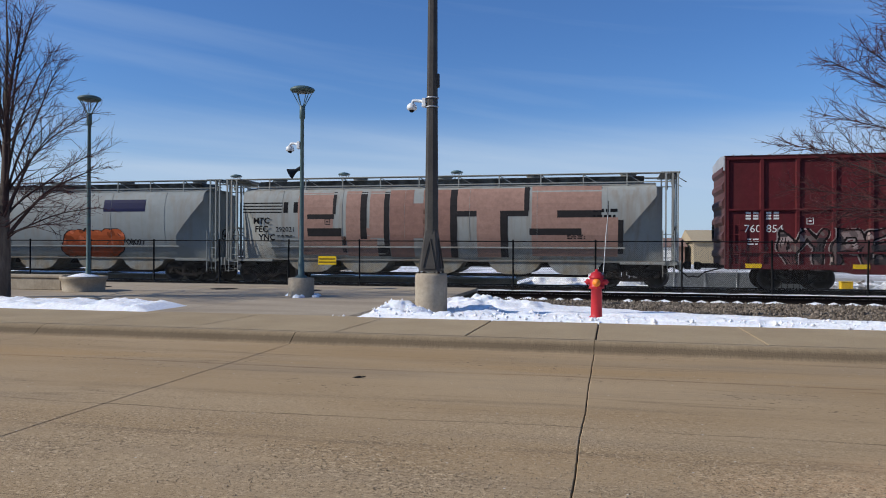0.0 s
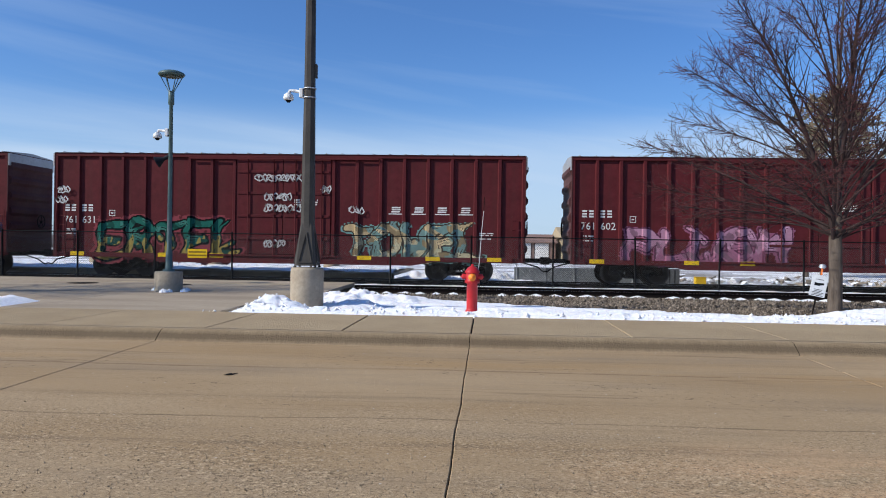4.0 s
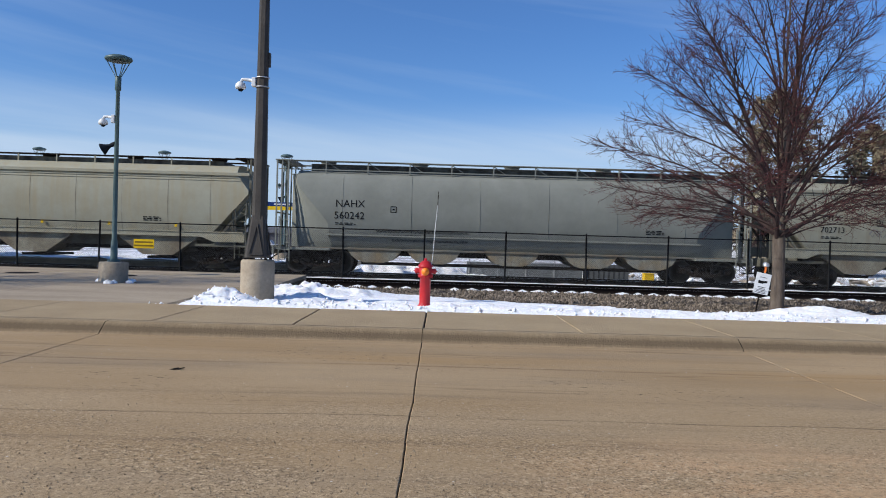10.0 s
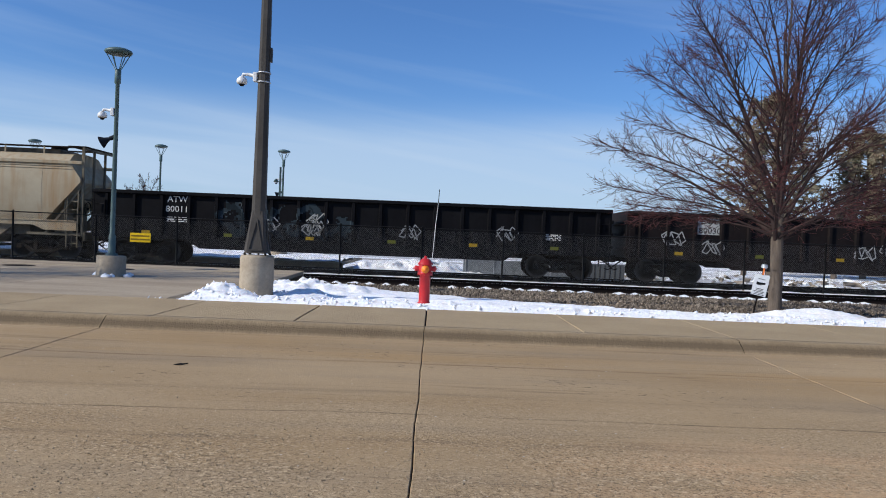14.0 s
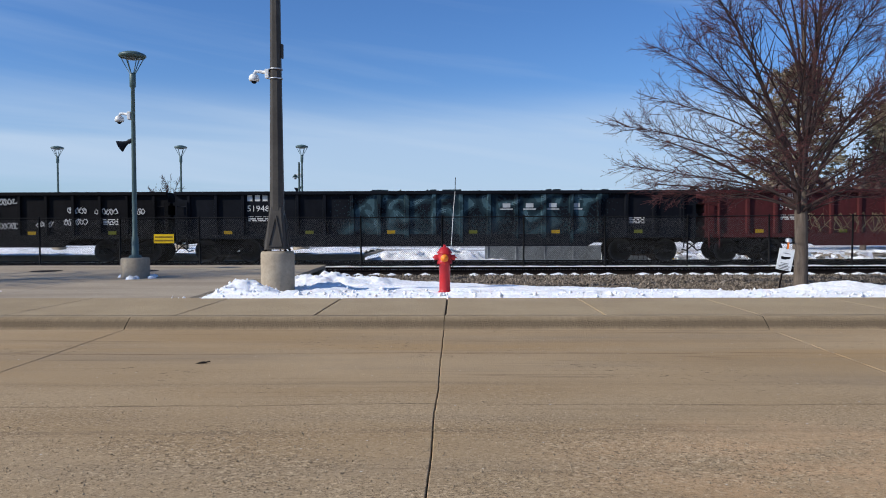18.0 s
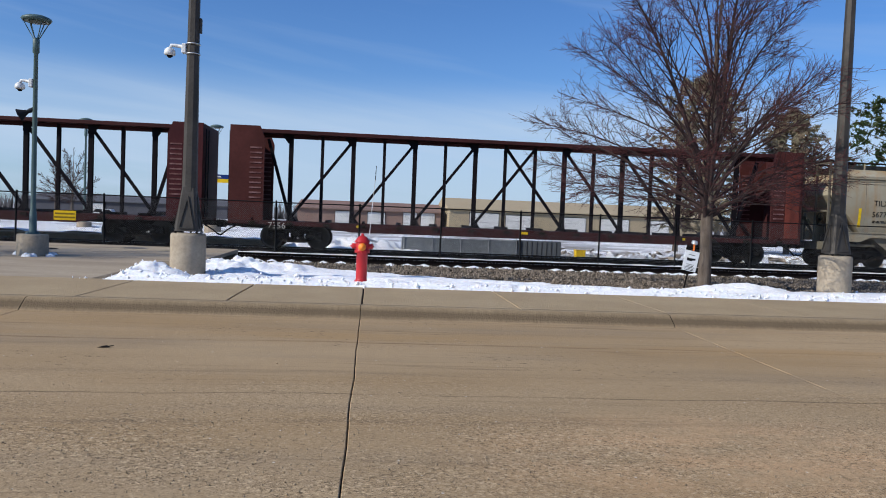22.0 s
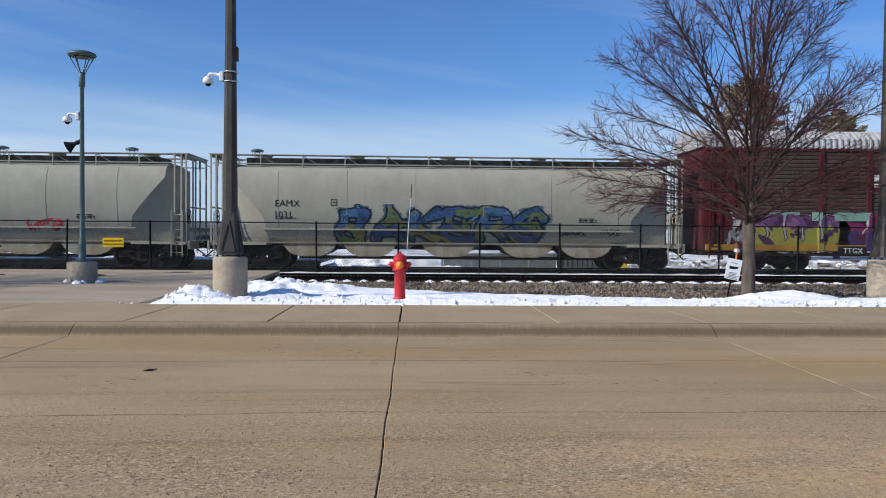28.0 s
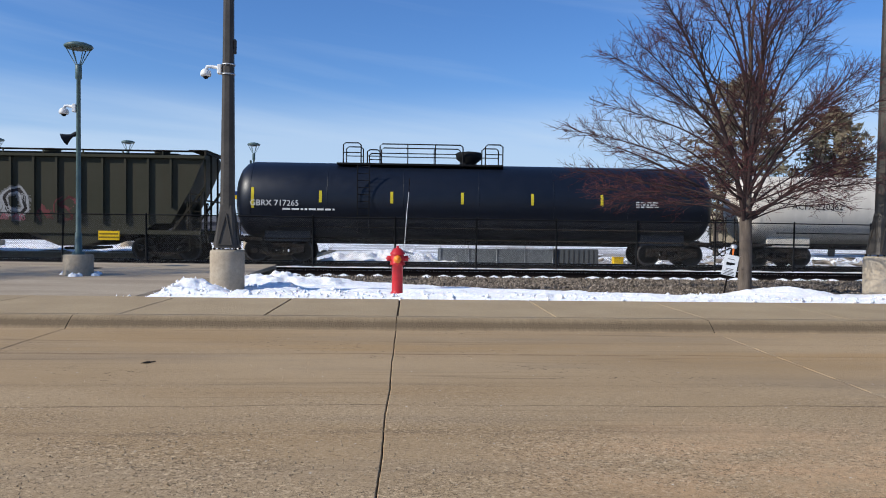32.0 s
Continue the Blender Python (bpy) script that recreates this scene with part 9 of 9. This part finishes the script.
round_emblem(c, h - 2.75, 1.95, 0.52, -1.535)
c, d, h, xs = gondola(338.11, 358.42, "black ribbed gondola with a cyan block of letters", BLK, BLK2, "51961", load=0.06, seed=7)
sprayed(c, "OHEMB", -h + 5.7, 1.15, 7.6, 1.15, [(0.13, 0.36, 0.40), (0.10, 0.30, 0.34), (0.58, 0.62, 0.62), (0.09, 0.26, 0.29)], d, 49, cell=0.03, thick=0.18, line=0.06, cloud=0.28)
for k, (x, z, ww) in enumerate(((1.0, 2.3, 0.7), (1.0, 1.95, 0.7), (2.2, 1.5, 1.0), (13.6, 2.3, 0.7), (13.6, 1.35, 0.8), (16.3, 1.95, 0.8), (16.2, 1.5, 0.9), (17.4, 1.9, 0.9), (18.9, 1.9, 0.5), (15.1, 1.4, 0.6))):
    scrawl(c, -h + x, z, ww, 0.26, (0.55, 0.55, 0.55), lambda a, b: -1.45, 140 + k, 0.016)
c, d, h, xs = gondola(358.7, 379.05, "black ribbed gondola with misty blue spray", (0.006, 0.007, 0.010), (0.011, 0.013, 0.018), "519489", load=0.0, seed=8)
sprayed(c, "AERYST", -h + 6.4, 1.15, 10.2, 1.35, [(0.055, 0.105, 0.125), (0.035, 0.07, 0.085), (0.020, 0.040, 0.050), (0.012, 0.024, 0.032)], d, 50, wild=0.6, thick=0.10, line=0.08, cloud=0.2, wobble=0.12, slant=0.3)
overspray(c, -h + 6.0, -h + 17.4, 1.1, 2.75, (0.020, 0.042, 0.052), d, 500, 0.45)
bars(c, [(h - 7.6 + 0.9 * k, h - 7.1 + 0.9 * k, 2.05, 2.10) for k in range(4)] + [(h - 7.5 + 0.9 * k, h - 7.2 + 0.9 * k, 2.14, 2.30) for k in range(4)], paint(0.45, 0.47, 0.48), lambda a, b: -1.43, "logo")
c, d, h, xs = gondola(379.42, 399.82, "dark red ribbed gondola heaped with scrap metal", RDG, RDG2, "518168", load=0.9, seed=9)
for k in range(5):
    scrawl(c, -h + 3.9 + 0.8 * k, 1.15, 0.55, 0.75, (0.24, 0.18, 0.11), lambda a, b: -1.50, 160 + k, 0.011)
sprayed(c, "BOMZ", -h + 8.9, 1.1, 3.1, 0.85, [(0.34, 0.31, 0.25), (0.13, 0.10, 0.08), (0.40, 0.38, 0.32), None], d, 51, thick=0.10, line=0.045)
sprayed(c, "SYREN", -h + 13.4, 1.05, 4.0, 1.2, [(0.30, 0.31, 0.32), (0.12, 0.12, 0.125), (0.46, 0.46, 0.46), None], d, 52, thick=0.12, line=0.05)
round_emblem(c, h - 2.35, 1.95, 0.56, -1.535)
c, d, h, xs = gondola(400.4, 420.95, "black bulkhead gondola of scrap with pink and silver lettering", (0.012, 0.014, 0.014), (0.018, 0.027, 0.024), "52019", load=0.9, bulkhead=0.98, seed=10)
sprayed(c, "OANTIE", -h + 3.1, 1.18, 7.1, 1.25, [(0.25, 0.105, 0.10), (0.15, 0.05, 0.05), (0.36, 0.19, 0.17), (0.10, 0.035, 0.035)], d, 53, wild=1.0, cell=0.03, thick=0.21, line=0.035, cloud=0.14, slant=0.0, extra=[(0.11, 0.032, 0.034), (0.20, 0.13, 0.125)])
overspray(c, -h + 10.4, h - 0.6, 1.0, 2.75, (0.014, 0.10, 0.07), d, 540, 0.75)
sprayed(c, "ZEHUFA", -h + 11.0, 1.25, 7.9, 1.12, [(0.47, 0.47, 0.46), (0.37, 0.37, 0.37), (0.012, 0.012, 0.012), (0.015, 0.11, 0.08)], d, 54, wild=0.3, cell=0.03, thick=0.25, line=0.05, cloud=0.10, slant=0.02, wobble=0.03)

centre_beam(421.3, 443.8, "rust-red centre-beam flat car, empty", "7341", (0.065, 0.021, 0.021), (0.075, 0.020, 0.022))
c = centre_beam(444.8, 467.75, "rust-red centre-beam flat car with faded bulkhead plates, empty", "7356", (0.062, 0.020, 0.020), (0.085, 0.026, 0.022))
h = (467.75 - 444.8) / 2
g = Geo()
g.box(h - 0.70, h - 0.10, -1.452, -1.434, 1.14, 4.30, 0.004)
part("bulkhead_plate", g, surface("faded_orange", (0.21, 0.052, 0.034), (0.13, 0.034, 0.026), rough=0.75, patches=1.6, amount=0.9, streaks=0.4, streak_colour=(0.06, 0.025, 0.02)), c, "faded rust-orange plate")

c, d, h = hopper(468.85, 486.1, "cream covered hopper streaked with rust", (0.41, 0.385, 0.31), (0.34, 0.235, 0.115), "TILX", "5677", "panel", 0.42, (0.36, 0.20, 0.08), mark_x=1.95)
bars(c, [(-h + 1.32, -h + 1.44, 1.72, 2.5)], M_YELLOW, d, "yellow_stripe")
c, d, h = hopper(486.64, 505.21, "blue-grey covered hopper with black marks", (0.40, 0.44, 0.46), (0.33, 0.36, 0.38), "TCMX", "451530", "round", 0.10, (0.25, 0.25, 0.25), mark_x=2.5)
c, d, h = hopper(506.04, 524.5, "near-white covered hopper with dark sooty streaks", (0.80, 0.80, 0.74), (0.68, 0.68, 0.62), "TCMX", "451335", "round", 0.22, (0.22, 0.22, 0.21), mark_x=2.5)
c, d, h = hopper(525.3, 543.95, "dull grey covered hopper with dusty sides", (0.37, 0.345, 0.28), (0.29, 0.265, 0.21), "CEFX  75353", "", "round", 0.2, (0.16, 0.12, 0.08), mark_x=3.2)
c, d, h = hopper(544.75, 563.4, "pale grey covered hopper with small green and red tags", (0.46, 0.46, 0.41), (0.39, 0.385, 0.34), "TCMX", "451248", "round", 0.15, (0.24, 0.22, 0.18), mark_x=2.5)
sprayed(c, "NESTER", -h + 4.7, 1.3, 3.9, 0.65, [(0.05, 0.14, 0.07), (0.14, 0.07, 0.04), (0.02, 0.03, 0.02), None], d, 55, thick=0.13, line=0.05)
sprayed(c, "WFS", h - 6.1, 1.5, 1.4, 0.3, [(0.45, 0.06, 0.07), (0.4, 0.05, 0.06), None, None], d, 56, wild=0, cell=0.03, thick=0.07)
c, d, h = hopper(564.19, 582.78, "pale grey covered hopper with a blue and yellow sprayed piece", (0.46, 0.455, 0.40), (0.40, 0.39, 0.34), "EAMX", "1031", "round", 0.12, (0.24, 0.22, 0.18), mark_x=2.55, mark_size=0.36, mark_dz=-0.22)
sprayed(c, "BAKERS", -h + 4.9, 1.15, 8.1, 1.0, [(0.06, 0.13, 0.23), (0.19, 0.20, 0.06), (0.02, 0.025, 0.04), (0.09, 0.14, 0.15)], d, 57, cell=0.03, thick=0.16, line=0.07, cloud=0.14, extra=[(0.05, 0.09, 0.20), (0.11, 0.15, 0.07)])
scrawl(c, h - 4.9, 1.35, 1.0, 0.2, (0.05, 0.05, 0.05), d, 171, 0.014)
scrawl(c, h - 3.3, 1.35, 0.8, 0.28, (0.05, 0.05, 0.05), d, 172, 0.016)

c, d, h, xs = auto_rack(583.52, 610.6, "dark red auto rack with grey panels, white roof and many tags")
for a, b in ((2.5, 3.9), (4.4, 4.8), (5.3, 6.8), (8.0, 9.2)):
    bars(c, [(-h + a, -h + b, 2.02, 2.36)], paint(0.17, 0.30, 0.24), d, "painted_block")
sprayed(c, "DUOUR", -h + 2.2, 1.0, 3.6, 1.0, [(0.12, 0.055, 0.12), (0.27, 0.255, 0.05), (0.035, 0.022, 0.03), (0.36, 0.30, 0.33)], d, 58, wild=0, cell=0.03, thick=0.20, line=0.035, cloud=0.045, wobble=0.03, slant=0.0, split=0.72, ragged=0.22)
sprayed(c, "BANDO", -h + 5.7, 1.02, 4.2, 1.02, [(0.17, 0.028, 0.075), (0.055, 0.030, 0.11), (0.03, 0.012, 0.03), (0.42, 0.38, 0.40)], d, 59, wild=0, cell=0.03, thick=0.23, line=0.035, cloud=0.045, wobble=0.03, slant=0.0, split=0.58, ragged=0.35)
sprayed(c, "PERS", -h + 10.3, 1.45, 4.7, 1.05, [(0.20, 0.35, 0.28), (0.15, 0.27, 0.22), None, None], d, 60, wild=0, thick=0.16, wobble=0.01, slant=0)
sprayed(c, "TOBER", -h + 9.9, 0.98, 3.9, 1.2, [(0.045, 0.025, 0.03), (0.035, 0.02, 0.025), (0.48, 0.47, 0.46), None], lambda a, b: d(a, b) - 0.006, 61, wild=0.6, thick=0.15, line=0.04)
sprayed(c, "ATLUS", -h + 15.5, 1.08, 3.8, 0.85, [(0.12, 0.12, 0.13), (0.17, 0.17, 0.18), (0.34, 0.34, 0.34), None], lambda a, b: d(a, b) - 0.006, 62, wild=1.2, thick=0.13, line=0.04)
sprayed(c, "BEACH", -h + 18.3, 1.35, 5.8, 1.3, [(0.22, 0.36, 0.29), (0.17, 0.28, 0.23), None, None], d, 63, wild=0, thick=0.23, wobble=0.02, slant=0)
for k in range(7):
    bars(c, [(-h + 13.2 + 1.05 * k, -h + 13.75 + 1.05 * k, 0.86, 1.02)], paint(0.40, 0.29, 0.04), lambda a, b: d(a, b) - 0.012, "sill_mark")
sprayed(c, "XZ", -h + 0.95, 1.15, 0.9, 1.0, [(0.34, 0.34, 0.36), (0.24, 0.24, 0.27), (0.04, 0.03, 0.04), None], d, 66, wild=3, cell=0.028, thick=0.07, line=0.035)
scrawl(c, h - 3.2, 1.2, 1.2, 0.9, (0.5, 0.5, 0.5), d, 181, 0.025)

c, d, h = hopper(611.5, 628.0, "dark red ribbed open hopper with silver and green tags", (0.070, 0.018, 0.027), (0.052, 0.016, 0.022), "", "436337", "ribbed", 0.3, (0.05, 0.025, 0.02), ink=WHITE, name="ribbed_hopper", ribs=15, mark_x=2.5, mark_size=0.34)
bars(c, [(-h + 2.5 + 0.3 * k, -h + 2.72 + 0.3 * k, 2.64, 2.90) for k in range(4)], paint(*WHITE), lambda x, z: -1.462)
sprayed(c, "SEESE", -h + 3.1, 1.25, 3.9, 0.8, [(0.42, 0.42, 0.41), (0.32, 0.33, 0.33), (0.04, 0.03, 0.03), None], d, 64, thick=0.14, line=0.05)
sprayed(c, "KASHR", -h + 7.1, 1.25, 4.2, 0.95, [(0.38, 0.42, 0.38), (0.10, 0.22, 0.14), (0.04, 0.03, 0.03), (0.10, 0.20, 0.13)], d, 65, thick=0.15, line=0.05)
sprayed(c, "OT", h - 4.6, 1.25, 1.9, 0.8, [(0.14, 0.24, 0.26), (0.42, 0.34, 0.12), (0.04, 0.03, 0.03), None], d, 66, thick=0.13, line=0.04)
bars(c, [(h - 5.5 + 0.98 * k, h - 4.85 + 0.98 * k, 2.50, 2.55) for k in range(4)] + [(h - 5.4 + 0.98 * k, h - 4.95 + 0.98 * k, 2.60, 2.68) for k in range(4)] + [(h - 5.36 + 0.98 * k, h - 4.91 + 0.98 * k, 2.72, 2.80) for k in range(4)], paint(0.30, 0.25, 0.24), lambda a, b: -1.462, "logo")

c, d, h = hopper(628.75, 646.0, "faded olive-green ribbed hopper with a pale swirling tag", (0.062, 0.061, 0.046), (0.050, 0.052, 0.036), "", "", "ribbed", 0.3, (0.05, 0.04, 0.025), ink=WHITE, name="ribbed_hopper", ribs=18)
bars(c, [(-h + 2.8, -h + 4.35, 3.70, 3.86), (-h + 3.0, -h + 3.4, 3.40, 3.70), (-h + 3.85, -h + 4.45, 3.42, 3.70), (-h + 2.65, -h + 4.35, 3.26, 3.40), (-h + 2.65, -h + 3.15, 2.96, 3.26), (-h + 3.7, -h + 4.4, 2.98, 3.26), (-h + 2.65, -h + 4.35, 2.84, 2.97), (-h + 2.65, -h + 4.4, 2.69, 2.73), (-h + 2.65, -h + 4.4, 2.55, 2.59)], paint(0.40, 0.41, 0.36), lambda a, b: -1.463, "logo")
sprayed(c, "OWO", -h + 7.6, 1.75, 2.9, 0.85, [(0.04, 0.035, 0.035), (0.03, 0.028, 0.028), (0.31, 0.31, 0.31), (0.15, 0.145, 0.14)], d, 67, cell=0.026, thick=0.065, line=0.085, cloud=0.14, slant=0)
for k in range(6):
    scrawl(c, -h + 7.5 + 0.5 * k, 1.5, 0.4, 0.25, (0.32, 0.12, 0.14), d, 190 + k, 0.02)
sprayed(c, "SVIJ", -h + 5.2, 1.5, 2.3, 0.9, [(0.20, 0.055, 0.06), (0.15, 0.05, 0.05), None, None], lambda a, b: d(a, b) + 0.003, 68, thick=0.10, wobble=0.1)
sprayed(c, "NS", -h + 10.9, 1.5, 1.4, 0.75, [(0.15, 0.05, 0.05), (0.11, 0.045, 0.04), None, None], lambda a, b: d(a, b) + 0.003, 69, thick=0.07, wobble=0.1)

tank_car(646.9, 666.1, "dark blue-black tank car with yellow reflectors", (0.003, 0.0058, 0.0135), "GBRX 717265", (0.66, 0.66, 0.64),
         [(-8.9 + 2.75 * k, 2.35, 2.8, (0.62, 0.50, 0.04)) for k in range(1, 6)] + [(-8.75, 2.1, 2.9, (0.62, 0.50, 0.04))], r=1.52, dome=0.02, sheen=0.42, flip=-1)
tank_car(667.1, 681.6, "white tank car with dirty flanks", (0.60, 0.55, 0.47), "", BLACKP, [], r=1.40, name="tank_car", dome=0.1, sheen=0.5)
words("ACFX 220362", 0.36, paint(*BLACKP), CARS[-1][0], -5.3, -1.42, 2.35, label="reporting mark and number")

# ---- loose ballast stones ----
rs = np.random.RandomState(4)
N = 40000
sx_ = rs.uniform(-4.0, 27.0, N)
sy_ = 16.8 + (23.9 - 16.8) * rs.uniform(0, 1, N) ** 0.9
keep = np.array([y > snow_reach(x) - 0.15 for x, y in zip(sx_, sy_)])
sx_, sy_ = sx_[keep], sy_[keep]
N = len(sx_)
sz_ = np.interp(sy_, [15.2, 16.6, 17.4, 20.0, 24.0], [0.07, 0.02, -0.03, -0.09, -0.10])
mb = surface("loose_stone", (0.11, 0.088, 0.066), (0.25, 0.205, 0.16), rough=0.9, grain=6, patches=9.0, amount=1.0, bump=0.0)
n_, l_ = mb.node_tree.nodes, mb.node_tree.links
gi, vr_, sc_ = n_.new("ShaderNodeNewGeometry"), n_.new("ShaderNodeMapRange"), n_.new("ShaderNodeVectorMath")
sc_.operation = "SCALE"
vr_.inputs["To Min"].default_value, vr_.inputs["To Max"].default_value = 0.30, 1.55
was = n_["Principled BSDF"].inputs["Base Color"].links[0].from_socket
l_.new(gi.outputs["Random Per Island"], vr_.inputs["Value"])
l_.new(was, sc_.inputs[0])
l_.new(vr_.outputs["Result"], sc_.inputs["Scale"])
l_.new(sc_.outputs["Vector"], n_["Principled BSDF"].inputs["Base Color"])
scatter("ballast_stones", sx_, sy_, sz_, rs.uniform(0.018, 0.048, N), mb, "loose grey-brown ballast stones beside the track", "gravel", 5)


# ---- what moves ----
SPEED = [(0, 21.21), (4, 20.95), (8, 20.60), (12, 20.18), (16, 20.10), (20, 20.14), (24, 20.26), (28, 20.37), (32, 20.50)]


def travelled(t):
    s = 0.0
    for (t0, v0), (t1, v1) in zip(SPEED, SPEED[1:]):
        e = min(t, t1)
        if e <= t0:
            break
        ve = v0 + (v1 - v0) * (e - t0) / (t1 - t0)
        s += (v0 + ve) / 2 * (e - t0)
    return s


def motions():
    for car, mid in CARS:
        walk(car, [(t, pose(mid - travelled(t), FAR_Y, RAIL_Z)) for t in range(0, 33)])
    # the wheels roll while their car passes
    for wheel, x, u in WHEELS:
        rows, t, k = [], 0.0, 0
        while t <= 32.0:
            if -24.0 < u - travelled(t) < 24.0:
                rows.append((t, pose(x, 0, 0.457, 0, math.degrees(-travelled(t) / 0.457) % 360.0, 0)))
                t += 0.0288
            else:
                t += 0.05
        if not rows:
            rows = [(0.0, pose(x, 0, 0.457))]
        first, last = rows[0], rows[-1]
        walk(wheel, [(0.0, first[1])] * (first[0] > 0) + rows + [(32.0, last[1])] * (last[0] < 32.0))


motions()
